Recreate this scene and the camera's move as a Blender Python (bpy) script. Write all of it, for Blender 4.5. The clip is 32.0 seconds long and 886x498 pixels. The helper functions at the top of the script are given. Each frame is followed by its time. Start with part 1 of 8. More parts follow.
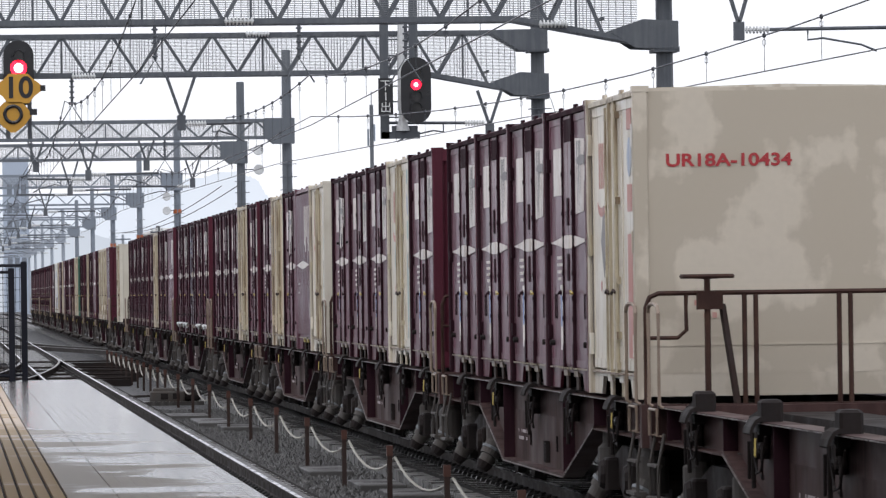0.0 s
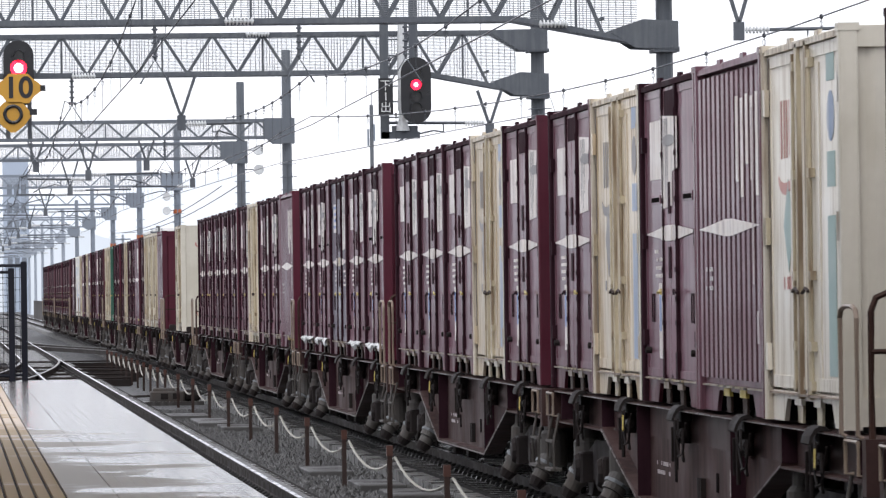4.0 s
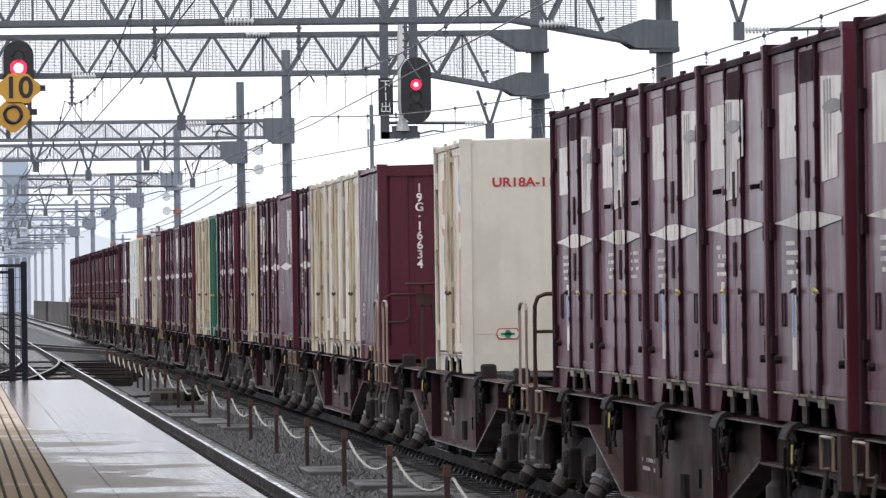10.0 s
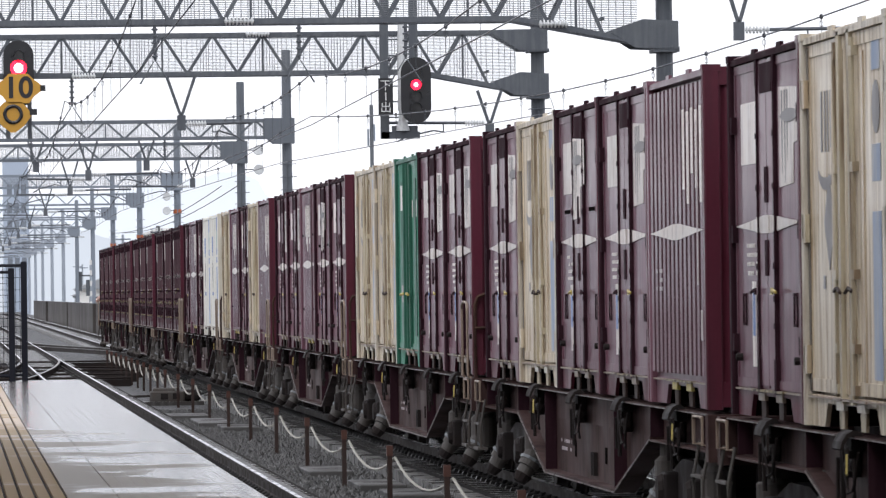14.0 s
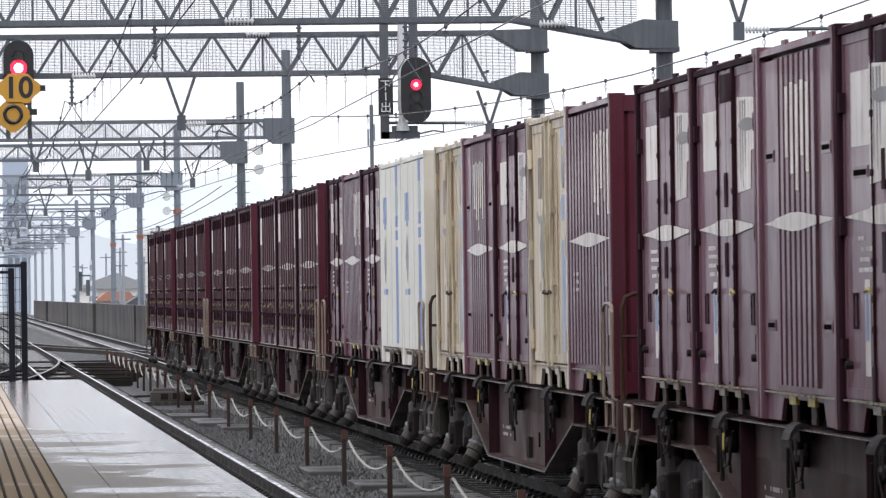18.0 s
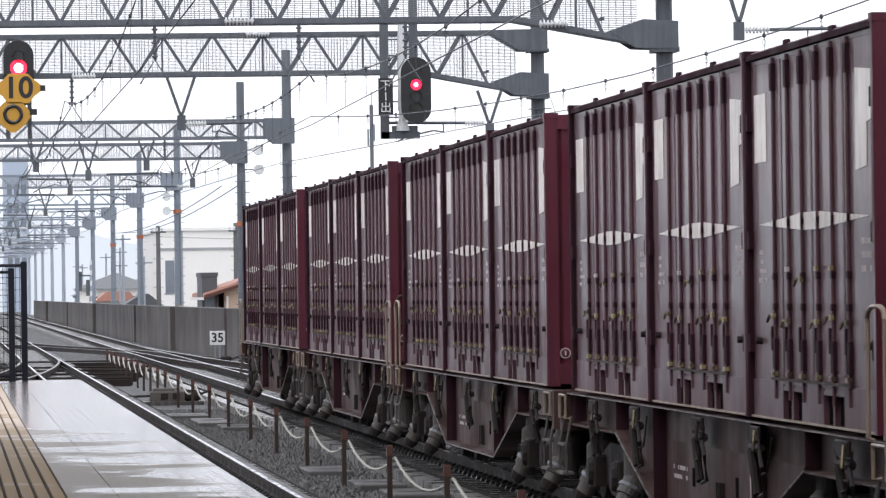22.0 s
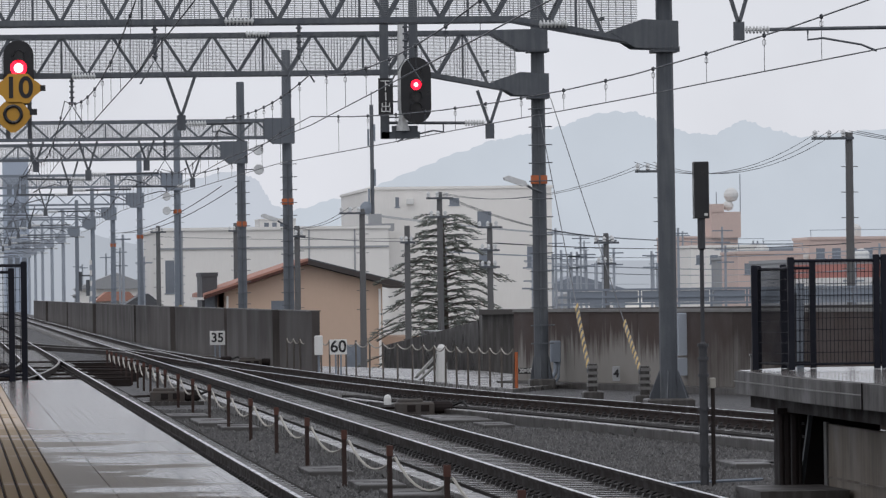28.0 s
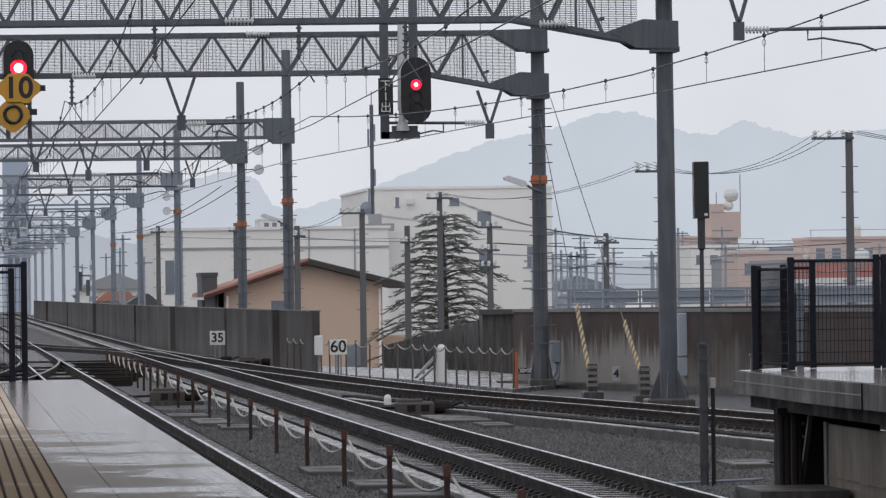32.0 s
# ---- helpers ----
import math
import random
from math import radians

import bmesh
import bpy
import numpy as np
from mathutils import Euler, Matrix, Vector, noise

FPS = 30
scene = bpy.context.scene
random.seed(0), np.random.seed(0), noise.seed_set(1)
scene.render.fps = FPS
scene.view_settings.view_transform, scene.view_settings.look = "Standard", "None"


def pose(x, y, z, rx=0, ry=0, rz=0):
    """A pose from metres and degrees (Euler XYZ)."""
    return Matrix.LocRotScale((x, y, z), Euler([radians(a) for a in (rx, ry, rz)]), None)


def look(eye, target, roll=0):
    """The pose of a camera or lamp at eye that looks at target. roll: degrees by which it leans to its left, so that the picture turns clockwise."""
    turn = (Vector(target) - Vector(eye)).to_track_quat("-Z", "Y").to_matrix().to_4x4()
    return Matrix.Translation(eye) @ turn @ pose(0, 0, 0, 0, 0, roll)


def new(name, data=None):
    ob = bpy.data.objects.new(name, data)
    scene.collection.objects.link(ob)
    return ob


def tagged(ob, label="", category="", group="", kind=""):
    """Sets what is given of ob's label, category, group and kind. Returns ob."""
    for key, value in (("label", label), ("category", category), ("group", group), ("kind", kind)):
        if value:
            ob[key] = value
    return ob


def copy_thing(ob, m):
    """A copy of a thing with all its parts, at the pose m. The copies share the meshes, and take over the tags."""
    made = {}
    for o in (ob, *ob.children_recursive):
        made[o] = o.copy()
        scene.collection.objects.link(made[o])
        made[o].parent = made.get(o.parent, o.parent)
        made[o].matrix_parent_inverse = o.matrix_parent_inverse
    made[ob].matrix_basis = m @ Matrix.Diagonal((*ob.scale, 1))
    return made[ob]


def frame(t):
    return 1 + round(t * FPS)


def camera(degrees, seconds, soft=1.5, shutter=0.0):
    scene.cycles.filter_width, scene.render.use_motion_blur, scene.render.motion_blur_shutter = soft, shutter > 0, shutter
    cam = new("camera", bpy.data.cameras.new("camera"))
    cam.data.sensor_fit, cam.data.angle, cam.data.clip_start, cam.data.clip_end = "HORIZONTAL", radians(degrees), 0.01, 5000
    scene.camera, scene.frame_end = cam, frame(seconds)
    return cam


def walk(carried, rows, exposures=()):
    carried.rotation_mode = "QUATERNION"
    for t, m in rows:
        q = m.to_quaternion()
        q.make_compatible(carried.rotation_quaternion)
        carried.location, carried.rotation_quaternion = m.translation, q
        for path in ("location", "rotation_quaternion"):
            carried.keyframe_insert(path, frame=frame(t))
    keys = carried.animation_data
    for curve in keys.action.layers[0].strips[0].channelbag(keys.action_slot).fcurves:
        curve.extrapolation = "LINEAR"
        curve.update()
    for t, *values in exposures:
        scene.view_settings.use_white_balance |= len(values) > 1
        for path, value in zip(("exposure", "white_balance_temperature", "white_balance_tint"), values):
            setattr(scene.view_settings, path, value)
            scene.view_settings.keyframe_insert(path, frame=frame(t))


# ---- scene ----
cam = camera(8.053, 32.0, soft=1.3, shutter=0.12)
EYE = (0.0, 0.0, 1.98)
AIM = (EYE[0] + math.sin(0.0785), EYE[1] + math.cos(0.0785), EYE[2] + math.tan(0.0065))
VIEW = look(EYE, AIM, -0.756)
walk(cam, [(0.0, VIEW), (32.0, VIEW)],
     exposures=[(0.0, 0.54), (1.0, 0.70), (2.0, 0.85), (7.0, 0.90), (10.0, 0.79), (13.0, 0.75), (17.0, 0.78), (20.0, 0.77), (22.0, 0.91), (24.2, 0.91), (25.4, 0.61), (27.4, -0.02), (28.0, -0.03), (32.0, -0.03)])

# ---- world and sun: a bright overcast sky ----
world = bpy.data.worlds.new("overcast_sky")
scene.world = world
world.use_nodes = True
wn, wl = world.node_tree.nodes, world.node_tree.links
wn.clear()
w_out = wn.new("ShaderNodeOutputWorld")
w_bg = wn.new("ShaderNodeBackground")
w_sky = wn.new("ShaderNodeTexSky")
w_sky.sky_type = "NISHITA"
w_sky.sun_disc = False
w_sky.sun_elevation = radians(48)
w_sky.sun_rotation = radians(200)
w_mix = wn.new("ShaderNodeMixRGB")
w_mix.inputs[0].default_value = 0.93
w_mix.inputs[2].default_value = (7.65, 7.8, 8.5, 1)
wl.new(w_sky.outputs[0], w_mix.inputs[1])
w_tc = wn.new("ShaderNodeTexCoord")
w_cloud = wn.new("ShaderNodeTexNoise"); w_cloud.inputs["Scale"].default_value = 22.0; w_cloud.inputs["Detail"].default_value = 4
wl.new(w_tc.outputs["Generated"], w_cloud.inputs["Vector"])
w_rng = wn.new("ShaderNodeMapRange"); w_rng.inputs[1].default_value = 0.3; w_rng.inputs[2].default_value = 0.7
w_rng.inputs[3].default_value = 0.94; w_rng.inputs[4].default_value = 1.06
wl.new(w_cloud.outputs[0], w_rng.inputs[0])
w_tone = wn.new("ShaderNodeVectorMath"); w_tone.operation = "SCALE"
wl.new(w_mix.outputs[0], w_tone.inputs[0]); wl.new(w_rng.outputs[0], w_tone.inputs["Scale"])
wl.new(w_tone.outputs[0], w_bg.inputs[0])
w_bg.inputs[1].default_value = 0.1
wl.new(w_bg.outputs[0], w_out.inputs[0])

sun_data = bpy.data.lights.new("sun", "SUN")
sun_data.energy = 0.5
sun_data.angle = radians(35)
sun_data.color = (1.0, 0.97, 0.93)
sun = new("sun", sun_data)
sun.matrix_world = look((-30, -60, 90), (0, 0, 0))


# ---- materials ----
def node_mat(name, rough=0.6, metal=0.0):
    m = bpy.data.materials.new(name)
    m.use_nodes = True
    nt = m.node_tree
    b = nt.nodes["Principled BSDF"]
    b.inputs["Roughness"].default_value = rough
    b.inputs["Metallic"].default_value = metal
    return m, nt, b


def surface(name, col, rough=0.6, metal=0.0, vary=0.18, scale=2.0, fine=40.0, bump=0.1, dirt=None, dirt_amount=0.35,
            streak=0.0, rand=0.12, wet=0.0, spec=0.5, rvar=0.15, edge=(0.46, 0.68), film=0.0):
    """Painted or mineral surface: two scales of tone, vertical streaks of dirt, fine relief."""
    m, nt, b = node_mat(name, rough, metal)
    N, L = nt.nodes, nt.links
    geo = N.new("ShaderNodeTexCoord")
    info = N.new("ShaderNodeObjectInfo")
    off = N.new("ShaderNodeVectorMath"); off.operation = "ADD"
    mulr = N.new("ShaderNodeVectorMath"); mulr.operation = "SCALE"
    comb = N.new("ShaderNodeCombineXYZ")
    for i in range(3):
        L.new(info.outputs["Random"], comb.inputs[i])
    L.new(comb.outputs[0], mulr.inputs[0]); mulr.inputs["Scale"].default_value = 37.0
    L.new(geo.outputs["Object"], off.inputs[0]); L.new(mulr.outputs[0], off.inputs[1])
    big = N.new("ShaderNodeTexNoise"); big.inputs["Scale"].default_value = scale; big.inputs["Detail"].default_value = 5
    small = N.new("ShaderNodeTexNoise"); small.inputs["Scale"].default_value = fine; small.inputs["Detail"].default_value = 3
    L.new(off.outputs[0], big.inputs["Vector"]); L.new(off.outputs[0], small.inputs["Vector"])
    hsv = N.new("ShaderNodeHueSaturation")
    hsv.inputs["Color"].default_value = (*col, 1)
    add = N.new("ShaderNodeMath"); add.operation = "MULTIPLY_ADD"
    L.new(big.outputs[0], add.inputs[0]); add.inputs[1].default_value = vary * 2; add.inputs[2].default_value = 1 - vary
    add2 = N.new("ShaderNodeMath"); add2.operation = "MULTIPLY_ADD"
    L.new(small.outputs[0], add2.inputs[0]); add2.inputs[1].default_value = vary; L.new(add.outputs[0], add2.inputs[2])
    add3 = N.new("ShaderNodeMath"); add3.operation = "MULTIPLY_ADD"
    L.new(info.outputs["Random"], add3.inputs[0]); add3.inputs[1].default_value = rand; L.new(add2.outputs[0], add3.inputs[2])
    sub = N.new("ShaderNodeMath"); sub.operation = "SUBTRACT"
    L.new(add3.outputs[0], sub.inputs[0]); sub.inputs[1].default_value = rand / 2 + vary / 2
    L.new(sub.outputs[0], hsv.inputs["Value"])
    colour = hsv.outputs[0]
    if dirt:
        stretch = N.new("ShaderNodeMapping"); stretch.inputs["Scale"].default_value = (7, 7, 0.55)
        L.new(off.outputs[0], stretch.inputs[0])
        st = N.new("ShaderNodeTexNoise"); st.inputs["Scale"].default_value = 1.6; st.inputs["Detail"].default_value = 6
        L.new(stretch.outputs[0], st.inputs["Vector"])
        mixf = N.new("ShaderNodeMath"); mixf.operation = "MULTIPLY_ADD"
        L.new(st.outputs[0], mixf.inputs[0]); mixf.inputs[1].default_value = streak
        half = N.new("ShaderNodeMath"); half.operation = "MULTIPLY"; half.inputs[1].default_value = 1 - streak
        L.new(big.outputs[0], half.inputs[0]); L.new(half.outputs[0], mixf.inputs[2])
        ramp = N.new("ShaderNodeMapRange"); ramp.inputs[1].default_value = edge[0]; ramp.inputs[2].default_value = edge[1]
        ramp.inputs[3].default_value = 0; ramp.inputs[4].default_value = dirt_amount
        L.new(mixf.outputs[0], ramp.inputs[0])
        mx = N.new("ShaderNodeMixRGB"); mx.inputs[2].default_value = (*dirt, 1)
        L.new(ramp.outputs[0], mx.inputs[0]); L.new(colour, mx.inputs[1])
        colour = mx.outputs[0]
    L.new(colour, b.inputs["Base Color"])
    b.inputs["Specular IOR Level"].default_value = spec
    if film:
        # a thin smooth film of rain
        b.inputs["Coat Weight"].default_value = film
        b.inputs["Coat Roughness"].default_value = 0.07
    r = N.new("ShaderNodeMapRange"); r.inputs[3].default_value = max(rough - rvar - wet, 0.04); r.inputs[4].default_value = min(rough + rvar, 1)
    r.inputs[1].default_value = 0.35; r.inputs[2].default_value = 0.65
    L.new(big.outputs[0], r.inputs[0]); L.new(r.outputs[0], b.inputs["Roughness"])
    if bump:
        bp = N.new("ShaderNodeBump"); bp.inputs["Strength"].default_value = bump; bp.inputs["Distance"].default_value = 0.01
        L.new(small.outputs[0], bp.inputs["Height"]); L.new(bp.outputs[0], b.inputs["Normal"])
    return m


def glow(name, col, strength):
    m, nt, b = node_mat(name, 0.4)
    b.inputs["Base Color"].default_value = (*col, 1)
    b.inputs["Emission Color"].default_value = (*col, 1)
    b.inputs["Emission Strength"].default_value = strength
    return m


def gravel(name, col, scale):
    m, nt, b = node_mat(name, 0.55)
    N, L = nt.nodes, nt.links
    tc = N.new("ShaderNodeTexCoord")
    vor = N.new("ShaderNodeTexVoronoi"); vor.inputs["Scale"].default_value = scale
    nz = N.new("ShaderNodeTexNoise"); nz.inputs["Scale"].default_value = 0.7; nz.inputs["Detail"].default_value = 6
    for n in (vor, nz):
        L.new(tc.outputs["Object"], n.inputs["Vector"])
    bw = N.new("ShaderNodeSeparateColor"); L.new(vor.outputs["Color"], bw.inputs[0])
    mr = N.new("ShaderNodeMath"); mr.operation = "MULTIPLY_ADD"
    L.new(bw.outputs[0], mr.inputs[0]); mr.inputs[1].default_value = 0.9; mr.inputs[2].default_value = 0.35
    ml = N.new("ShaderNodeMath"); ml.operation = "MULTIPLY_ADD"
    L.new(nz.outputs[0], ml.inputs[0]); ml.inputs[1].default_value = 0.8; ml.inputs[2].default_value = -0.4
    sm = N.new("ShaderNodeMath"); L.new(mr.outputs[0], sm.inputs[0]); L.new(ml.outputs[0], sm.inputs[1])
    hs = N.new("ShaderNodeHueSaturation"); hs.inputs["Color"].default_value = (*col, 1)
    L.new(sm.outputs[0], hs.inputs["Value"]); L.new(hs.outputs[0], b.inputs["Base Color"])
    bp = N.new("ShaderNodeBump"); bp.inputs["Strength"].default_value = 0.9; bp.inputs["Distance"].default_value = 0.03
    bp.invert = True
    L.new(vor.outputs["Distance"], bp.inputs["Height"]); L.new(bp.outputs[0], b.inputs["Normal"])
    return m


def island_tone(m):
    """Each loose piece of a joined mesh gets its own tone."""
    nt = m.node_tree
    b = nt.nodes["Principled BSDF"]
    src = b.inputs["Base Color"].links[0].from_socket
    g = nt.nodes.new("ShaderNodeNewGeometry")
    mr = nt.nodes.new("ShaderNodeMapRange"); mr.inputs[3].default_value = 0.45; mr.inputs[4].default_value = 1.6
    nt.links.new(g.outputs["Random Per Island"], mr.inputs[0])
    hs = nt.nodes.new("ShaderNodeHueSaturation")
    nt.links.new(src, hs.inputs["Color"]); nt.links.new(mr.outputs[0], hs.inputs["Value"])
    nt.links.new(hs.outputs[0], b.inputs["Base Color"])


RUSTY = (0.10, 0.055, 0.035)
MAT = dict(
    maroon=surface("maroon_paint", (0.09, 0.017, 0.03), 0.45, 0, 0.2, 1.5, 30, 0.04, (0.05, 0.015, 0.022), 0.6, 0.7, 0.3, spec=0.2),
    mauve=surface("faded_maroon_paint", (0.166, 0.079, 0.102), 0.5, 0, 0.2, 1.0, 26, 0.015, (0.075, 0.03, 0.042), 0.65, 0.88, 0.35, spec=0.12, rvar=0.12, film=0.23),
    dull_mauve=surface("dull_faded_maroon_paint", (0.104, 0.055, 0.065), 0.5, 0, 0.2, 1.0, 26, 0.015, (0.06, 0.026, 0.034), 0.65, 0.88, 0.3, spec=0.1, rvar=0.12, film=0.22),
    # Red of the distant shop band, paled by painted haze.
    red_hazed=surface("haze_paled_red_band", (0.46, 0.2, 0.17), 0.6, 0, 0.1, 1, 10, 0),
    lilac=surface("faded_lilac_grey_paint", (0.22, 0.165, 0.188), 0.5, 0, 0.16, 1.2, 26, 0.03, (0.14, 0.09, 0.1), 0.5, 0.85, 0.1, spec=0.12, film=0.22),
    bluish=surface("faded_grey_violet_paint", (0.165, 0.14, 0.175), 0.5, 0, 0.16, 1.2, 26, 0.04, (0.1, 0.075, 0.085), 0.5, 0.85, 0.1, spec=0.12, film=0.22),
    groove=surface("grimy_shaded_rib_flank", (0.072, 0.032, 0.041), 0.6, 0, 0.2, 2, 30, 0.05, spec=0.25),
    post=surface("dark_maroon_frame_paint", (0.029, 0.0125, 0.0175), 0.7, 0, 0.25, 2, 30, 0.05, (0.055, 0.027, 0.033), 0.5, 0.7, spec=0.02),
    cream=surface("cream_paint", (0.72, 0.67, 0.575), 0.45, 0, 0.1, 1.3, 22, 0.03, (0.36, 0.27, 0.165), 0.75, 0.86, 0.25, edge=(0.49, 0.68), spec=0.2, film=0.2),
    cream_tan=surface("tan_stained_cream_paint", (0.66, 0.575, 0.44), 0.5, 0, 0.14, 1.3, 22, 0.04, (0.30, 0.2, 0.105), 0.9, 0.84, 0.3, edge=(0.44, 0.64), spec=0.2, film=0.2),
    white=surface("white_panel_paint", (0.72, 0.70, 0.63), 0.45, 0, 0.07, 1.1, 22, 0.03, (0.5, 0.45, 0.34), 0.4, 0.85, 0.1),
    ivory=surface("ivory_end_panel", (0.58, 0.54, 0.455), 0.5, 0, 0.1, 1.6, 15, 0.03, (0.47, 0.43, 0.345), 0.6, 0.25, 0.1, edge=(0.46, 0.60)),
    ivory_worn=surface("soiled_ivory_end_panel", (0.58, 0.515, 0.42), 0.55, 0, 0.1, 1.5, 15, 0.03, (0.43, 0.375, 0.295), 0.8, 0.1, 0.1, edge=(0.47, 0.52)),
    recess_brown=surface("shaded_brown_door_gap", (0.12, 0.09, 0.062), 0.6, 0, 0.25, 2, 30, 0.05, (0.05, 0.035, 0.025), 0.7, 0.8),
    pale_edge=surface("worn_edge_and_highlight", (0.17, 0.145, 0.135), 0.4, 0.2, 0.3, 6, 40, 0.03, (0.05, 0.03, 0.026), 0.9, 0.1, spec=0.4, edge=(0.45, 0.6)),
    plate_grey=surface("dull_wagon_band", (0.16, 0.17, 0.18), 0.6, 0, 0.2, 2, 30, 0.05),
    rail_dull=surface("dim_reflection_rail_head", (0.20, 0.19, 0.185), 0.45, 0.6, 0.15, 3, 40, 0.02),
    cream_edge=surface("stained_cream_edge", (0.58, 0.52, 0.42), 0.55, 0, 0.2, 2, 30, 0.06, (0.2, 0.13, 0.07), 0.8, 0.8, edge=(0.46, 0.62)),
    ochre=surface("stained_cream_rib", (0.50, 0.435, 0.31), 0.55, 0, 0.25, 2, 30, 0.06, (0.16, 0.10, 0.055), 0.85, 0.8, edge=(0.47, 0.6)),
    green=surface("green_paint", (0.02, 0.20, 0.12), 0.5, 0, 0.2, 1.5, 30, 0.05, (0.02, 0.08, 0.05), 0.5, 0.8),
    green_dark=surface("dark_green_paint", (0.012, 0.10, 0.06), 0.5, 0, 0.2, 1.5, 30, 0.05),
    sticker=surface("weathered_white_marking", (0.70, 0.64, 0.59), 0.45, 0, 0.15, 5, 40, 0, (0.30, 0.235, 0.23), 0.7, 0.85, 0.25),
    sticker_dim=surface("worn_pale_marking", (0.42, 0.36, 0.36), 0.6, 0, 0.2, 6, 40, 0),
    pale_blue=surface("washed_out_blue_marking", (0.27, 0.34, 0.47), 0.6, 0, 0.15, 3, 30, 0, (0.6, 0.57, 0.5), 0.7, 0.8),
    blue=surface("faded_blue_marking", (0.17, 0.25, 0.48), 0.6, 0, 0.15, 3, 30, 0, (0.4, 0.42, 0.5), 0.5, 0.7),
    pink=surface("faded_red_marking", (0.50, 0.24, 0.21), 0.6, 0, 0.15, 3, 30, 0, (0.55, 0.42, 0.36), 0.5, 0.7),
    teal=surface("faded_teal_marking", (0.33, 0.44, 0.42), 0.6, 0, 0.15, 3, 30, 0),
    grey_mark=surface("grey_marking", (0.25, 0.24, 0.24), 0.6, 0, 0.15, 3, 30, 0),
    red_mark=surface("red_lettering", (0.38, 0.03, 0.035), 0.55, 0, 0.1, 5, 40, 0),
    frame=surface("wagon_frame_paint", (0.066, 0.037, 0.034), 0.65, 0, 0.3, 1.1, 30, 0.04, (0.028, 0.015, 0.014), 0.8, 0.45, 0.25, spec=0.1, edge=(0.47, 0.62), film=0.08),
    under=surface("grimy_underframe_steel", (0.024, 0.0195, 0.019), 0.75, 0.0, 0.35, 3, 40, 0.15, (0.024, 0.017, 0.014), 0.6, 0.4, spec=0.12),
    pipe=surface("dusty_grey_casting", (0.066, 0.058, 0.052), 0.7, 0, 0.25, 4, 40, 0.1, (0.08, 0.06, 0.05), 0.6, 0.5),
    tan=surface("tan_painted_tube", (0.27, 0.205, 0.155), 0.5, 0, 0.2, 5, 60, 0.05, RUSTY, 0.5, 0.5),
    brown=surface("brown_painted_tube", (0.05, 0.026, 0.021), 0.6, 0, 0.25, 5, 60, 0.05, (0.09, 0.05, 0.035), 0.6, 0.2, spec=0.12),
    guard_yellow=surface("sun_bleached_yellow_guard", (0.50, 0.35, 0.12), 0.6, 0, 0.2, 8, 60, 0.05, (0.2, 0.15, 0.09), 0.5, 0.3),
    yellow=surface("yellow_paint", (0.48, 0.37, 0.08), 0.5, 0, 0.2, 8, 60, 0.05, (0.3, 0.2, 0.05), 0.5, 0.3),
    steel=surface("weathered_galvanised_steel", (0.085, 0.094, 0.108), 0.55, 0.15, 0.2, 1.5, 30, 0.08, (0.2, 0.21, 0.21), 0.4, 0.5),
    # Paler, bluer steels; on the far portals the tint is painted haze.
    steel_mid=surface("slightly_hazed_steel", (0.125, 0.14, 0.16), 0.58, 0.12, 0.18, 1.5, 25, 0.06, (0.2, 0.21, 0.22), 0.3, 0.5),
    steel_far=surface("galvanised_and_hazed_steel", (0.215, 0.245, 0.285), 0.6, 0.1, 0.15, 1.5, 20, 0.05),
    steel_pale=surface("pale_and_hazed_steel", (0.335, 0.37, 0.42), 0.65, 0.05, 0.1, 1.5, 20, 0.0),
    net=surface("grey_mesh_wire", (0.22, 0.235, 0.25), 0.6, 0.2, 0.1, 3, 20, 0),
    wire=surface("copper_and_steel_wire", (0.07, 0.075, 0.085), 0.5, 0.4, 0.1, 3, 20, 0),
    insul=surface("glazed_white_insulator", (0.62, 0.63, 0.63), 0.25, 0, 0.1, 8, 40, 0),
    concrete=surface("wet_stained_concrete", (0.042, 0.037, 0.034), 0.5, 0, 0.3, 0.7, 12, 0.15, (0.13, 0.127, 0.12), 0.5, 0.9, 0.1, 0.1),
    trough=surface("wet_trough_lid", (0.075, 0.072, 0.07), 0.55, 0, 0.35, 3, 30, 0.2, rvar=0.15, spec=0.25),
    coping_pale=surface("pale_worn_coping", (0.17, 0.165, 0.158), 0.5, 0, 0.25, 1.2, 15, 0.12),
    coping=surface("concrete_coping", (0.06, 0.055, 0.052), 0.5, 0, 0.25, 1.2, 15, 0.12),
    slab=surface("wet_concrete_slab", (0.15, 0.147, 0.143), 0.4, 0, 0.25, 0.8, 14, 0.1, (0.1, 0.095, 0.09), 0.6, 0.3, 0.1, 0.15),
    platform_edge=surface("rain_streaked_platform_edge", (0.075, 0.07, 0.066), 0.5, 0, 0.3, 1.6, 14, 0.12, (0.022, 0.019, 0.018), 0.85, 0.8, 0.1, spec=0.3, edge=(0.44, 0.62)),
    board_tan=surface("stained_tan_board", (0.175, 0.142, 0.108), 0.6, 0, 0.15, 1.2, 14, 0.05, (0.09, 0.075, 0.06), 0.6, 0.7),
    cover_slab=surface("rain_dark_cover_slab", (0.085, 0.082, 0.079), 0.62, 0, 0.3, 1.2, 16, 0.15, (0.045, 0.042, 0.04), 0.6, 0.2, 0.1, 0.12, spec=0.3),
    barrier=surface("dark_navy_coated_steel", (0.011, 0.012, 0.019), 0.65, 0, 0.15, 5, 60, 0.03, spec=0.2),
    post_brown=surface("weathered_brown_post", (0.115, 0.1, 0.088), 0.75, 0, 0.3, 6, 50, 0.1, (0.05, 0.038, 0.03), 0.5, 0.4),
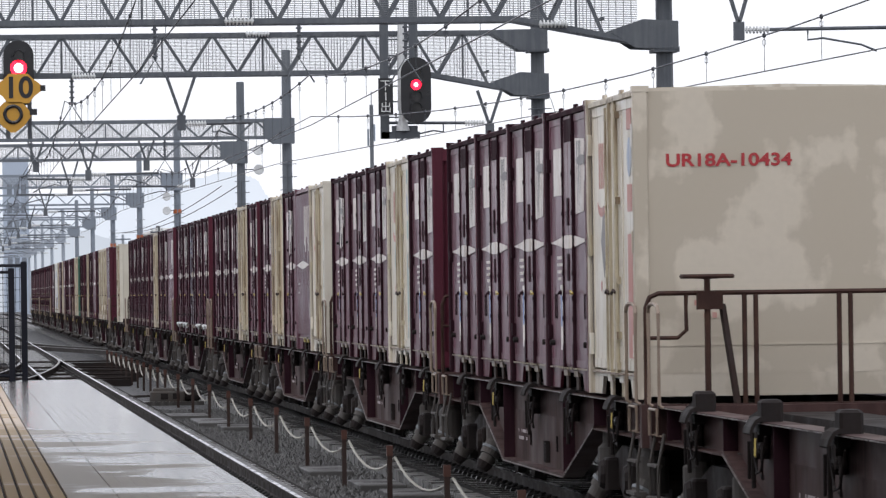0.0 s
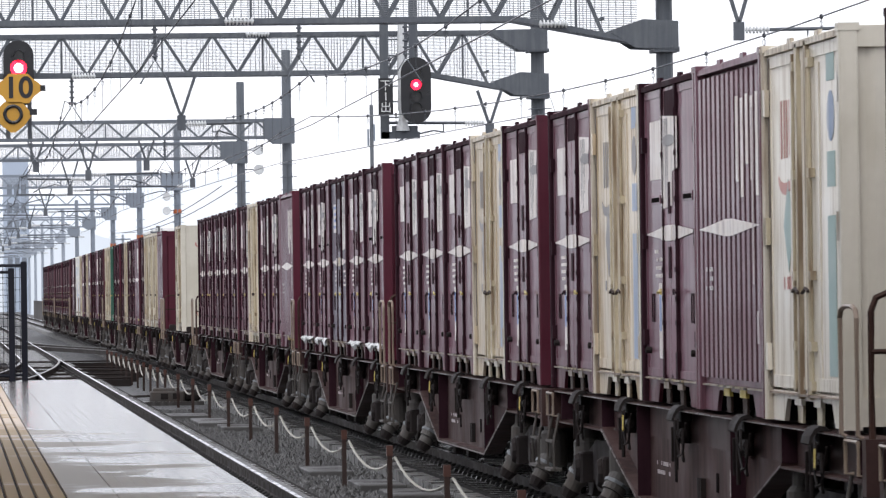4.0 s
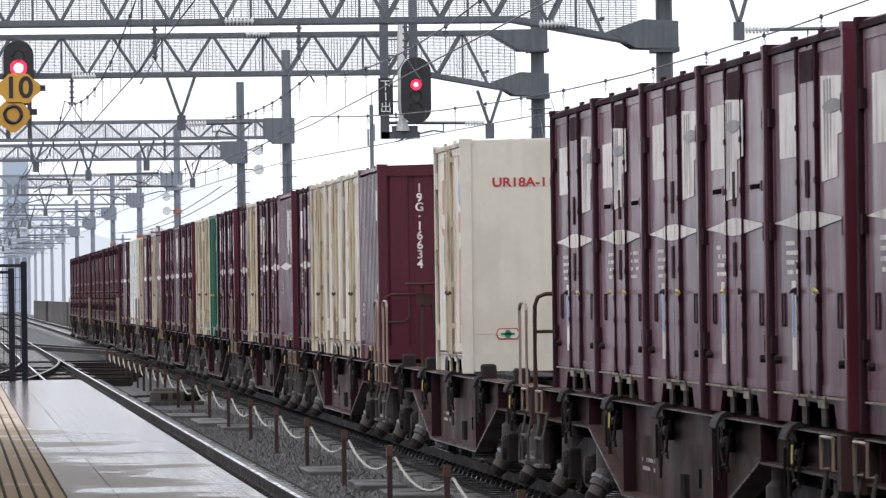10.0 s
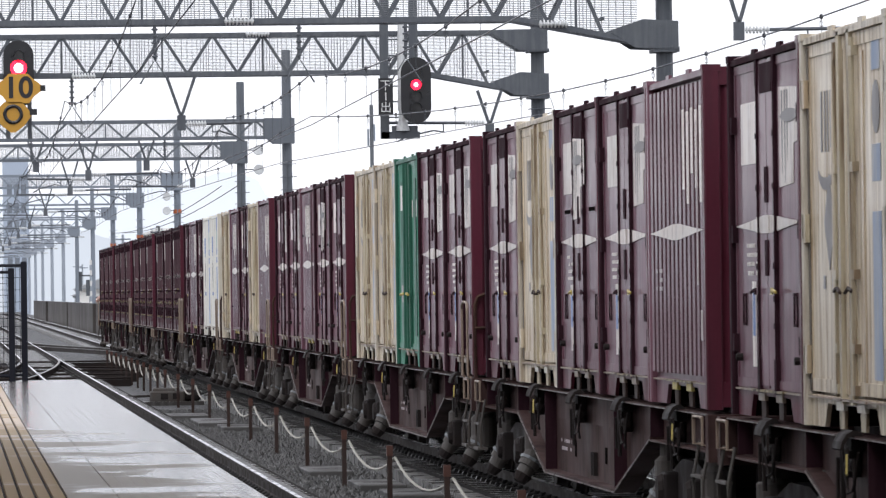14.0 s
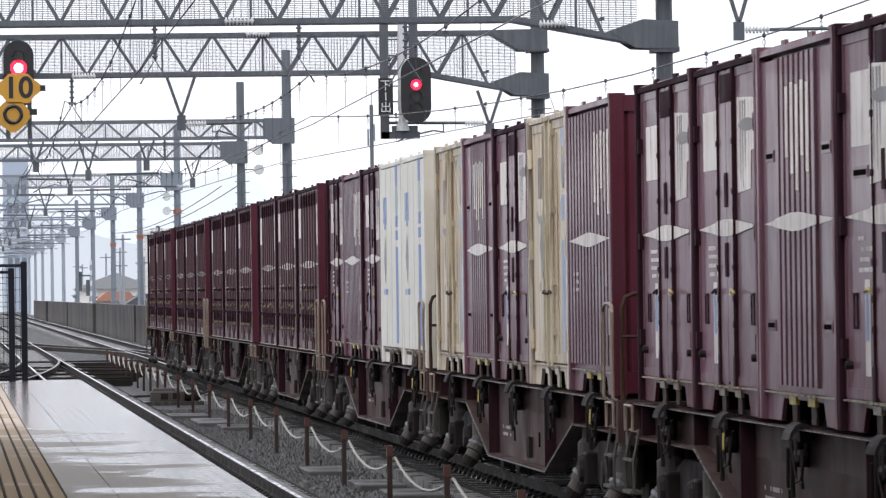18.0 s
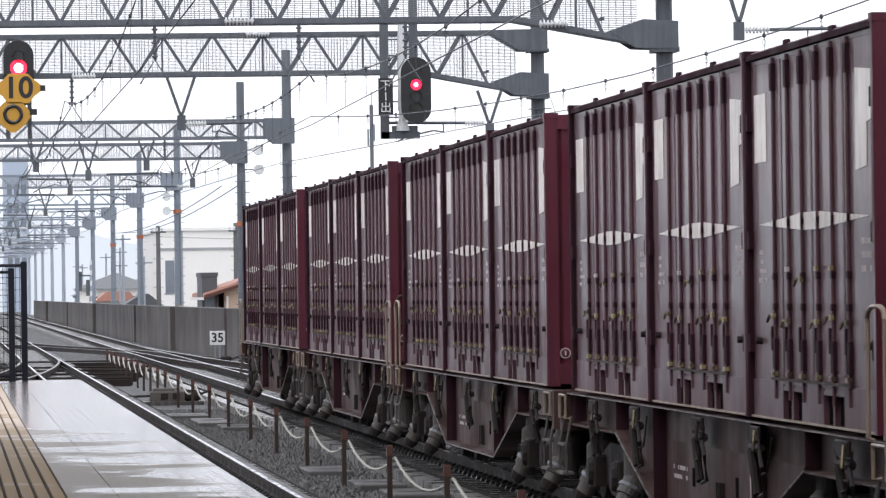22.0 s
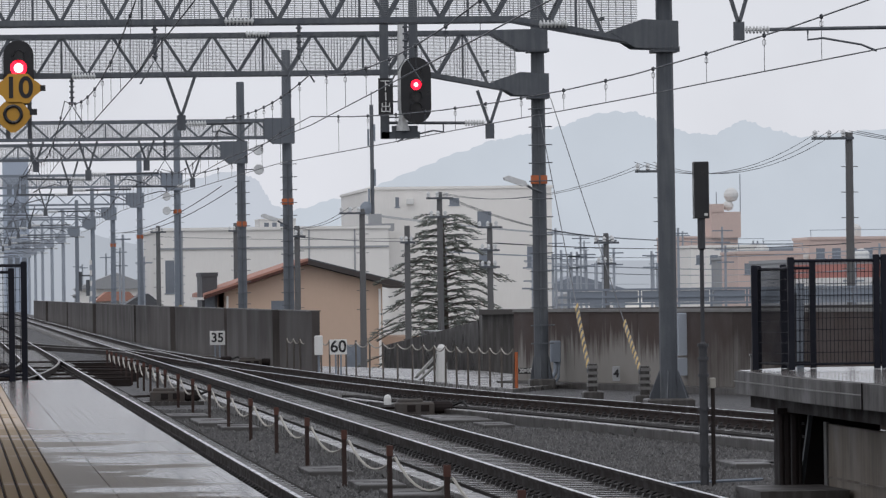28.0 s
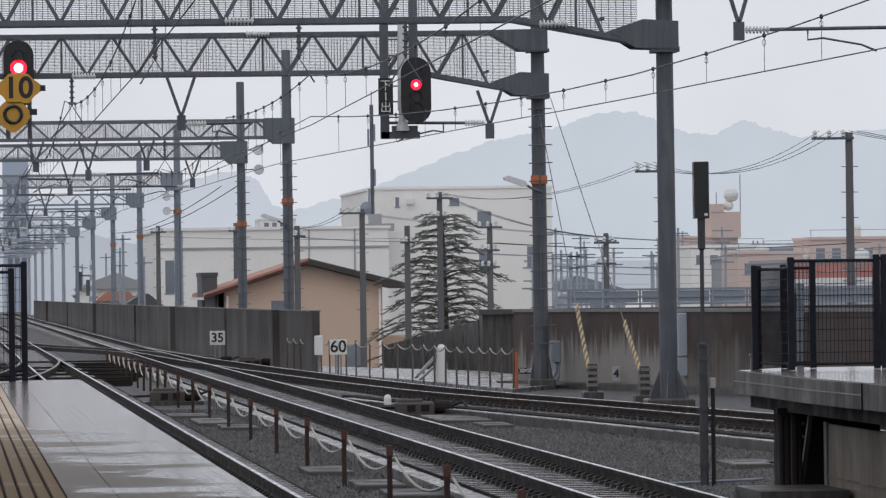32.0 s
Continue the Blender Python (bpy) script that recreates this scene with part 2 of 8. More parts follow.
    mast_dark=surface("dark_weathered_mast_steel", (0.048, 0.05, 0.056), 0.6, 0.1, 0.25, 2, 30, 0.08, (0.1, 0.1, 0.1), 0.4, 0.5),
    kerb=surface("wet_pale_concrete", (0.165, 0.16, 0.155), 0.35, 0, 0.2, 1.5, 20, 0.1, (0.15, 0.14, 0.13), 0.5, 0.2, 0.1, 0.1),
    sleeper=surface("wet_concrete_sleeper", (0.25, 0.245, 0.24), 0.2, 0, 0.25, 3, 30, 0.08, (0.1, 0.09, 0.08), 0.5, 0.1, 0.25, 0.1),
    rail_top=surface("polished_rail_head", (0.64, 0.64, 0.65), 0.28, 0.9, 0.1, 3, 40, 0.02),
    rail_side=surface("rusty_rail_web", (0.032, 0.026, 0.024), 0.75, 0.0, 0.25, 3, 40, 0.05, spec=0.12),
    rail_rust=surface("brown_rusted_rail_web", (0.037, 0.027, 0.024), 0.8, 0.0, 0.3, 3, 40, 0.05, spec=0.12),
    clip=surface("dark_rail_fastening", (0.02, 0.018, 0.018), 0.6, 0.0, 0.2, 8, 60, 0.05),
    rust=surface("rusted_steel", (0.035, 0.019, 0.015), 0.85, 0.0, 0.3, 5, 60, 0.2),
    rust_red=surface("orange_rust_cap", (0.085, 0.034, 0.024), 0.75, 0.05, 0.3, 6, 60, 0.2),
    rope=surface("grey_rope", (0.36, 0.34, 0.30), 0.8, 0, 0.15, 10, 80, 0.1),
    black=surface("black_paint", (0.012, 0.012, 0.014), 0.4, 0, 0.1, 5, 60, 0.02),
    # Near-black that paints the shade inside openings.
    void=surface("shade_black_recess", (0.011, 0.009, 0.009), 0.95, 0, 0.1, 5, 60, 0.02, spec=0.0),
    grime_yellow=surface("worn_yellow_edge_paint", (0.25, 0.19, 0.095), 0.5, 0, 0.3, 7, 50, 0.05, (0.045, 0.028, 0.022), 0.95, 0.2, 0.4, spec=0.3, edge=(0.46, 0.56)),
    rubber=surface("black_rubber", (0.014, 0.014, 0.014), 0.6, 0, 0.1, 5, 60, 0.05),
    sign_white=surface("white_sign_board", (0.70, 0.70, 0.68), 0.5, 0, 0.08, 6, 60, 0, (0.4, 0.39, 0.36), 0.3, 0.6),
    amber=surface("amber_sign_board", (0.52, 0.27, 0.03), 0.45, 0, 0.1, 6, 60, 0),
    orange=surface("orange_band_paint", (0.45, 0.12, 0.04), 0.55, 0, 0.15, 6, 60, 0),
    wall_white=surface("off_white_render", (0.86, 0.84, 0.80), 0.8, 0, 0.05, 0.1, 1.5, 0.02, (0.62, 0.6, 0.56), 0.25, 0.3, 0.06),
    wall_orange=surface("apricot_render", (0.62, 0.455, 0.345), 0.8, 0, 0.06, 0.3, 3, 0.02, (0.5, 0.36, 0.26), 0.25, 0.3),
    wall_grey=surface("grey_render", (0.34, 0.35, 0.36), 0.8, 0, 0.12, 0.3, 3, 0.02),
    # Terracotta is desaturated here as painted haze.
    wall_brick=surface("terracotta_tile_facade", (0.60, 0.47, 0.42), 0.8, 0, 0.1, 0.3, 3, 0.02),
    tile_red=surface("red_roof_tile", (0.40, 0.20, 0.15), 0.7, 0, 0.2, 0.8, 6, 0.05),
    tile_dark=surface("dark_roof_tile", (0.075, 0.078, 0.085), 0.6, 0, 0.2, 0.8, 6, 0.05),
    fascia=surface("dark_brown_fascia", (0.05, 0.04, 0.038), 0.6, 0, 0.2, 1, 6, 0.02),
    glass=surface("dark_window_glass", (0.05, 0.06, 0.07), 0.1, 0, 0.2, 0.6, 4, 0),
    # Far glass and blue cladding have the haze mixed into their colour.
    glass_far=surface("haze_paled_window_glass", (0.2, 0.225, 0.26), 0.2, 0, 0.2, 0.6, 4, 0),
    wall_blue=surface("haze_blue_cladding", (0.42, 0.48, 0.57), 0.7, 0, 0.06, 0.2, 2, 0),
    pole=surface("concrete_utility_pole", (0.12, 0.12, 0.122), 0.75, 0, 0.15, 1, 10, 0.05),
    # Paler copy of the pole colour, with haze put in.
    pole_far=surface("haze_paled_pole_and_cable", (0.34, 0.37, 0.41), 0.8, 0, 0.12, 1, 10, 0),
    bark=surface("grey_brown_bark", (0.085, 0.07, 0.058), 0.85, 0, 0.25, 4, 30, 0.3),
    needles=surface("cedar_needles", (0.135, 0.15, 0.132), 0.75, 0, 0.35, 1.2, 12, 0, None, 0, 0, 0.2),
    bare=surface("bare_twigs", (0.14, 0.12, 0.105), 0.85, 0, 0.2, 4, 30, 0),
    plastic=surface("white_plastic_scraps", (0.5, 0.5, 0.49), 0.3, 0, 0.1, 8, 60, 0.2),
    ballast=gravel("wet_dark_ballast", (0.036, 0.035, 0.035), 22.0),
    crib=surface("shade_fill_ballast", (0.03, 0.028, 0.027), 0.95, 0, 0.5, 6, 40, 0.3, spec=0.04),
    stone=surface("wet_ballast_stone", (0.062, 0.06, 0.059), 0.5, 0, 0.35, 30, 60, 0, (0.03, 0.028, 0.027), 0.7, 0.0),
    town=surface("wet_town_ground", (0.16, 0.165, 0.17), 0.7, 0, 0.3, 0.02, 0.3, 0),
    red_glow=glow("red_signal_lamp", (1.0, 0.008, 0.03), 3.2),
    red_core=glow("red_signal_core", (1.0, 0.5, 0.5), 3.4),
    lens_off=surface("unlit_signal_lens", (0.03, 0.028, 0.028), 0.15, 0, 0.1, 6, 40, 0),
)


def runoff_wall(name, top_col, low_col, z_mid, z_soft, along=1.1):
    """Concrete whose dark growth hangs from the top in ragged drips, each panel with its own tone."""
    m = surface(name, top_col, 0.75, 0, 0.3, 0.9 if along > 1 else 0.25, 14 if along > 1 else 2.0, 0.15, rand=0.5, spec=0.25)
    nt = m.node_tree
    N, L = nt.nodes, nt.links
    b = N["Principled BSDF"]
    src = b.inputs["Base Color"].links[0].from_socket
    tc = N.new("ShaderNodeTexCoord")
    mp = N.new("ShaderNodeMapping"); mp.inputs["Scale"].default_value = (5, along, 0.16)
    L.new(tc.outputs["Object"], mp.inputs[0])
    nz = N.new("ShaderNodeTexNoise"); nz.inputs["Scale"].default_value = 2.2; nz.inputs["Detail"].default_value = 7; nz.inputs["Roughness"].default_value = 0.65
    L.new(mp.outputs[0], nz.inputs["Vector"])
    big = N.new("ShaderNodeTexNoise"); big.inputs["Scale"].default_value = 0.35; big.inputs["Detail"].default_value = 3
    L.new(tc.outputs["Object"], big.inputs["Vector"])
    sx = N.new("ShaderNodeSeparateXYZ"); L.new(tc.outputs["Object"], sx.inputs[0])
    a = N.new("ShaderNodeMath"); a.operation = "MULTIPLY_ADD"; L.new(nz.outputs[0], a.inputs[0]); a.inputs[1].default_value = 2.4; L.new(sx.outputs[2], a.inputs[2])
    a2 = N.new("ShaderNodeMath"); a2.operation = "MULTIPLY_ADD"; L.new(big.outputs[0], a2.inputs[0]); a2.inputs[1].default_value = 2.2; L.new(a.outputs[0], a2.inputs[2])
    mr = N.new("ShaderNodeMapRange"); mr.inputs[1].default_value = z_mid + 2.3 - z_soft; mr.inputs[2].default_value = z_mid + 2.3 + z_soft
    L.new(a2.outputs[0], mr.inputs[0])
    mx = N.new("ShaderNodeMixRGB"); mx.inputs[1].default_value = (*low_col, 1)
    L.new(mr.outputs[0], mx.inputs[0]); L.new(src, mx.inputs[2]); L.new(mx.outputs[0], b.inputs["Base Color"])
    return m


MAT["drip_wall"] = runoff_wall("drip_stained_concrete", (0.066, 0.05, 0.045), (0.265, 0.25, 0.23), 0.58, 0.24, 2.0)
MAT["deep_drip_wall"] = runoff_wall("deeply_stained_concrete", (0.062, 0.047, 0.042), (0.15, 0.138, 0.125), 0.1, 0.4)
MAT["dark_wall"] = runoff_wall("rain_darkened_concrete", (0.068, 0.06, 0.057), (0.11, 0.10, 0.094), 0.2, 0.6, 0.14)
def wet_paving(name, wet_col, dry_col, rough=(0.13, 0.5)):
    """Paving with a film of rain in patches: smooth and dark where wet, rough and pale where dry."""
    m = surface(name, wet_col, 0.2, 0, 0.12, 0.8, 12, 0.02, spec=0.5, rand=0.1)
    nt = m.node_tree
    N, L = nt.nodes, nt.links
    b = N["Principled BSDF"]
    src = b.inputs["Base Color"].links[0].from_socket
    tc = N.new("ShaderNodeNewGeometry")
    mp = N.new("ShaderNodeMapping"); mp.inputs["Scale"].default_value = (1.1, 0.85, 1)
    L.new(tc.outputs["Position"], mp.inputs[0])
    nz = N.new("ShaderNodeTexNoise"); nz.inputs["Scale"].default_value = 0.9; nz.inputs["Detail"].default_value = 6; nz.inputs["Roughness"].default_value = 0.62
    L.new(mp.outputs[0], nz.inputs["Vector"])
    mr = N.new("ShaderNodeMapRange"); mr.inputs[1].default_value = 0.50; mr.inputs[2].default_value = 0.60
    sp = N.new("ShaderNodeSeparateXYZ"); L.new(tc.outputs["Position"], sp.inputs[0])
    fy = N.new("ShaderNodeMath"); fy.operation = "MULTIPLY_ADD"; L.new(sp.outputs[1], fy.inputs[0]); fy.inputs[1].default_value = -0.011; fy.inputs[2].default_value = 0.42
    fx = N.new("ShaderNodeMath"); fx.operation = "MULTIPLY_ADD"; L.new(sp.outputs[0], fx.inputs[0]); fx.inputs[1].default_value = -0.22; fx.inputs[2].default_value = 0.18
    s1 = N.new("ShaderNodeMath"); L.new(fy.outputs[0], s1.inputs[0]); L.new(fx.outputs[0], s1.inputs[1])
    s2 = N.new("ShaderNodeMath"); L.new(s1.outputs[0], s2.inputs[0]); L.new(nz.outputs[0], s2.inputs[1])
    L.new(s2.outputs[0], mr.inputs[0])
    mx = N.new("ShaderNodeMixRGB"); mx.inputs[2].default_value = (*dry_col, 1)
    L.new(mr.outputs[0], mx.inputs[0]); L.new(src, mx.inputs[1]); L.new(mx.outputs[0], b.inputs["Base Color"])
    rr = N.new("ShaderNodeMapRange"); rr.inputs[3].default_value = rough[0]; rr.inputs[4].default_value = rough[1]
    L.new(mr.outputs[0], rr.inputs[0]); L.new(rr.outputs[0], b.inputs["Roughness"])
    return m


MAT["platform"] = wet_paving("wet_platform_paving", (0.22, 0.2, 0.19), (0.31, 0.265, 0.21))
MAT["tactile"] = wet_paving("wet_yellow_tactile_tile", (0.36, 0.225, 0.095), (0.37, 0.25, 0.12), (0.3, 0.65))
island_tone(MAT["stone"])
island_tone(MAT["needles"])


# ---- mesh building ----
class Shape:
    """Collects vertices and faces for one mesh."""

    def __init__(self):
        self.v, self.f = [], []

    def add(self, verts, faces):
        n = len(self.v)
        self.v.extend(verts)
        self.f.extend(tuple(i + n for i in fc) for fc in faces)
        return self

    def box(self, x0, y0, z0, x1, y1, z1):
        return self.add([(x0, y0, z0), (x1, y0, z0), (x1, y1, z0), (x0, y1, z0), (x0, y0, z1), (x1, y0, z1), (x1, y1, z1), (x0, y1, z1)],
                        [(3, 2, 1, 0), (4, 5, 6, 7), (0, 1, 5, 4), (1, 2, 6, 5), (2, 3, 7, 6), (3, 0, 4, 7)])

    def soft_box(self, x0, y0, z0, x1, y1, z1, r):
        """A box whose four vertical and four top edges are chamfered."""
        prof = [(x0 + r, y0), (x1 - r, y0), (x1, y0 + r), (x1, y1 - r), (x1 - r, y1), (x0 + r, y1), (x0, y1 - r), (x0, y0 + r)]
        ins = [(x0 + 2 * r, y0 + r), (x1 - 2 * r, y0 + r), (x1 - r, y0 + 2 * r), (x1 - r, y1 - 2 * r), (x1 - 2 * r, y1 - r), (x0 + 2 * r, y1 - r), (x0 + r, y1 - 2 * r), (x0 + r, y0 + 2 * r)]
        v = [(a, b, z0) for a, b in prof] + [(a, b, z1 - r) for a, b in prof] + [(a, b, z1) for a, b in ins]
        f = [tuple(reversed(range(8))), tuple(range(16, 24))]
        for k in (0, 8):
            f += [(k + i, k + (i + 1) % 8, k + 8 + (i + 1) % 8, k + 8 + i) for i in range(8)]
        return self.add(v, f)

    def prism(self, pts, axis, a, b):
        """A polygon in the plane across the axis ('x': y,z; 'y': x,z; 'z': x,y), drawn out from a to b."""
        def put(p, t):
            return {"x": (t, p[0], p[1]), "y": (p[0], t, p[1]), "z": (p[0], p[1], t)}[axis]
        n = len(pts)
        v = [put(p, a) for p in pts] + [put(p, b) for p in pts]
        f = [tuple(reversed(range(n))), tuple(range(n, 2 * n))] + [(i, (i + 1) % n, n + (i + 1) % n, n + i) for i in range(n)]
        return self.add(v, f)

    def rod(self, a, b, r, n=6, r2=None):
        """A round bar from a to b."""
        a, b = Vector(a), Vector(b)
        d = b - a
        if d.length < 1e-6:
            return self
        q = d.to_track_quat("Z", "Y")
        r2 = r if r2 is None else r2
        v = []
        for c, rr in ((a, r), (b, r2)):
            for i in range(n):
                t = 2 * math.pi * i / n
                v.append(tuple(c + q @ Vector((rr * math.cos(t), rr * math.sin(t), 0))))
        f = [(i, (i + 1) % n, n + (i + 1) % n, n + i) for i in range(n)] + [tuple(reversed(range(n))), tuple(range(n, 2 * n))]
        return self.add(v, f)

    def beam(self, a, b, w, h):
        """A square bar from a to b, w wide and h high."""
        a, b = Vector(a), Vector(b)
        q = (b - a).to_track_quat("Y", "Z")
        v = []
        for c in (a, b):
            for dx, dz in ((-w, -h), (w, -h), (w, h), (-w, h)):
                v.append(tuple(c + q @ Vector((dx / 2, 0, dz / 2))))
        return self.add(v, [(0, 1, 2, 3), (7, 6, 5, 4), (0, 4, 5, 1), (1, 5, 6, 2), (2, 6, 7, 3), (3, 7, 4, 0)])

    def tube(self, pts, r, n=6):
        """A bent round bar through the points."""
        pts = [Vector(p) for p in pts]
        v, f = [], []
        for k, p in enumerate(pts):
            d = (pts[min(k + 1, len(pts) - 1)] - pts[max(k - 1, 0)]).normalized()
            q = d.to_track_quat("Z", "Y")
            for i in range(n):
                t = 2 * math.pi * i / n
                v.append(tuple(p + q @ Vector((r * math.cos(t), r * math.sin(t), 0))))
            if k:
                o = (k - 1) * n
                f += [(o + i, o + (i + 1) % n, o + n + (i + 1) % n, o + n + i) for i in range(n)]
        f += [tuple(reversed(range(n))), tuple(range((len(pts) - 1) * n, len(pts) * n))]
        return self.add(v, f)

    def lathe(self, prof, centre, axis="z", n=16):
        """Turns a profile of (radius, height) round an axis through centre."""
        c = Vector(centre)
        v, f = [], []
        for r, h in prof:
            for i in range(n):
                t = 2 * math.pi * i / n
                a, b = r * math.cos(t), r * math.sin(t)
                v.append(tuple(c + Vector({"z": (a, b, h), "y": (a, h, b), "x": (h, a, b)}[axis])))
        for k in range(len(prof) - 1):
            o = k * n
            f += [(o + i, o + (i + 1) % n, o + n + (i + 1) % n, o + n + i) for i in range(n)]
        f += [tuple(reversed(range(n))), tuple(range((len(prof) - 1) * n, len(prof) * n))]
        return self.add(v, f)

    def tray(self, x_out, x_in, x_back, a, b, z0, z1, rim):
        """A door leaf in the plane across x: a raised rim round a recessed panel, in one piece."""
        v = [(x_out, a, z0), (x_out, b, z0), (x_out, b, z1), (x_out, a, z1)]
        r = [(a + rim, z0 + rim), (b - rim, z0 + rim), (b - rim, z1 - rim), (a + rim, z1 - rim)]
        v += [(x_out, p, q) for p, q in r] + [(x_in, p, q) for p, q in r]
        v += [(x_back, a, z0), (x_back, b, z0), (x_back, b, z1), (x_back, a, z1)]
        f = [(8, 9, 10, 11), (15, 14, 13, 12)]
        for i in range(4):
            j = (i + 1) % 4
            f += [(i, j, 4 + j, 4 + i), (4 + i, 4 + j, 8 + j, 8 + i), (j, i, 12 + i, 12 + j)]
        return self.add(v, f)

    def ribs(self, a, b, n, d_out, d_in, d_back, z0, z1, across, duty=0.5):
        """A corrugated sheet, one piece: ribs along z, laid out along y (across='x') or x (across='y')."""
        w = (b - a) / n
        pts = [(a, d_back), (a, d_in)]
        for k in range(n):
            s = a + w * k
            pts += [(s + w * (0.5 - duty / 2), d_in), (s + w * (0.58 - duty / 2), d_out), (s + w * (0.42 + duty / 2), d_out), (s + w * (0.5 + duty / 2), d_in)]
        pts += [(b, d_in), (b, d_back)]
        if across == "x":
            pts = [(d, s) for s, d in pts]
        return self.prism(pts, "z", z0, z1)

    def mesh(self, name):
        me = bpy.data.meshes.new(name)
        me.from_pydata(self.v, [], self.f)
        bm = bmesh.new()
        bm.from_mesh(me)
        bmesh.ops.recalc_face_normals(bm, faces=bm.faces)
        bm.to_mesh(me)
        bm.free()
        return me


def part(name, shape, material, parent, label="", kind=""):
    """One mesh under a thing or under a part (or at top level, with no parent)."""
    me = shape if isinstance(shape, bpy.types.Mesh) else shape.mesh(name)
    if not me.materials:
        me.materials.append(MAT[material])
    ob = new(name, me)
    if parent is not None:
        ob.parent = parent
    return tagged(ob, label, kind=kind)


def thing(name, label, category, at=(0, 0, 0), group="", kind="", turn=0.0):
    ob = new(name)
    ob.empty_display_size = 0.2
    ob.matrix_basis = pose(*at, 0, 0, turn)
    return tagged(ob, label, category, group, kind)


def text_mesh(name, body, size, align="CENTER", depth=0.002, bold=0.0):
    """Writing as a mesh in the x-z plane, facing -y, centred on the origin."""
    cu = bpy.data.curves.new(name, "FONT")
    cu.body, cu.size, cu.extrude, cu.offset = body, size, depth, bold
    cu.align_x, cu.align_y = align, "CENTER"
    tmp = bpy.data.objects.new(name, cu)
    me = bpy.data.meshes.new_from_object(tmp)
    bpy.data.objects.remove(tmp)
    me.transform(Matrix.Rotation(radians(90), 4, "X"))
    me.materials.clear()
    return me


# ---- setting: town ground, viaduct deck, tracks, walls, platforms ----
def mix_line(pts, y):
    """X of a line given by (y, x) knots, smooth between them."""
    if y <= pts[0][0]:
        return pts[0][1] + (y - pts[0][0]) * (pts[1][1] - pts[0][1]) / (pts[1][0] - pts[0][0])
    for (a, xa), (b, xb) in zip(pts, pts[1:]):
        if y <= b:
            t = (y - a) / (b - a)
            return xa + (xb - xa) * t
    return pts[-1][1]


LEFT_X, MAIN_X = 2.79, 6.65
SIDING = [(60, 15.2), (91.5, 12.6), (107.5, 11.25), (117.7, 10.25), (126, 9.6), (140, 8.95), (163, 8.1), (190, 7.35), (215, 6.9), (240, 6.65), (900, 6.65)]
EDGE = [(-30, 24.0), (97, 22.5), (118, 21.0), (136, 17.0), (143.1, 15.7), (151.6, 13.6), (175, 10.15), (260, 9.2), (384, 8.8), (900, 8.8)]

ground = part("ground", Shape().box(-4000, -900, -9.2, 4000, 4600, -8.2), "town", None)
tagged(ground, "wet grey town ground below the viaduct", "ground", kind="structure")
deck = Shape()
ys = [-440, -200, -30, 20, 60, 97, 118, 136, 143.1, 151.6, 175, 210, 260, 384, 600, 900]
deck.v = [(x, y, z) for y in ys for x, z in ((-6.0, -0.36), (mix_line(EDGE, y) + 1.2, -0.36), (mix_line(EDGE, y) + 1.2, -1.8), (-6.0, -1.8))]
for k in range(len(ys) - 1):
    o = 4 * k
    deck.f += [(o, o + 1, o + 5, o + 4), (o + 1, o + 2, o + 6, o + 5), (o + 2, o + 3, o + 7, o + 6), (o + 3, o, o + 4, o + 7)]
deck.f += [(3, 2, 1, 0), tuple(len(deck.v) - 4 + i for i in range(4))]
tagged(part("viaduct_deck", deck, "ballast", None), "dark wet ballast bed on the railway viaduct", "ballast", kind="structure")


def strip(name, line, w, z0, z1, y0, y1, step, material, label, category):
    """A long band that follows a line, w = (left, right) offsets from it."""
    s = Shape()
    n = max(2, int((y1 - y0) / step) + 1)
    for k in range(n):
        y = y0 + (y1 - y0) * k / (n - 1)
        x = line(y)
        s.v += [(x + w[0], y, z0), (x + w[1], y, z0), (x + w[1], y, z1), (x + w[0], y, z1)]
        if k:
            o = 4 * (k - 1)
            s.f += [(o + i, o + (i + 1) % 4, o + 4 + (i + 1) % 4, o + 4 + i) for i in range(4)]
    s.f += [(3, 2, 1, 0), tuple(4 * (n - 1) + i for i in range(4))]
    return tagged(part(name, s, material, None), label, category, kind="structure")


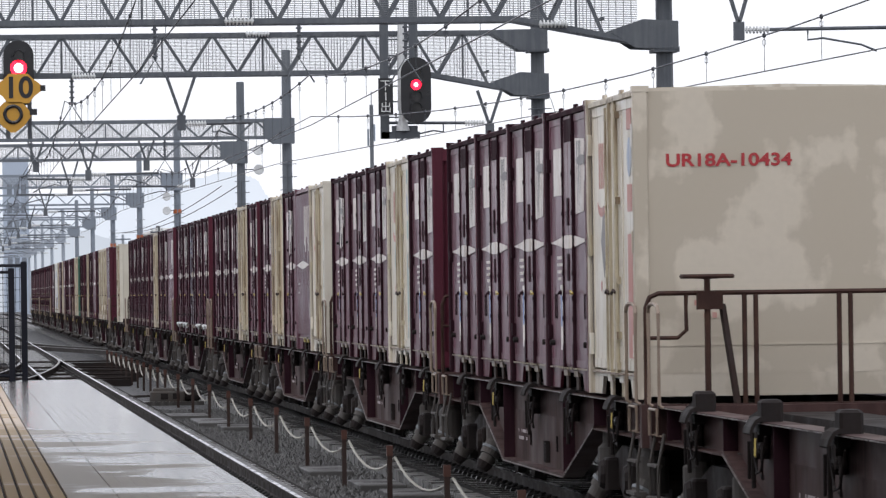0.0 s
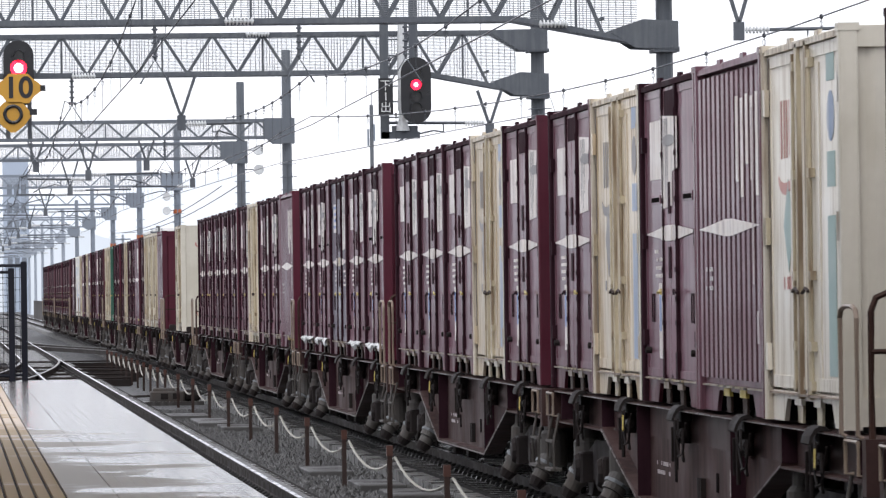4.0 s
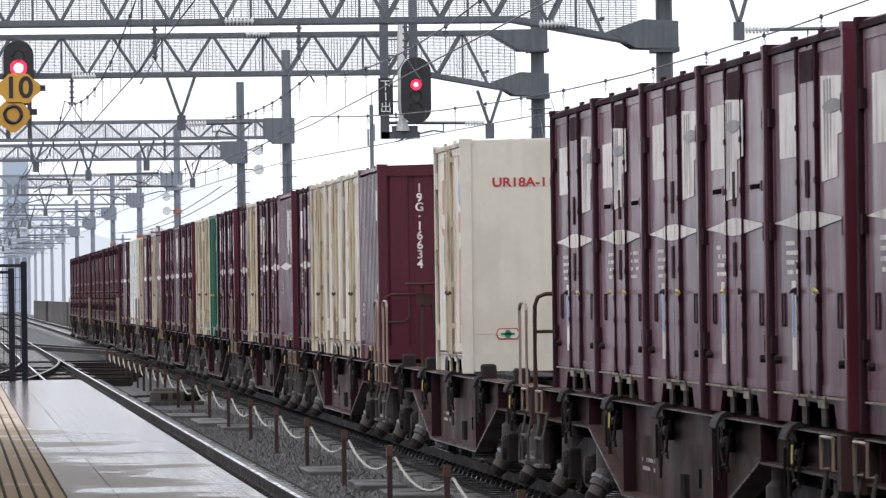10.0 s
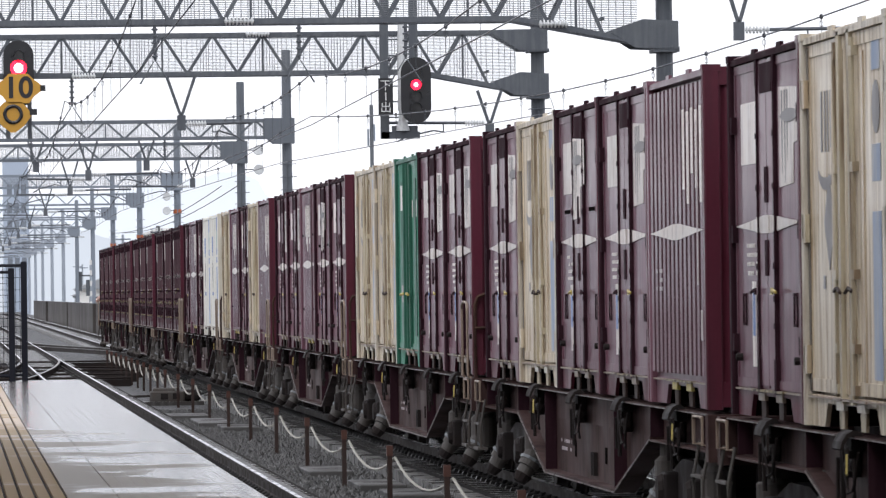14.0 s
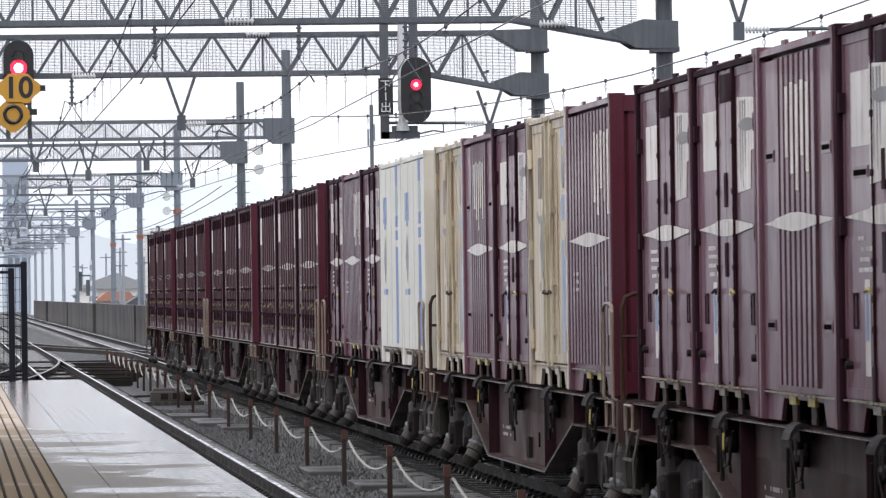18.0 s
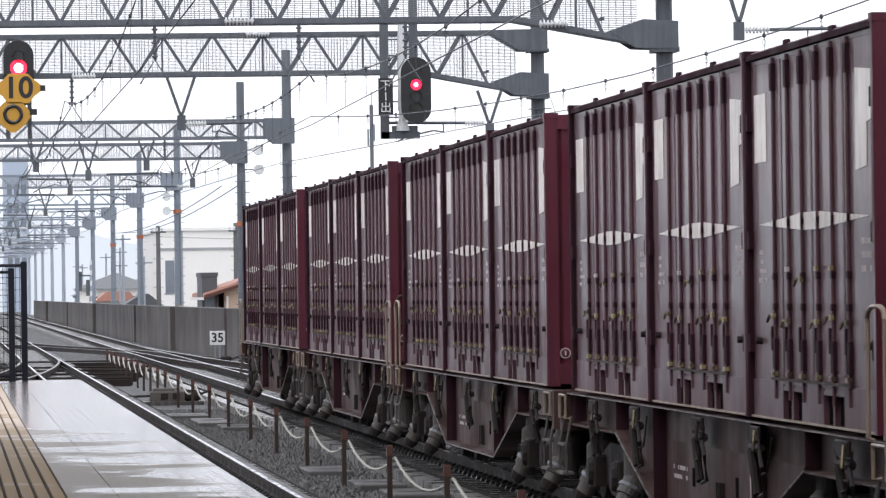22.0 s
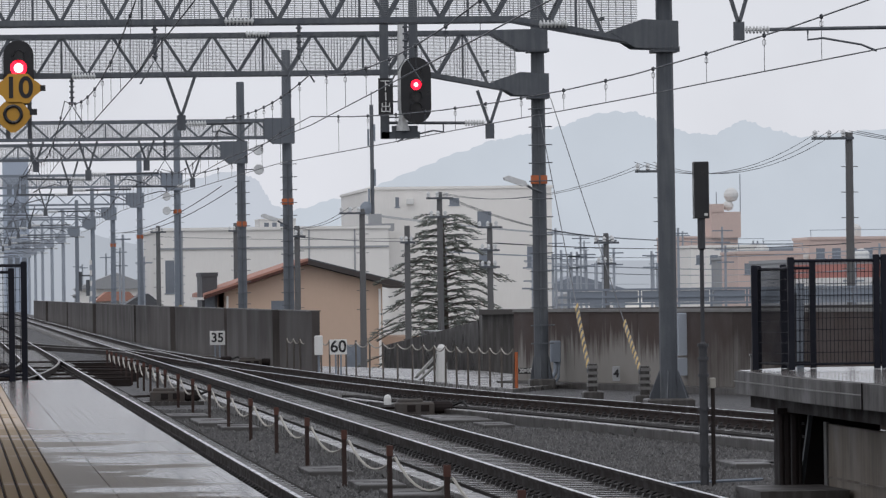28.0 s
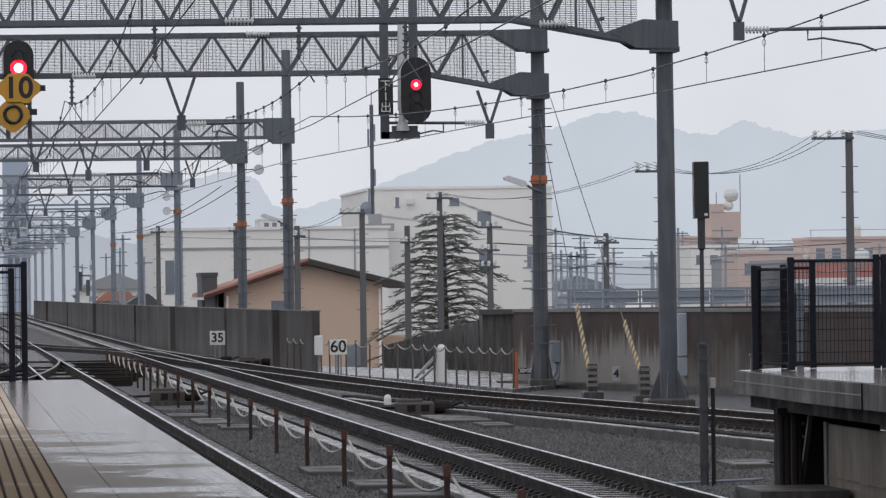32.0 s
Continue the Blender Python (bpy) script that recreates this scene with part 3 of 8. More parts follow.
def railway(line, y0, y1, label, near, web_paint="rail_side", sleeper_w=1.0):
    """A track: two rails with bright heads, sleepers, fastenings."""
    tr = thing("track", label, "railway track", kind="structure")
    step = 4.0
    n = int((y1 - y0) / step) + 1
    for side in (-0.566, 0.566):
        web, head = Shape(), Shape()
        for k in range(n):
            y = y0 + (y1 - y0) * k / (n - 1)
            x = line(y) + side
            prof = [(-0.064, -0.153), (0.064, -0.153), (0.064, -0.137), (0.012, -0.12), (0.012, -0.045), (0.0325, -0.038), (0.0325, -0.003), (-0.0325, -0.003), (-0.0325, -0.038), (-0.012, -0.045), (-0.012, -0.12), (-0.064, -0.137)]
            web.v += [(x + a, y, b) for a, b in prof]
            hp = [(-0.026, -0.006), (0.027, -0.006), (0.027, -0.002), (0.02, 0.001), (-0.018, 0.001), (-0.026, -0.002)]
            head.v += [(x + a, y, b) for a, b in hp]
            if k:
                o = 12 * (k - 1)
                web.f += [(o + i, o + (i + 1) % 12, o + 12 + (i + 1) % 12, o + 12 + i) for i in range(12)]
                o = 6 * (k - 1)
                head.f += [(o + i, o + (i + 1) % 6, o + 6 + (i + 1) % 6, o + 6 + i) for i in range(6)]
        rail = part("rail", web, web_paint, tr)
        part("rail_head", head, "rail_top", rail, "polished steel running surface")
    sl = Shape().add([(-sleeper_w, -0.1, -0.36), (sleeper_w, -0.1, -0.36), (sleeper_w, 0.1, -0.36), (-sleeper_w, 0.1, -0.36),
                      (-sleeper_w, -0.085, -0.165), (sleeper_w, -0.085, -0.165), (sleeper_w, 0.085, -0.165), (-sleeper_w, 0.085, -0.165)],
                     [(3, 2, 1, 0), (4, 5, 6, 7), (0, 1, 5, 4), (1, 2, 6, 5), (2, 3, 7, 6), (3, 0, 4, 7)])
    one, rest, clips = sl.mesh("sleeper"), Shape(), Shape()
    one.materials.append(MAT["sleeper"])
    m = int((y1 - y0) / 0.625)
    for k in range(m):
        y = y0 + 0.3 + 0.625 * k
        x = line(y)
        if near[0] <= y <= near[1]:
            ob = new("sleeper", one)
            ob.parent = tr
            ob.location = (x, y, 0)
        else:
            rest.add([(a + x, b + y, c) for a, b, c in sl.v], sl.f)
        if -14 < y < 200:
            for side in (-0.566, 0.566):
                for d in (-0.115, 0.115):
                    clips.prism([(x + side + d - 0.055, -0.165), (x + side + d + 0.055, -0.165), (x + side + d + 0.04, -0.128), (x + side + d - 0.04, -0.128)], "y", y - 0.06, y + 0.06)
                    if y < 130:
                        clips.tube([(x + side + d * 1.3, y - 0.05, -0.128), (x + side + d * 1.2, y - 0.045, -0.1), (x + side + d * 0.8, y - 0.02, -0.09), (x + side + d * 0.75, y + 0.03, -0.1), (x + side + d * 1.2, y + 0.045, -0.115)], 0.011, 4)
                    else:
                        clips.rod((x + side + d, y, -0.13), (x + side + d, y, -0.09), 0.018, 5)
    if rest.v:
        part("sleeper_row", rest, "sleeper", tr, kind="stuff")
    part("fastening", clips, "clip", tr, kind="stuff")
    return tr


railway(lambda y: LEFT_X, -60, 420, "wet platform track with bright rail heads on ballast", (55, 110))
railway(lambda y: MAIN_X, -420, 700, "wet main track with polished rails on concrete sleepers", (45, 160))
railway(lambda y: mix_line(SIDING, y), 62, 232, "wet rusty siding track curving away from the main track", (85, 150), "rail_rust")

# dark ballast fill added between the sleepers, standing in for their shaded faces
for line, wide, y0, y1 in ((lambda y: LEFT_X, (-1.2, 1.05), 40, 200), (lambda y: MAIN_X, (-1.01, 1.2), 40, 200), (lambda y: mix_line(SIDING, y), (-1.32, 1.2), 63, 130)):
    strip("ballast_crib", line, wide, -0.36, -0.168, y0, y1, 4, "crib", "dark ballast fill added for the shaded gaps between the sleepers", "ballast")

# kerbs of the track beds
strip("track_kerb", lambda y: MAIN_X - 1.12, (-0.13, 0.1), -0.36, -0.2, 30, 175, 4, "kerb", "pale wet concrete kerb along the main track", "kerb")
strip("track_kerb", lambda y: mix_line(SIDING, y) - 1.45, (-0.12, 0.12), -0.36, -0.2, 62, 128, 4, "concrete", "dark wet concrete kerb along the siding", "kerb")
# Paler strip on the dark kerb paints the sky shine of its wet top.
strip("kerb_top", lambda y: mix_line(SIDING, y) - 1.45, (-0.1, 0.1), -0.2, -0.19, 62, 128, 4, "kerb", "pale strip painting the wet shine on the siding kerb", "kerb")
strip("cable_trough", lambda y: LEFT_X + 0.63, (0.0, 0.08), -0.36, -0.03, 26, 138, 4, "trough", "grey concrete cable trough beside the platform track", "cable trough")


def parapet(name, pts, zb, zt, thick, material, label, pil=0.0, cap="coping", deep=(99, "")):
    """A wall through (x, y) points with a coping and joints between its panels."""
    w = thing(name, label, "wall", kind="structure")
    for k, ((xa, ya), (xb, yb)) in enumerate(zip(pts, pts[1:])):
        o = pil * ((0.0, 1.0, 0.35, 0.8)[k % 4] - 1.0)
        a, b = Vector((xa + o, ya)), Vector((xb + o, yb))
        d = (b - a).normalized()
        nrm = Vector((d.y, -d.x)) * thick
        g = d * (0.012 if ya < 150 else 0.06)
        q = [a + g, b - g, b - g + nrm, a + g + nrm]
        if nrm.x < 0:
            q = [a + g, b - g, b - g - nrm, a + g - nrm]
        part("panel", Shape().prism([(p.x, p.y) for p in q], "z", zb, zt), deep[1] if k >= deep[0] else material, w)
        o = (q[3] - q[0]) * 0.12
        q2 = [q[0] - o, q[1] - o, q[2] + o, q[3] + o]
        part("coping", Shape().prism([(p.x, p.y) for p in q2], "z", zt, zt + 0.07 - pil * 0.2), cap, w)
    return w


parapet("wall_1", [(mix_line(EDGE, y), y) for y in (640, 560, 500, 465, 430.5, 378.5, 341.5, 304.5, 279.5, 257.5, 235, 218.5, 204, 190.5, 176)], -0.36, 1.42, 0.22, "dark_wall", "dark rain-stained concrete parapet of the viaduct", 0.2)
parapet("wall_2", [(13.6, 151.6), (14.2, 149.0), (14.9, 146.2), (15.7, 143.1), (16.4, 139.5), (17.0, 136.0), (18.0, 131.0), (19.2, 125.5), (21.0, 118.0), (22.4, 97.0), (22.8, 60.0), (23.0, 40.0)], -0.36, 1.42, 0.25, "drip_wall", "dark stained concrete parapet beside the siding", 0.0, "coping_pale", (4, "deep_drip_wall"))

ledge = Shape().prism([(13.1, 150.6), (13.7, 148.2), (14.4, 145.4), (15.2, 142.3), (15.9, 138.8), (16.5, 135.4), (17.5, 130.4), (18.7, 125.0), (20.5, 117.8), (20.95, 118.0), (19.15, 125.5), (17.95, 131.0), (16.95, 136.0), (16.35, 139.5), (15.65, 143.1), (14.85, 146.2), (14.15, 149.0), (13.55, 151.6)], "z", -0.36, -0.22)
tagged(part("wall_footing", ledge, "concrete", None), "dark wet concrete footing along the stained parapet", "footing", kind="structure")

# platform on the near side, with its paving and tactile strip
plat = thing("platform", "wet concrete station platform with pale paving", "platform", kind="structure")
part("slab", Shape().box(-6.0, -12, 0.78, 1.36, 65.4, 1.092), "slab", plat)
part("wall_below", Shape().box(-6.0, -12, -0.5, 1.05, 64.6, 0.78), "concrete", plat)
tile_a = Shape().box(-6.0, 0.001, 1.092, 0.166, 0.599, 1.1).mesh("paving_slab")
tile_b = Shape().box(0.506, 0.001, 1.092, 0.722, 0.599, 1.1).mesh("paving_slab")
for me in (tile_a, tile_b):
    me.materials.append(MAT["platform"])
for k in range(128):
    for me in (tile_a, tile_b):
        ob = new("paving_slab", me)
        ob.parent = plat
        ob.location = (0, -12 + 0.6 * k, 0)
for k in range(10):
    x = 0.726 + 0.0626 * k
    part("grooved_paving", Shape().prism([(x, 1.09), (x + 0.0626, 1.09), (x + 0.0616, 1.1), (x + 0.001, 1.1)], "y", -12, 65.3), "platform", plat)
part("tactile_bed", Shape().box(0.168, -12, 1.082, 0.504, 65.3, 1.094), "rust", plat, "dirty bed of the tactile strip")
for k in range(5):
    x = 0.172 + 0.0668 * k
    part("tactile_bar", Shape().prism([(x, 1.09), (x + 0.06, 1.09), (x + 0.055, 1.103), (x + 0.005, 1.103)], "y", -12, 65.3), "tactile", plat, "yellow tactile paving bar")

# platform across the tracks
far_plat = thing("platform", "stained concrete platform end on dark steel legs", "platform", kind="structure")
part("slab", Shape().prism([(8.165, 65.2), (8.14, 62.8), (8.09, 60.0), (8.08, 57.8), (8.12, 55.72), (8.34, 40), (14.2, 40), (14.2, 67.2), (8.9, 66.9)], "z", 0.862, 1.092), "platform_edge", far_plat)
part("edge_joint", Shape().prism([(8.15, 65.19), (8.125, 62.8), (8.075, 60.0), (8.065, 57.8), (8.105, 55.72), (8.14, 55.72), (8.1, 57.8), (8.11, 60.0), (8.16, 62.8), (8.19, 65.19)], "z", 0.985, 0.996), "coping_pale", far_plat, "pale joint along the platform edge")
part("edge_gap", Shape().box(8.112, 55.7, 0.86, 8.2, 55.74, 1.093), "void", far_plat)
part("soffit", Shape().prism([(8.3, 65.0), (8.3, 40), (14.1, 40), (14.1, 66.9), (9.0, 66.6)], "z", 0.72, 0.862), "under", far_plat)
part("paving", Shape().prism([(8.2, 65.15), (8.175, 62.8), (8.125, 60.0), (8.115, 57.8), (8.155, 55.72), (8.38, 40), (14.1, 40), (14.1, 67.1), (8.93, 66.8)], "z", 1.092, 1.102), "platform", far_plat)

# unseen station round the camera: inferred canopy, walls added to block sky light
station = thing("station_canopy", "unseen grey canopy with walls added to block sky light", "canopy", kind="structure")
# Roof length is set by how far it must shade the train.
part("roof", Shape().box(-9.0, -14, 4.6, 1.5, 41, 4.75), "wall_grey", station)
part("back_wall", Shape().box(-9.0, -14.3, -0.4, 1.3, -14, 4.6), "wall_grey", station)
for y in (-10, -2, 6, 14, 22, 30):
    part("column", Shape().box(-3.1, y - 0.12, 1.1, -2.86, y + 0.12, 4.6), "steel", station)
# Unseen block on the left, added to cut low sky light.
part("side_building", Shape().box(-14, -14, -8.2, -9.3, 70, 3.6), "wall_grey", station)


def ballast_stones(seed, zones, per_m2):
    """Loose stones lying on the ballast bed."""
    r = np.random.RandomState(seed)
    vs, fs = [], []
    base = np.array([(1, 0, 0), (0, 1, 0), (-1, 0, 0), (0, -1, 0), (0, 0, 1), (0, 0, -0.6)])
    tri = np.array([(0, 1, 4), (1, 2, 4), (2, 3, 4), (3, 0, 4), (1, 0, 5), (2, 1, 5), (3, 2, 5), (0, 3, 5)])
    for xa, xb, ya, yb in zones:
        n = int((xb - xa) * (yb - ya) * per_m2)
        c = np.stack([r.uniform(xa, xb, n), r.uniform(ya, yb, n), r.uniform(-0.36, -0.34, n)], 1)
        sz = r.uniform(0.02, 0.045, (n, 1, 1)) * r.uniform(0.6, 1.3, (n, 6, 3))
        a = r.uniform(0, 6.28, n)
        p = base[None] * sz
        px_, py_ = p[..., 0] * np.cos(a)[:, None] - p[..., 1] * np.sin(a)[:, None], p[..., 0] * np.sin(a)[:, None] + p[..., 1] * np.cos(a)[:, None]
        p = np.stack([px_, py_, p[..., 2]], 2) + c[:, None]
        o = sum(len(v) for v in vs)
        vs.append(p.reshape(-1, 3))
        fs.append((tri[None] + (np.arange(n) * 6)[:, None, None] + o).reshape(-1, 3))
    me = bpy.data.meshes.new("ballast_stones")
    me.from_pydata(np.concatenate(vs).tolist(), [], np.concatenate(fs).tolist())
    me.materials.append(MAT["stone"])
    return tagged(new("ballast_stones", me), "dark wet crushed ballast stones between the tracks", "ballast", kind="stuff")


ballast_stones(4, [(3.95, 5.35, 56, 125), (8.0, 11.4, 62, 104), (8.0, 9.2, 104, 120), (5.6, 7.7, 56, 110), (2.0, 3.6, 60, 120)], 120)


# ---- overhead portals ----
def portal(y, x_right, far, label, tall=8.6, detail=True, x_left=-13.0):
    """A box girder across the tracks on a steel column."""
    # Farther portals take paler, bluer steel: rain haze put into the colour.
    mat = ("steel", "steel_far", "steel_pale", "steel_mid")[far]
    p = thing("overhead_portal", label, "overhead line portal", (0, y, 0), "portals over the tracks")
    zb, zt, hw = (7.0, 8.0, 0.4) if y < 200 else (7.0, 7.66, 0.3)
    hd = 0.48 if y < 200 else 0.0
    x1 = x_right - 0.35
    hx = x1 - 2.5
    for d in (-hw, hw):
        part("top_chord", Shape().box(x_left, d - 0.05, zt - 0.1, x1, d + 0.05, zt), mat, p)
        part("bottom_chord", Shape().prism([(x_left, zb), (hx, zb), (x1, zb - hd), (x1, zb + 0.1 - hd), (hx, zb + 0.1), (x_left, zb + 0.1)], "y", d - 0.05, d + 0.05), mat, p)
    step, start = {118: (0.509, 12.32), 146: (0.581, 12.55)}.get(y, (0.61, x1 - 0.1))
    n = int((start - max(x_left, -1.5)) / step)
    low = lambda x: zb + 0.05 - (max(0.0, x - hx) / 2.5) * hd
    for d in (-hw, hw):
        rest = Shape()
        for k in range(n):
            xa = start - step * k
            xb = xa - step
            ends = ((xa, d, zt - 0.05), (xb, d, low(xb))) if k % 2 else ((xa, d, low(xa)), (xb, d, zt - 0.05))
            if y < 240 and d < 0:
                part("brace", Shape().beam(*ends, 0.05, 0.066), mat, p)
                if k % 4 == 1:
                    part("strut", Shape().beam((xa, d, low(xa)), (xa, d, zt), 0.045, 0.05), mat, p)
            elif k % 2 or d < 0:
                rest.beam(*ends, 0.05, 0.06)
        if rest.v:
            part("bracing", rest, mat, p, kind="stuff")
    for k in range(int(n / 4) if y < 400 else 0):
        x = start - 4 * step * k
        part("cross_tie", Shape().box(x - 0.03, -hw, zb + 0.02, x + 0.03, hw, zb + 0.07), mat, p)
    col = Shape().lathe([(0.172, -0.4), (0.172, 2.5), (0.15, tall), (0.13, tall), (0.13, tall + 0.02)], (x_right, 0, 0), "z", 14)
    c = part("column", col, mat, p)
    if detail:
        for d in (-hw - 0.06, hw + 0.04):
            bk = Shape()
            bk.prism([(x1 - 0.75, zb - 0.2), (x1 - 0.25, zb - 0.52), (x_right + 0.22, zb - 0.55), (x_right + 0.22, zb - 0.02), (x1 - 0.1, zb + 0.02)], "y", d, d + 0.02)
            part("bracket_plate", bk, mat, p)
            bk = Shape()
            bk.prism([(x1 - 0.9, zt), (x_right + 0.2, zt + 0.02), (x_right + 0.2, zt - 0.5), (x1 - 0.1, zt - 0.48)], "y", d, d + 0.02)
            part("bracket_plate", bk, mat, p)
        bk = Shape()
        bk.box(x_right - 0.24, -hw - 0.04, zb - 0.6, x_right + 0.24, hw + 0.04, zb - 0.5)
        part("column_collar", bk, mat, p)
        part("column_collar", Shape().box(x_right - 0.24, -hw - 0.04, zt - 0.52, x_right + 0.24, hw + 0.04, zt - 0.44), mat, p)
        bolts = Shape()
        for a in (0.1, 0.3, 0.5):
            for zz in (zb - 0.5, zb - 0.1, zt - 0.44, zt - 0.06):
                bolts.rod((x_right + 0.2 - a, -hw - 0.08, zz), (x_right + 0.2 - a, -hw - 0.05, zz), 0.018, 6)
        part("bolt", bolts, mat, p, kind="stuff")
    else:
        for d in (-hw - 0.06, hw + 0.03):
            part("bracket_plate", Shape().prism([(x1 - 0.42, zb + 0.1), (x1 - 0.1, zb - 0.16), (x_right + 0.24, zb - 0.16), (x_right + 0.24, zt + 0.02), (x1 - 0.42, zt + 0.02)], "y", d, d + 0.03), mat, p)
    if y < 300:
        nt = Shape()
        folds = random.Random(int(y))
        edge = x1 - 0.12
        k = 0
        while zb - hd + 0.1 + 0.034 * k < zt - 0.1:
            z = zb - hd + 0.1 + 0.034 * k
            stop_low = max(0.0, zb + 0.1 - z) / hd * 2.5 + hx if hd else x_left
            nt.box(max(x_left, stop_low) if z < zb + 0.1 else x_left, hw - 0.075, z, edge, hw - 0.069, z + 0.0135)
            k += 1
        x = x_left
        while x < edge:
            lo = zb + 0.1 - (max(0.0, x - hx) / 2.5) * hd
            nt.box(x - 0.007, hw - 0.069, lo, x + 0.007, hw - 0.063, zt - 0.1)
            x += 0.05 + 0.1 * abs(math.sin(x * 2.1 + folds.uniform(-0.25, 0.25)))
        part("wire_net", nt, "net", p, "fine grey wire netting", kind="stuff")
    return p


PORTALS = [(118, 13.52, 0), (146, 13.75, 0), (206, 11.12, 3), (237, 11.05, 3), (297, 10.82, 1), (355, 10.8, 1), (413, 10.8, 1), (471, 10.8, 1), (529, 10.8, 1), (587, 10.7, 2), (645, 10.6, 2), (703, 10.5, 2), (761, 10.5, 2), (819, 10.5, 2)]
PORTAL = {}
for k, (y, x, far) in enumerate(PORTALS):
    PORTAL[y] = portal(y, x, far, ("dark grey steel lattice portal with wire netting" if y < 260 else "steel lattice portal far down the line, paled by painted haze"), 9.9, y < 200)


# ---- overhead wires ----
def catenary(line, y_list, z_c, label, zig=0.16, rise=0.95, sag=0.6, drops=()):
    """Contact wire, sagging messenger wire and droppers through the supports."""
    w = thing("overhead_line", label, "overhead wire")
    drop, beads = Shape(), Shape()
    for i, (ya, yb) in enumerate(zip(y_list, y_list[1:])):
        za = zig if i % 2 else -zig
        n = 10
        pm, pc = [], []
        for k in range(n + 1):
            t = k / n
            y = ya + (yb - ya) * t
            x = line(y) + za * (1 - 2 * t)
            pm.append((x, y, z_c + rise - 4 * sag * t * (1 - t) * min(1, (yb - ya) / 50) ** 2))
            pc.append((x, y, z_c))
        part("contact_wire", Shape().tube(pc, 0.010, 5), "wire", w)
        part("messenger_wire", Shape().tube(pm, 0.012, 5), "wire", w)
        for y in ([d for d in drops if ya < d < yb] or [ya + (yb - ya) * k / n for k in range(1, n)]):
            if yb < 300:
                q = (y - ya) / (yb - ya) * n
                k = min(int(q), n - 1)
                lo, hi = Vector(pc[k]).lerp(Vector(pc[k + 1]), q - k), Vector(pm[k]).lerp(Vector(pm[k + 1]), q - k)
                drop.rod(lo, hi, 0.0045, 4)
                drop.tube([hi + Vector((0.025 * math.sin(a), 0, -0.1 + 0.05 * math.cos(a))) for a in (0, 1.05, 2.1, 3.14, 4.2, 5.25, 6.28)], 0.005, 4)
                beads.lathe([(0.004, -0.04), (0.027, -0.02), (0.027, 0.024), (0.004, 0.04)], hi, "z", 8)
    part("dropper", drop, "wire", w, kind="stuff")
    part("bead", beads, "wire", w, kind="stuff")
    return w


YS = [60, 118, 146, 206, 237, 297, 355, 413, 471, 529, 587, 645, 703]
catenary(lambda y: MAIN_X, YS, 5.1, "dark contact and messenger wires over the main track")
catenary(lambda y: LEFT_X, [40, 91] + YS[2:], 5.27, "dark contact and messenger wires over the platform track", 0.05, 1.2, 0.63)
SIDING_WIRE = [(60, 13.4), (84.3, 12.3), (91, 11.87), (105.5, 11.12), (120.3, 10.06), (133.4, 9.28), (152.7, 8.0), (206, 7.0)]


def siding_wire(y):
    for (ya, xa), (yb, xb) in zip(SIDING_WIRE, SIDING_WIRE[1:]):
        if y <= yb:
            return xa + (xb - xa) * (y - ya) / (yb - ya)
    return xb


catenary(siding_wire, [74, 146, 206], 5.1, "dark contact and messenger wires over the siding", 0.0, 0.95, 0.6, (86.7, 91.0, 95.8, 100.8, 105.5, 109.9, 114.5, 118.7, 122.7, 127, 131.5, 136, 141))


# ---- the goods train: containers ----
LEN, WID, HGT, FLOOR = 3.715, 2.45, 2.5, 1.09
HX, HY = WID / 2, LEN / 2
MOVERS = []


def sill_with_pockets(half, w=0.95):
    """The lower side rail with two openings for forks, on the near side."""
    x0, x1 = -HX + 0.045, -HX + 0.075
    pts = [(-half, 0.2), (-half, 0.0), (-w - 0.14, 0.0), (-w, 0.15), (w, 0.15), (w + 0.14, 0.0), (half, 0.0), (half, 0.2)]
    return Shape().prism(pts, "x", x0, x1)


def pocket_frames(ob, half, material, w=0.95):
    """The dark fork openings, the two short legs in each, and the worn edge of the rail above them."""
    # Near-black faces stand in for the shade inside the pockets.
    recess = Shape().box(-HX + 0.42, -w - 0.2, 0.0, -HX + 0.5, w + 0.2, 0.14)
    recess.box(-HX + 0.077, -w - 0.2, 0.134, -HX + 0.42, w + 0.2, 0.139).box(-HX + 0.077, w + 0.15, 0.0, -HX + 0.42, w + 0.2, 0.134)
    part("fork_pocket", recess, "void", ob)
    for c in (-0.45, 0.45):
        for d in (0.0,):
            part("pocket_leg", Shape().prism([(c + d - 0.13, 0.15), (c + d + 0.13, 0.15), (c + d + 0.1, 0.0), (c + d - 0.1, 0.0)], "x", -HX + 0.05, -HX + 0.068), "ochre" if material == "cream" else "rust", ob)
            part("pocket_bracket", Shape().box(-HX + 0.035, c + d - 0.16, 0.115, -HX + 0.06, c + d + 0.16, 0.17), material, ob)
    part("worn_edge", Shape().box(-HX + 0.02, -half, 0.178, -HX + 0.05, half, 0.19), "tan", ob, "worn pale edge of the lower rail")
    part("worn_edge", Shape().box(-HX + 0.012, -0.8, 0.176, -HX + 0.05, 0.8, 0.192), "tan" if material == "cream" else "grime_yellow", ob, "worn yellow edge of the lower rail")


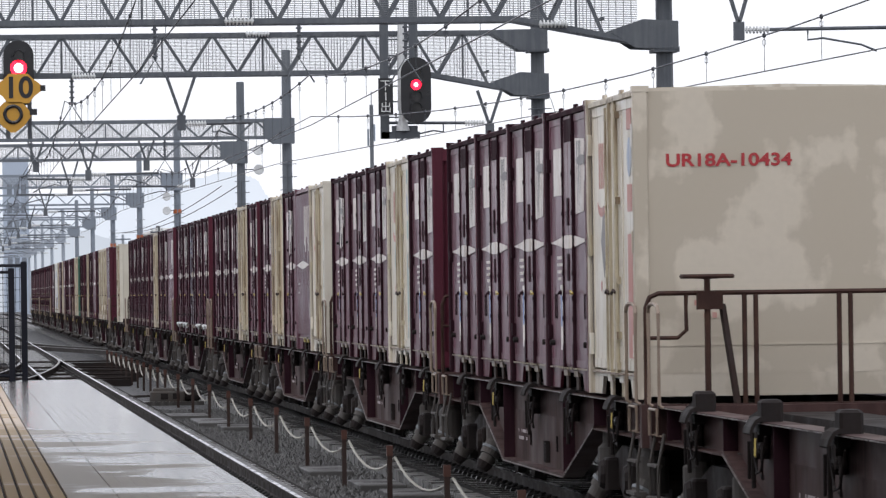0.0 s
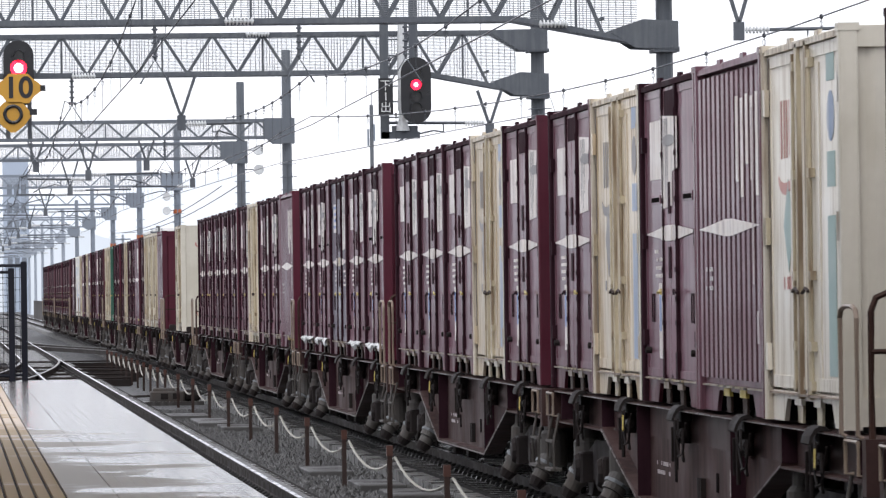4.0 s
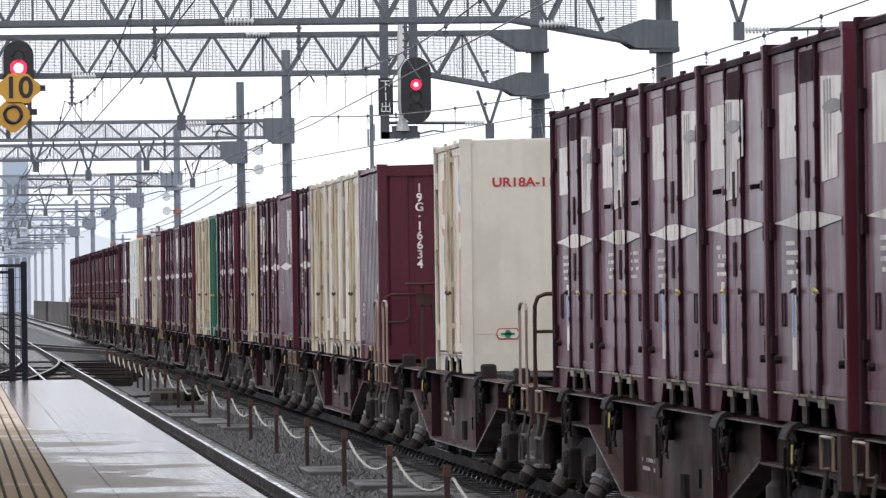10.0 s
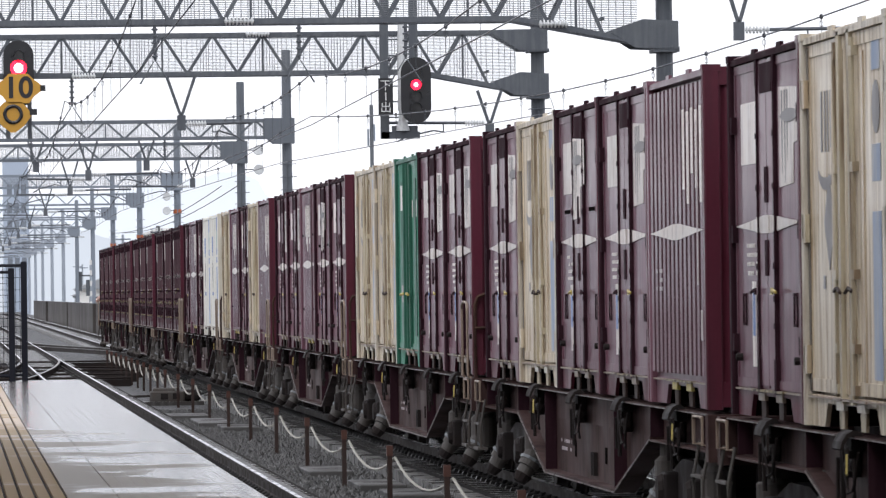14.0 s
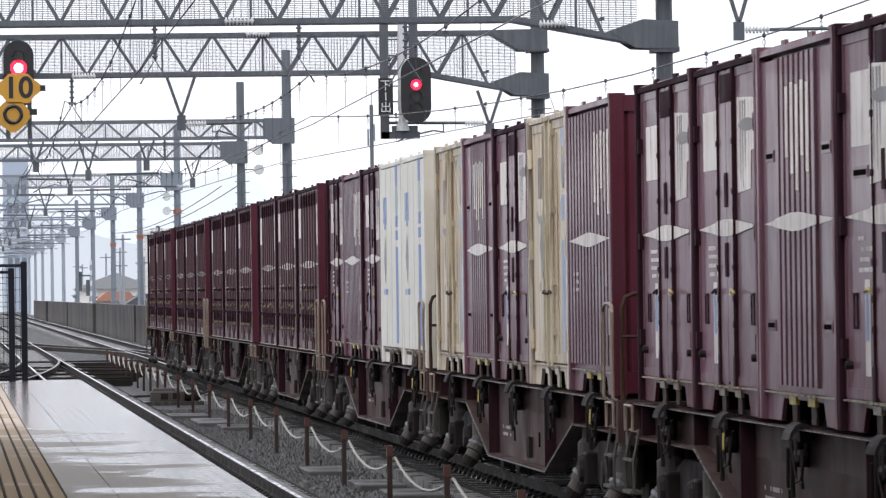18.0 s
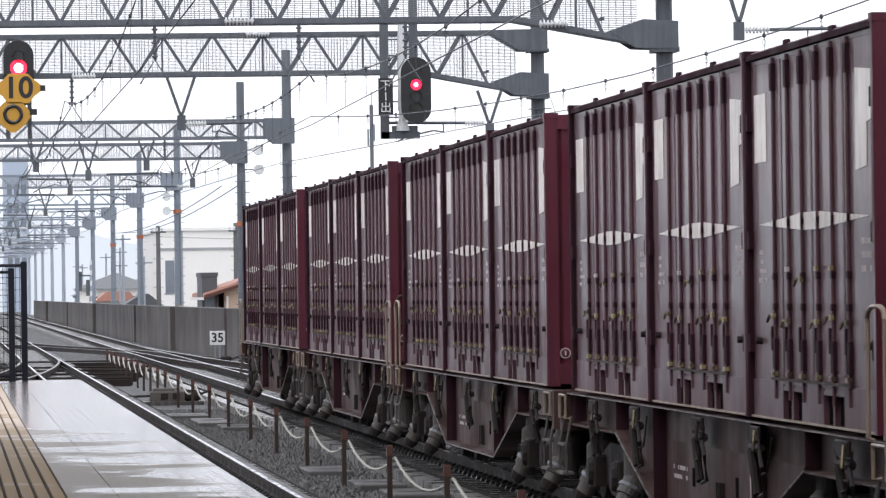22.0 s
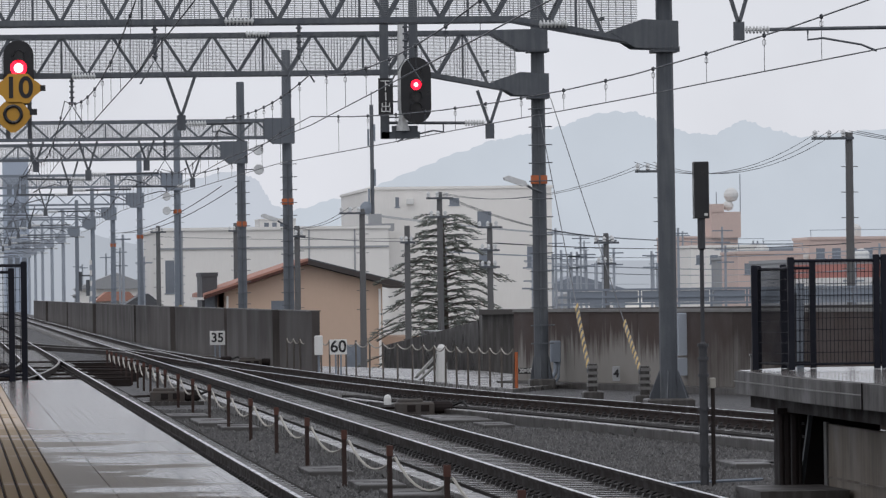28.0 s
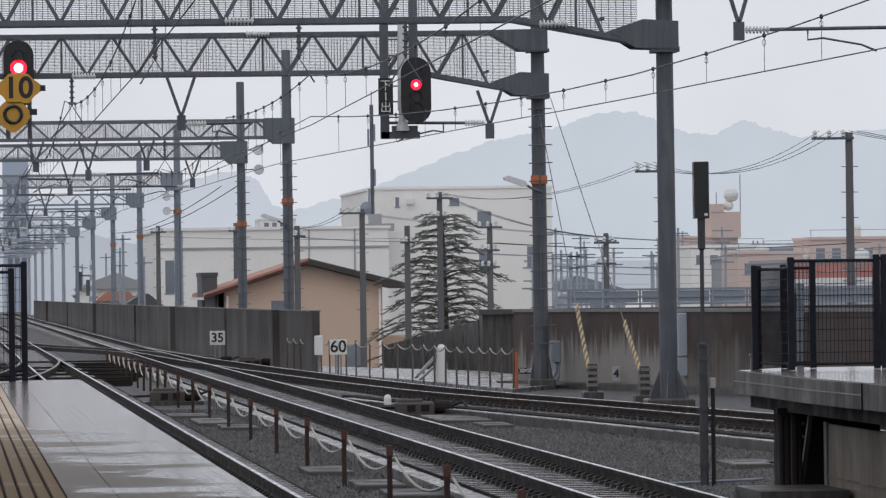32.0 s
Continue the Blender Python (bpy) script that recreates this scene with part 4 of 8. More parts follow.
def box_core(ob, half, body_mat, end_mat, post_mat, end_grooves=6):
    """Body, ends, roof, corner posts and rails that all the containers have."""
    part("body", Shape().box(-HX + 0.1, -half + 0.06, 0.14, HX - 0.03, half - 0.06, HGT - 0.07), body_mat, ob)
    if end_grooves:
        end = Shape().ribs(-HX + 0.11, HX - 0.11, end_grooves, -half + 0.028, -half + 0.05, -half + 0.1, 0.2, HGT - 0.16, "y", 0.84)
    else:
        end = Shape().box(-HX + 0.12, -half + 0.026, 0.2, HX - 0.12, -half + 0.1, HGT - 0.055).box(-HX + 0.12, -half + 0.021, 0.42, HX - 0.12, -half + 0.027, 0.435)
    part("end_panel", end, end_mat, ob)
    for y0, y1 in ((-half + (0.008 if end_grooves else 0.028), -half + 0.09),):
        part("end_rail", Shape().box(-HX + 0.1, y0, HGT - 0.16, HX - 0.1, y1, HGT - 0.03), end_mat, ob)
        part("end_rail", Shape().box(-HX + 0.1, y0, 0.02, HX - 0.1, y1, 0.2), end_mat, ob)
    roof = Shape().prism([(-HX + 0.02, HGT - 0.07), (HX - 0.02, HGT - 0.07), (HX - 0.04, HGT - 0.03), (0, HGT - 0.005), (-HX + 0.04, HGT - 0.03)], "y", -half + 0.03, half - 0.03)
    part("roof", roof, body_mat, ob)
    for sx in (-1, 1):
        for sy in (-1, 1):
            post = Shape().soft_box(min(sx * HX, sx * (HX - 0.12)), min(sy * half, sy * (half - 0.11)), 0, max(sx * HX, sx * (HX - 0.12)), max(sy * half, sy * (half - 0.11)), HGT - 0.02, 0.012)
            post.box(min(sx * (HX + 0.004), sx * (HX - 0.13)), min(sy * (half + 0.004), sy * (half - 0.13)), HGT - 0.06, max(sx * (HX + 0.004), sx * (HX - 0.13)), max(sy * (half + 0.004), sy * (half - 0.13)), HGT - 0.012)
            part("corner_post", post, post_mat if sy > 0 or sx > 0 else end_mat, ob)
    part("top_rail", Shape().box(-HX + 0.012, -half + 0.1, HGT - 0.085, -HX + 0.1, half - 0.1, HGT - 0.045), post_mat, ob)
    for y in (-half * 0.35, half * 0.35):
        part("roof_lug", Shape().box(-HX + 0.03, y - 0.1, HGT - 0.045, -HX + 0.055, y + 0.1, HGT - 0.006), post_mat, ob)


def diamond(half_w, z, x, y0=0.0, h=0.105, flat=0.3, proud=()):
    """A pale lozenge across the side; where bars (y, half width, front) stand proud of it, it runs over them."""
    def height(y):
        t = abs(y - y0) / half_w
        return h * min(1.0, max(0.0, (1 - t) / (1 - flat)))
    cuts = {y0 - half_w, y0 + half_w, y0 - half_w * flat, y0 + half_w * flat, y0 - half_w * 0.65, y0 + half_w * 0.65}
    for yb, w, _ in proud:
        cuts |= {yb - w, yb + w}
    cuts = sorted(c for c in cuts if abs(c - y0) <= half_w + 1e-6)
    s = Shape()
    for a, b in zip(cuts, cuts[1:]):
        if b - a < 1e-4:
            continue
        mid, d = (a + b) / 2, x
        for yb, w, front in proud:
            if abs(mid - yb) < w:
                d = min(d, front - 0.003)
        ha, hb = max(height(a), 0.002), max(height(b), 0.002)
        s.prism([(a, z - ha), (b, z - hb), (b, z + hb), (a, z + ha)], "x", d, d + 0.003)
    return s


def scribble(rng, y0, y1, z0, z1, x, rows, bar=0.45):
    """Unreadable writing as plain bars."""
    s = Shape()
    dz = (z1 - z0) / rows
    for r in range(rows):
        y = y0
        while y < y1 - 0.03:
            w = rng.uniform(0.03, 0.12)
            if rng.random() < 0.75:
                s.box(x, y, z0 + dz * r + dz * 0.2, x + 0.002, min(y + w, y1), z0 + dz * r + dz * (0.2 + bar))
            y += w + 0.025
    return s


def logo_patch(x, yc, z0, z1, w, slant=0.1):
    """A white emblem in two upright slanted bars joined by a band."""
    s = Shape()
    s.prism([(yc - w * 0.5, z0 + 0.3), (yc - w * 0.18, z0 + 0.28), (yc - w * 0.16, z0 + 0.02), (yc + w / 2, z0), (yc + w / 2, z1), (yc - w / 2, z1 - 0.03)], "x", x, x + 0.003)
    return s


def crest_patch(a, b, n, x, y0, y1, z0, z1):
    """An emblem painted on the crests of the ribs only, with a ragged lower edge."""
    s = Shape()
    w = (b - a) / n
    for k in range(n):
        c = a + w * (k + 0.5)
        if y0 < c < y1:
            lo = z0 + 0.22 * ((k * 7) % 3) / 2
            s.box(x + 0.0045, c - w * 0.25, lo, x + 0.0085, c + w * 0.25, z1 - 0.02 * (k % 2))
    return s


def maroon_container(seed, leaf="mauve", patches=True, vents=False):
    """Steel container with two side doors, lock rods and worn white markings."""
    rng = random.Random(seed)
    ob = thing("freight_container", "faded maroon steel freight container with two side doors", "freight container", group="containers on the train")
    box_core(ob, HY, "maroon", "maroon", "post")
    x = -HX
    for sgn in (-1, 1):
        a, b = sorted((sgn * 0.05, sgn * (HY - 0.13)))
        leaf_ob = part("door", Shape().tray(x + 0.036, x + 0.045, x + 0.085, a, b, 0.2, HGT - 0.09, 0.06), leaf, ob)
        for z in (0.5, 1.25, 2.0):
            part("hinge", Shape().box(x + 0.006, sgn * (HY - 0.15) - 0.05, z - 0.06, x + 0.045, sgn * (HY - 0.15) + 0.05, z + 0.06), "post", leaf_ob)
        yr = sgn * 0.43
        rod = Shape().box(x + 0.026, yr - 0.03, 0.3, x + 0.05, yr + 0.03, HGT - 0.1)
        rod.rod((x + 0.026, yr, 0.2), (x + 0.026, yr, HGT - 0.1), 0.011, 6)
        rod.box(x + 0.014, yr - 0.055, 0.17, x + 0.05, yr + 0.055, 0.4).box(x + 0.016, yr - 0.05, HGT - 0.26, x + 0.05, yr + 0.05, HGT - 0.08)
        for z in (0.62, 0.8, 1.02, 1.55, 1.9):
            rod.box(x + 0.012, yr - 0.04, z - 0.02, x + 0.045, yr + 0.04, z + 0.02)
        part("lock_rod", rod, "post", ob)
        z0 = 1.075 + sgn * 0.245 + 0.245
        part("latch_plate", Shape().box(x + 0.021, -0.075, z0 - 0.12, x + 0.0295, 0.075, z0 + 0.12), "post", ob)
        hand = Shape().tube([(x - 0.002, yr, 0.85), (x - 0.006, yr + sgn * 0.06, 0.86), (x - 0.004, yr + sgn * 0.2, 0.845)], 0.011, 5).box(x - 0.006, yr - 0.04, 0.83, x + 0.002, yr + 0.05, 0.875)
        part("door_handle", hand, "yellow" if rng.random() < 0.7 else "post", ob, "yellow door handle")
        part("door_stop", Shape().lathe([(0.012, -0.004), (0.026, 0.0), (0.026, 0.045), (0.02, 0.05)], (x, sgn * (HY - 0.36), 0.4), "x", 8), "under", ob)
        vf = Shape()
        for z in (0.62, 0.82):
            vf.box(x + 0.035, sgn * 1.3 - 0.09, z, x + 0.042, sgn * 1.3 + 0.09, z + 0.02)
        for dy in (-0.09, 0.06):
            vf.box(x + 0.035, sgn * 1.3 + dy, 0.64, x + 0.042, sgn * 1.3 + dy + 0.03, 0.82)
        part("card_frame", vf, "post", ob)
        if rng.random() < 0.6:
            part("small_plate", scribble(rng, sgn * 0.9 - 0.28, sgn * 0.9 + 0.28, 0.95, 1.2, x + 0.042, 4), "sticker", ob, kind="stuff")
        if vents:
            part("vent_slot", Shape().box(x + 0.038, sgn * 1.05 - 0.3, 1.53, x + 0.05, sgn * 1.05 + 0.3, 1.6), "mauve", ob)
            # Black box paints the dark inside of the vent.
            part("vent_slot", Shape().box(x + 0.034, sgn * 1.05 - 0.25, 1.545, x + 0.0378, sgn * 1.05 + 0.25, 1.58), "void", ob)
    mid = Shape().box(x + 0.03, -0.39, 0.22, x + 0.05, -0.012, HGT - 0.1).box(x + 0.03, 0.012, 0.22, x + 0.05, 0.39, HGT - 0.1)
    part("door_edge_strip", mid, leaf, ob)
    part("upper_lock_plate", Shape().box(x + 0.025, -0.3, HGT - 0.32, x + 0.0305, 0.3, HGT - 0.12), "post", ob)
    part("side_sill", sill_with_pockets(HY - 0.1), "maroon", ob)
    pocket_frames(ob, HY - 0.12, "tan")
    if patches:
        part("paper_panel", Shape().box(x + 0.041, 0.62, 1.72, x + 0.0435, 1.42, 2.18 + rng.uniform(-0.1, 0.1)), "sticker", ob, "faded white paper panel")
        if rng.random() < 0.5:
            part("paper_print", scribble(rng, 0.7, 1.35, 1.76, 2.12, x + 0.039, 4), "blue", ob)
        ec = 0.0 if vents else -1.09
        part("emblem", logo_patch(x + (0.024 if vents else 0.040), ec, 1.50 + rng.uniform(-0.08, 0.05), 2.2, 1.06), "sticker", ob, "worn white emblem")
        stain = Shape()
        for sy, sz in ((ec + 0.21, 1.56), (ec + 0.09, 1.7), (ec + 0.35, 1.62)):
            stain.prism([(sy - 0.03, 2.17), (sy + 0.03, 2.17), (sy + 0.02, sz + 0.2), (sy, sz)], "x", x + (0.021 if vents else 0.0375), x + (0.023 if vents else 0.0395))
        part("emblem_stain", stain, "grey_mark", ob)
        oval = Shape().prism([(ec - 0.02 + 0.46 * math.cos(t * math.pi / 6) * (1 - 0.25 * abs(math.sin(t * math.pi / 6))), 2.0 + 0.045 * math.sin(t * math.pi / 6)) for t in range(12)], "x", x + (0.018 if vents else 0.0345), x + (0.020 if vents else 0.0370))
        part("emblem_oval", oval, "grey_mark", ob)
    part("emblem_band", diamond(1.66, 1.3, x + 0.033, 0, 0.06, 0.12, [(0.43, 0.03, x + 0.0155), (-0.43, 0.03, x + 0.0155), (0.0, 0.39, x + 0.0295)]), "sticker", ob, "pale lozenge marking")
    part("emblem_plate", Shape().box(x + 0.019, -0.14, 1.24, x + 0.0262, 0.14, 1.36), "ochre" if rng.random() < 0.7 else "sticker", ob)
    if rng.random() < 0.6:
        part("label_strip", Shape().box(x + 0.0415, 0.72, 0.34, x + 0.0435, 0.92, 0.92), "sticker", ob)
        part("label_strip", Shape().box(x + 0.039, 0.76, 0.55, x + 0.0412, 0.88, 0.86), "blue", ob)
    return ob


def ribbed_container(seed, partial=False, plain=False):
    """Maroon container with fine upright corrugations over its side."""
    rng = random.Random(seed)
    ob = thing("freight_container", "faded maroon freight container with fine upright ribs", "freight container", group="containers on the train")
    box_core(ob, HY, "maroon", "maroon", "mauve", 7)
    x = -HX
    a, b = (-HY + 0.12, HY - 0.12) if not partial else (-0.98, 0.98)
    n = 13 if not partial else 8
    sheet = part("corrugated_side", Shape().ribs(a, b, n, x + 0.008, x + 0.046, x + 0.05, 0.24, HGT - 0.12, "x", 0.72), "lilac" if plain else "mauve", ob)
    # Flanks get grime and painted shade, picked by face direction.
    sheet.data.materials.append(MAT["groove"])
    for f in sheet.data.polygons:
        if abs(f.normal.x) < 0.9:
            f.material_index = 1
    part("side_panel", Shape().box(x + (0.05 if not partial else 0.03), -HY + 0.1, 0.2, x + 0.09, HY - 0.1, HGT - 0.12), "mauve", ob)
    part("side_sill", sill_with_pockets(HY - 0.1), "mauve", ob)
    pocket_frames(ob, HY - 0.12, "yellow" if "ribs" in ob["label"] else "tan")
    if partial:
        for y in (-1.34, 1.34):
            for z in (0.62, 1.74):
                frame_v = part("vent_slot", Shape().box(x + 0.022, y - 0.2, z - 0.03, x + 0.0298, y + 0.2, z + 0.045), "mauve", ob)
                # Slot depth is a black face with the shade painted in.
                part("slot", Shape().box(x + 0.018, y - 0.16, z - 0.008, x + 0.0218, y + 0.16, z + 0.024), "void", frame_v)
        part("emblem", crest_patch(a, b, n, x, -0.75, 0.5, 1.5, 2.2), "sticker", ob, "worn white emblem")
        part("emblem_band", diamond(1.66, 1.3, x + 0.027, 0, 0.06, 0.12, [(0.0, 0.98, x + 0.0075)]), "sticker", ob, "pale lozenge marking")
    elif plain:
        part("emblem", Shape().box(x + 0.0045, -1.62, 1.78, x + 0.0075, -1.42, 2.16), "sticker", ob, "worn white emblem")
        part("small_plate", Shape().box(x + 0.0045, -1.6, 0.86, x + 0.0075, -1.52, 0.98), "sticker", ob)
        part("small_plate", scribble(rng, 0.9, 1.3, 0.55, 0.75, x + 0.003, 3), "sticker_dim", ob, kind="stuff")
    else:
        part("emblem", crest_patch(a, b, n, x, -1.65, -0.5, 1.5, 2.2), "sticker", ob, "worn white emblem")
        part("emblem_band", diamond(1.66, 1.3, x + 0.0045, 0, 0.06, 0.12), "sticker", ob, "pale lozenge marking")
        part("small_plate", scribble(rng, 0.9, 1.3, 0.85, 1.05, x + 0.003, 3), "sticker_dim", ob, kind="stuff")
        part("upright_mark", Shape().box(x + 0.004, -1.62, 0.5, x + 0.0075, -1.52, 0.72).box(x + 0.004, -1.4, 0.9, x + 0.0075, -1.33, 2.1), "sticker_dim", ob)
    return ob


def cream_container(seed, stripe="blue", end="ivory", grooves=3, paint="cream"):
    """Cream container with two side doors, stained ribs and a coloured stripe."""
    rng = random.Random(seed)
    words = {"blue": "a faded blue stripe", "pink": "a faded red stripe", "teal": "a faded green stripe"}[stripe]
    ob = thing("freight_container", "stained cream freight container with " + words, "freight container", group="containers on the train")
    box_core(ob, HY, paint, end, "cream_edge", grooves)
    x = -HX
    for sgn in (-1, 1):
        a, b = sorted((sgn * 0.04, sgn * (HY - 0.13)))
        leaf_ob = part("door", Shape().tray(x + 0.036, x + 0.045, x + 0.085, a, b, 0.22, HGT - 0.09, 0.08), paint, ob)
        part("door_rib", Shape().box(x + 0.034, sgn * 0.65 - 0.03, 0.3, x + 0.0449, sgn * 0.65 + 0.03, HGT - 0.21), paint, leaf_ob)
        for z in (0.42, 1.25, 2.1):
            part("hinge", Shape().box(x + 0.0, sgn * (HY - 0.13) - 0.07, z - 0.09, x + 0.045, sgn * (HY - 0.13) + 0.07, z + 0.09), "ochre" if z == 1.25 else paint, leaf_ob)
        rod = Shape()
        yr = sgn * 0.22
        rod.box(x + 0.012, yr - 0.05, 0.16, x + 0.05, yr + 0.05, HGT - 0.06)
        rod.rod((x + 0.016, yr + sgn * 0.16, 0.2), (x + 0.016, yr + sgn * 0.16, HGT - 0.12), 0.013, 6)
        for z in (0.25, 0.5, 0.95, 1.6, 2.3):
            rod.box(x + 0.004, yr + sgn * 0.16 - 0.05, z - 0.03, x + 0.045, yr + sgn * 0.16 + 0.05, z + 0.03)
        part("lock_rod", rod, "ochre", ob, "stained cream lock rod")
        part("door_handle", Shape().tube([(x - 0.002, yr + sgn * 0.16, 0.85), (x - 0.004, yr + sgn * 0.02, 0.87), (x - 0.004, yr - sgn * 0.12, 0.84)], 0.012, 5), "rust", ob)
    part("side_sill", sill_with_pockets(HY - 0.1, 1.05), paint, ob)
    pocket_frames(ob, HY - 0.12, "cream", 1.05)
    # Brown strip paints the shadow in the gap by the hinges.
    part("gutter", Shape().box(x + 0.03, HY - 0.2, 0.22, x + 0.06, HY - 0.12, HGT - 0.1), "recess_brown", ob, "brown strip of painted shadow in the gap beside the door hinges")
    bands = ((2.16, 2.36), (0.32, 1.32), (1.5, 1.72))
    for z0, z1 in bands:
        part("stripe", Shape().box(x + 0.0405, -1.34, z0, x + 0.0435, -1.0, z1), "pale_blue" if stripe == "blue" else stripe, ob)
    part("stripe_disc", Shape().lathe([(0.16, 0), (0.16, 0.003)], (x + 0.0405, -1.17, 1.94), "x", 14), "grey_mark" if stripe == "blue" else "pale_blue", ob)
    for bz in (1.26, 2.2):
        part("rust_run", Shape().prism([(-1.62, bz), (-1.5, bz), (-1.54, bz - 0.5), (-1.57, bz - 0.8)], "x", x + 0.0335, x + 0.0355), "ochre", ob)
    mouth = [(0.98 + 0.34 * math.cos(t), 1.6 + 0.12 * math.sin(t)) for t in [math.pi + math.pi * i / 8 for i in range(9)]] + [(0.98 + 0.32 * math.cos(t), 1.61 + 0.05 * math.sin(t)) for t in [2 * math.pi - math.pi * i / 8 for i in range(9)]]
    part("emblem_arc", Shape().prism(mouth, "x", x + 0.0405, x + 0.0435), "grey_mark" if stripe == "blue" else "pink", ob)
    part("emblem", Shape().box(x + 0.0405, 1.12, 1.72, x + 0.0435, 1.18, 2.1).box(x + 0.0405, 0.98, 1.72, x + 0.0435, 1.03, 2.1).box(x + 0.0405, 0.86, 1.72, x + 0.0435, 0.91, 2.1).box(x + 0.0405, 0.72, 1.74, x + 0.0435, 0.77, 2.1), "grey_mark" if stripe == "blue" else "pink", ob, "faded emblem of upright bars")
    part("lozenge", Shape().prism([(0.85, 0.98), (0.62, 1.28), (0.85, 1.58), (1.08, 1.28)], "x", x + 0.0405, x + 0.0435), "teal" if stripe == "teal" else "grey_mark", ob)
    part("small_plate", scribble(rng, 0.5, 1.15, 0.84, 0.96, x + 0.0415, 1, 0.7), "grey_mark" if stripe == "blue" else "pink", ob, kind="stuff")
    return ob


def smooth_container(seed):
    """White smooth-sided container with a bold blue stripe."""
    rng = random.Random(seed)
    ob = thing("freight_container", "white smooth-sided freight container with a blue stripe", "freight container", group="containers on the train")
    box_core(ob, HY, "white", "ivory", "white", 2)
    x = -HX
    part("side_panel", Shape().box(x + 0.012, -HY + 0.1, 0.2, x + 0.09, HY - 0.1, HGT - 0.1), "white", ob)
    seams = Shape()
    for y in (-0.9, 0.0, 0.9):
        seams.box(x + 0.009, y - 0.012, 0.22, x + 0.013, y + 0.012, HGT - 0.12)
    part("seam", seams, "ivory", ob)
    part("side_sill", sill_with_pockets(HY - 0.1), "white", ob)
    pocket_frames(ob, HY - 0.12, "yellow" if "ribs" in ob["label"] else "tan")
    for z0, z1 in ((0.25, 1.42), (1.5, 1.62), (1.66, 1.8), (2.15, 2.42)):
        part("stripe", Shape().box(x + 0.0085, -1.1, z0, x + 0.0115, -0.74, z1), "blue", ob)
    part("disc", Shape().lathe([(0.2, 0), (0.2, 0.003)], (x + 0.0085, -0.92, 1.98), "x", 14), "teal", ob)
    part("emblem", Shape().box(x + 0.0085, 1.3, 1.72, x + 0.0115, 1.37, 2.05).box(x + 0.0085, 1.0, 1.65, x + 0.0115, 1.2, 2.05).box(x + 0.0085, 0.82, 1.72, x + 0.0115, 0.92, 2.05), "blue", ob, "faded blue emblem of upright bars")
    part("lozenge", Shape().prism([(1.1, 0.98), (0.88, 1.28), (1.1, 1.58), (1.32, 1.28)], "x", x + 0.0085, x + 0.0115), "grey_mark", ob)
    part("small_plate", scribble(rng, 0.7, 1.5, 0.82, 0.92, x + 0.009, 1, 0.7), "blue", ob, kind="stuff")
    part("fork_trim", Shape().box(x - 0.002, -1.2, 0.13, x + 0.004, -0.5, 0.17).box(x - 0.002, 0.5, 0.13, x + 0.004, 1.2, 0.17), "rust", ob)
    return ob


def green_container(seed):
    ob = thing("freight_container", "green steel freight container with two side doors", "freight container", group="containers on the train")
    box_core(ob, HY, "green", "green", "green_dark")
    x = -HX
    for sgn in (-1, 1):
        a, b = sorted((sgn * 0.05, sgn * (HY - 0.13)))
        part("door", Shape().tray(x + 0.036, x + 0.045, x + 0.085, a, b, 0.2, HGT - 0.09, 0.06), "green", ob)
        yr = sgn * 0.36
        rod = Shape().box(x + 0.006, yr - 0.05, 0.22, x + 0.05, yr + 0.05, HGT - 0.12).rod((x, yr - sgn * 0.14, 0.2), (x, yr - sgn * 0.14, HGT - 0.1), 0.022, 6)
        part("lock_rod", rod, "green_dark", ob)
        part("door_handle", Shape().tube([(x - 0.02, yr - sgn * 0.14, 0.85), (x - 0.03, yr + sgn * 0.22, 0.84)], 0.02, 5), "yellow", ob)
        part("inset_panel", Shape().box(x + 0.028, sgn * 1.05 - 0.14, 0.35, x + 0.04, sgn * 1.05 + 0.14, 2.2), "green_dark", ob)
    part("side_sill", sill_with_pockets(HY - 0.1), "green", ob)
    pocket_frames(ob, HY - 0.12, "yellow" if "ribs" in ob["label"] else "tan")
    part("paper_panel", Shape().box(x + 0.025, 0.9, 1.85, x + 0.0285, 1.2, 2.15), "sticker", ob, "faded white paper panel")
    part("paper_panel", Shape().box(x + 0.025, 0.9, 0.75, x + 0.0285, 1.15, 0.95), "sticker_dim", ob)
    part("emblem", scribble(random.Random(seed), -1.5, -0.6, 1.7, 1.95, x + 0.03, 1, 0.8), "sticker", ob, "worn pale marking")
    return ob


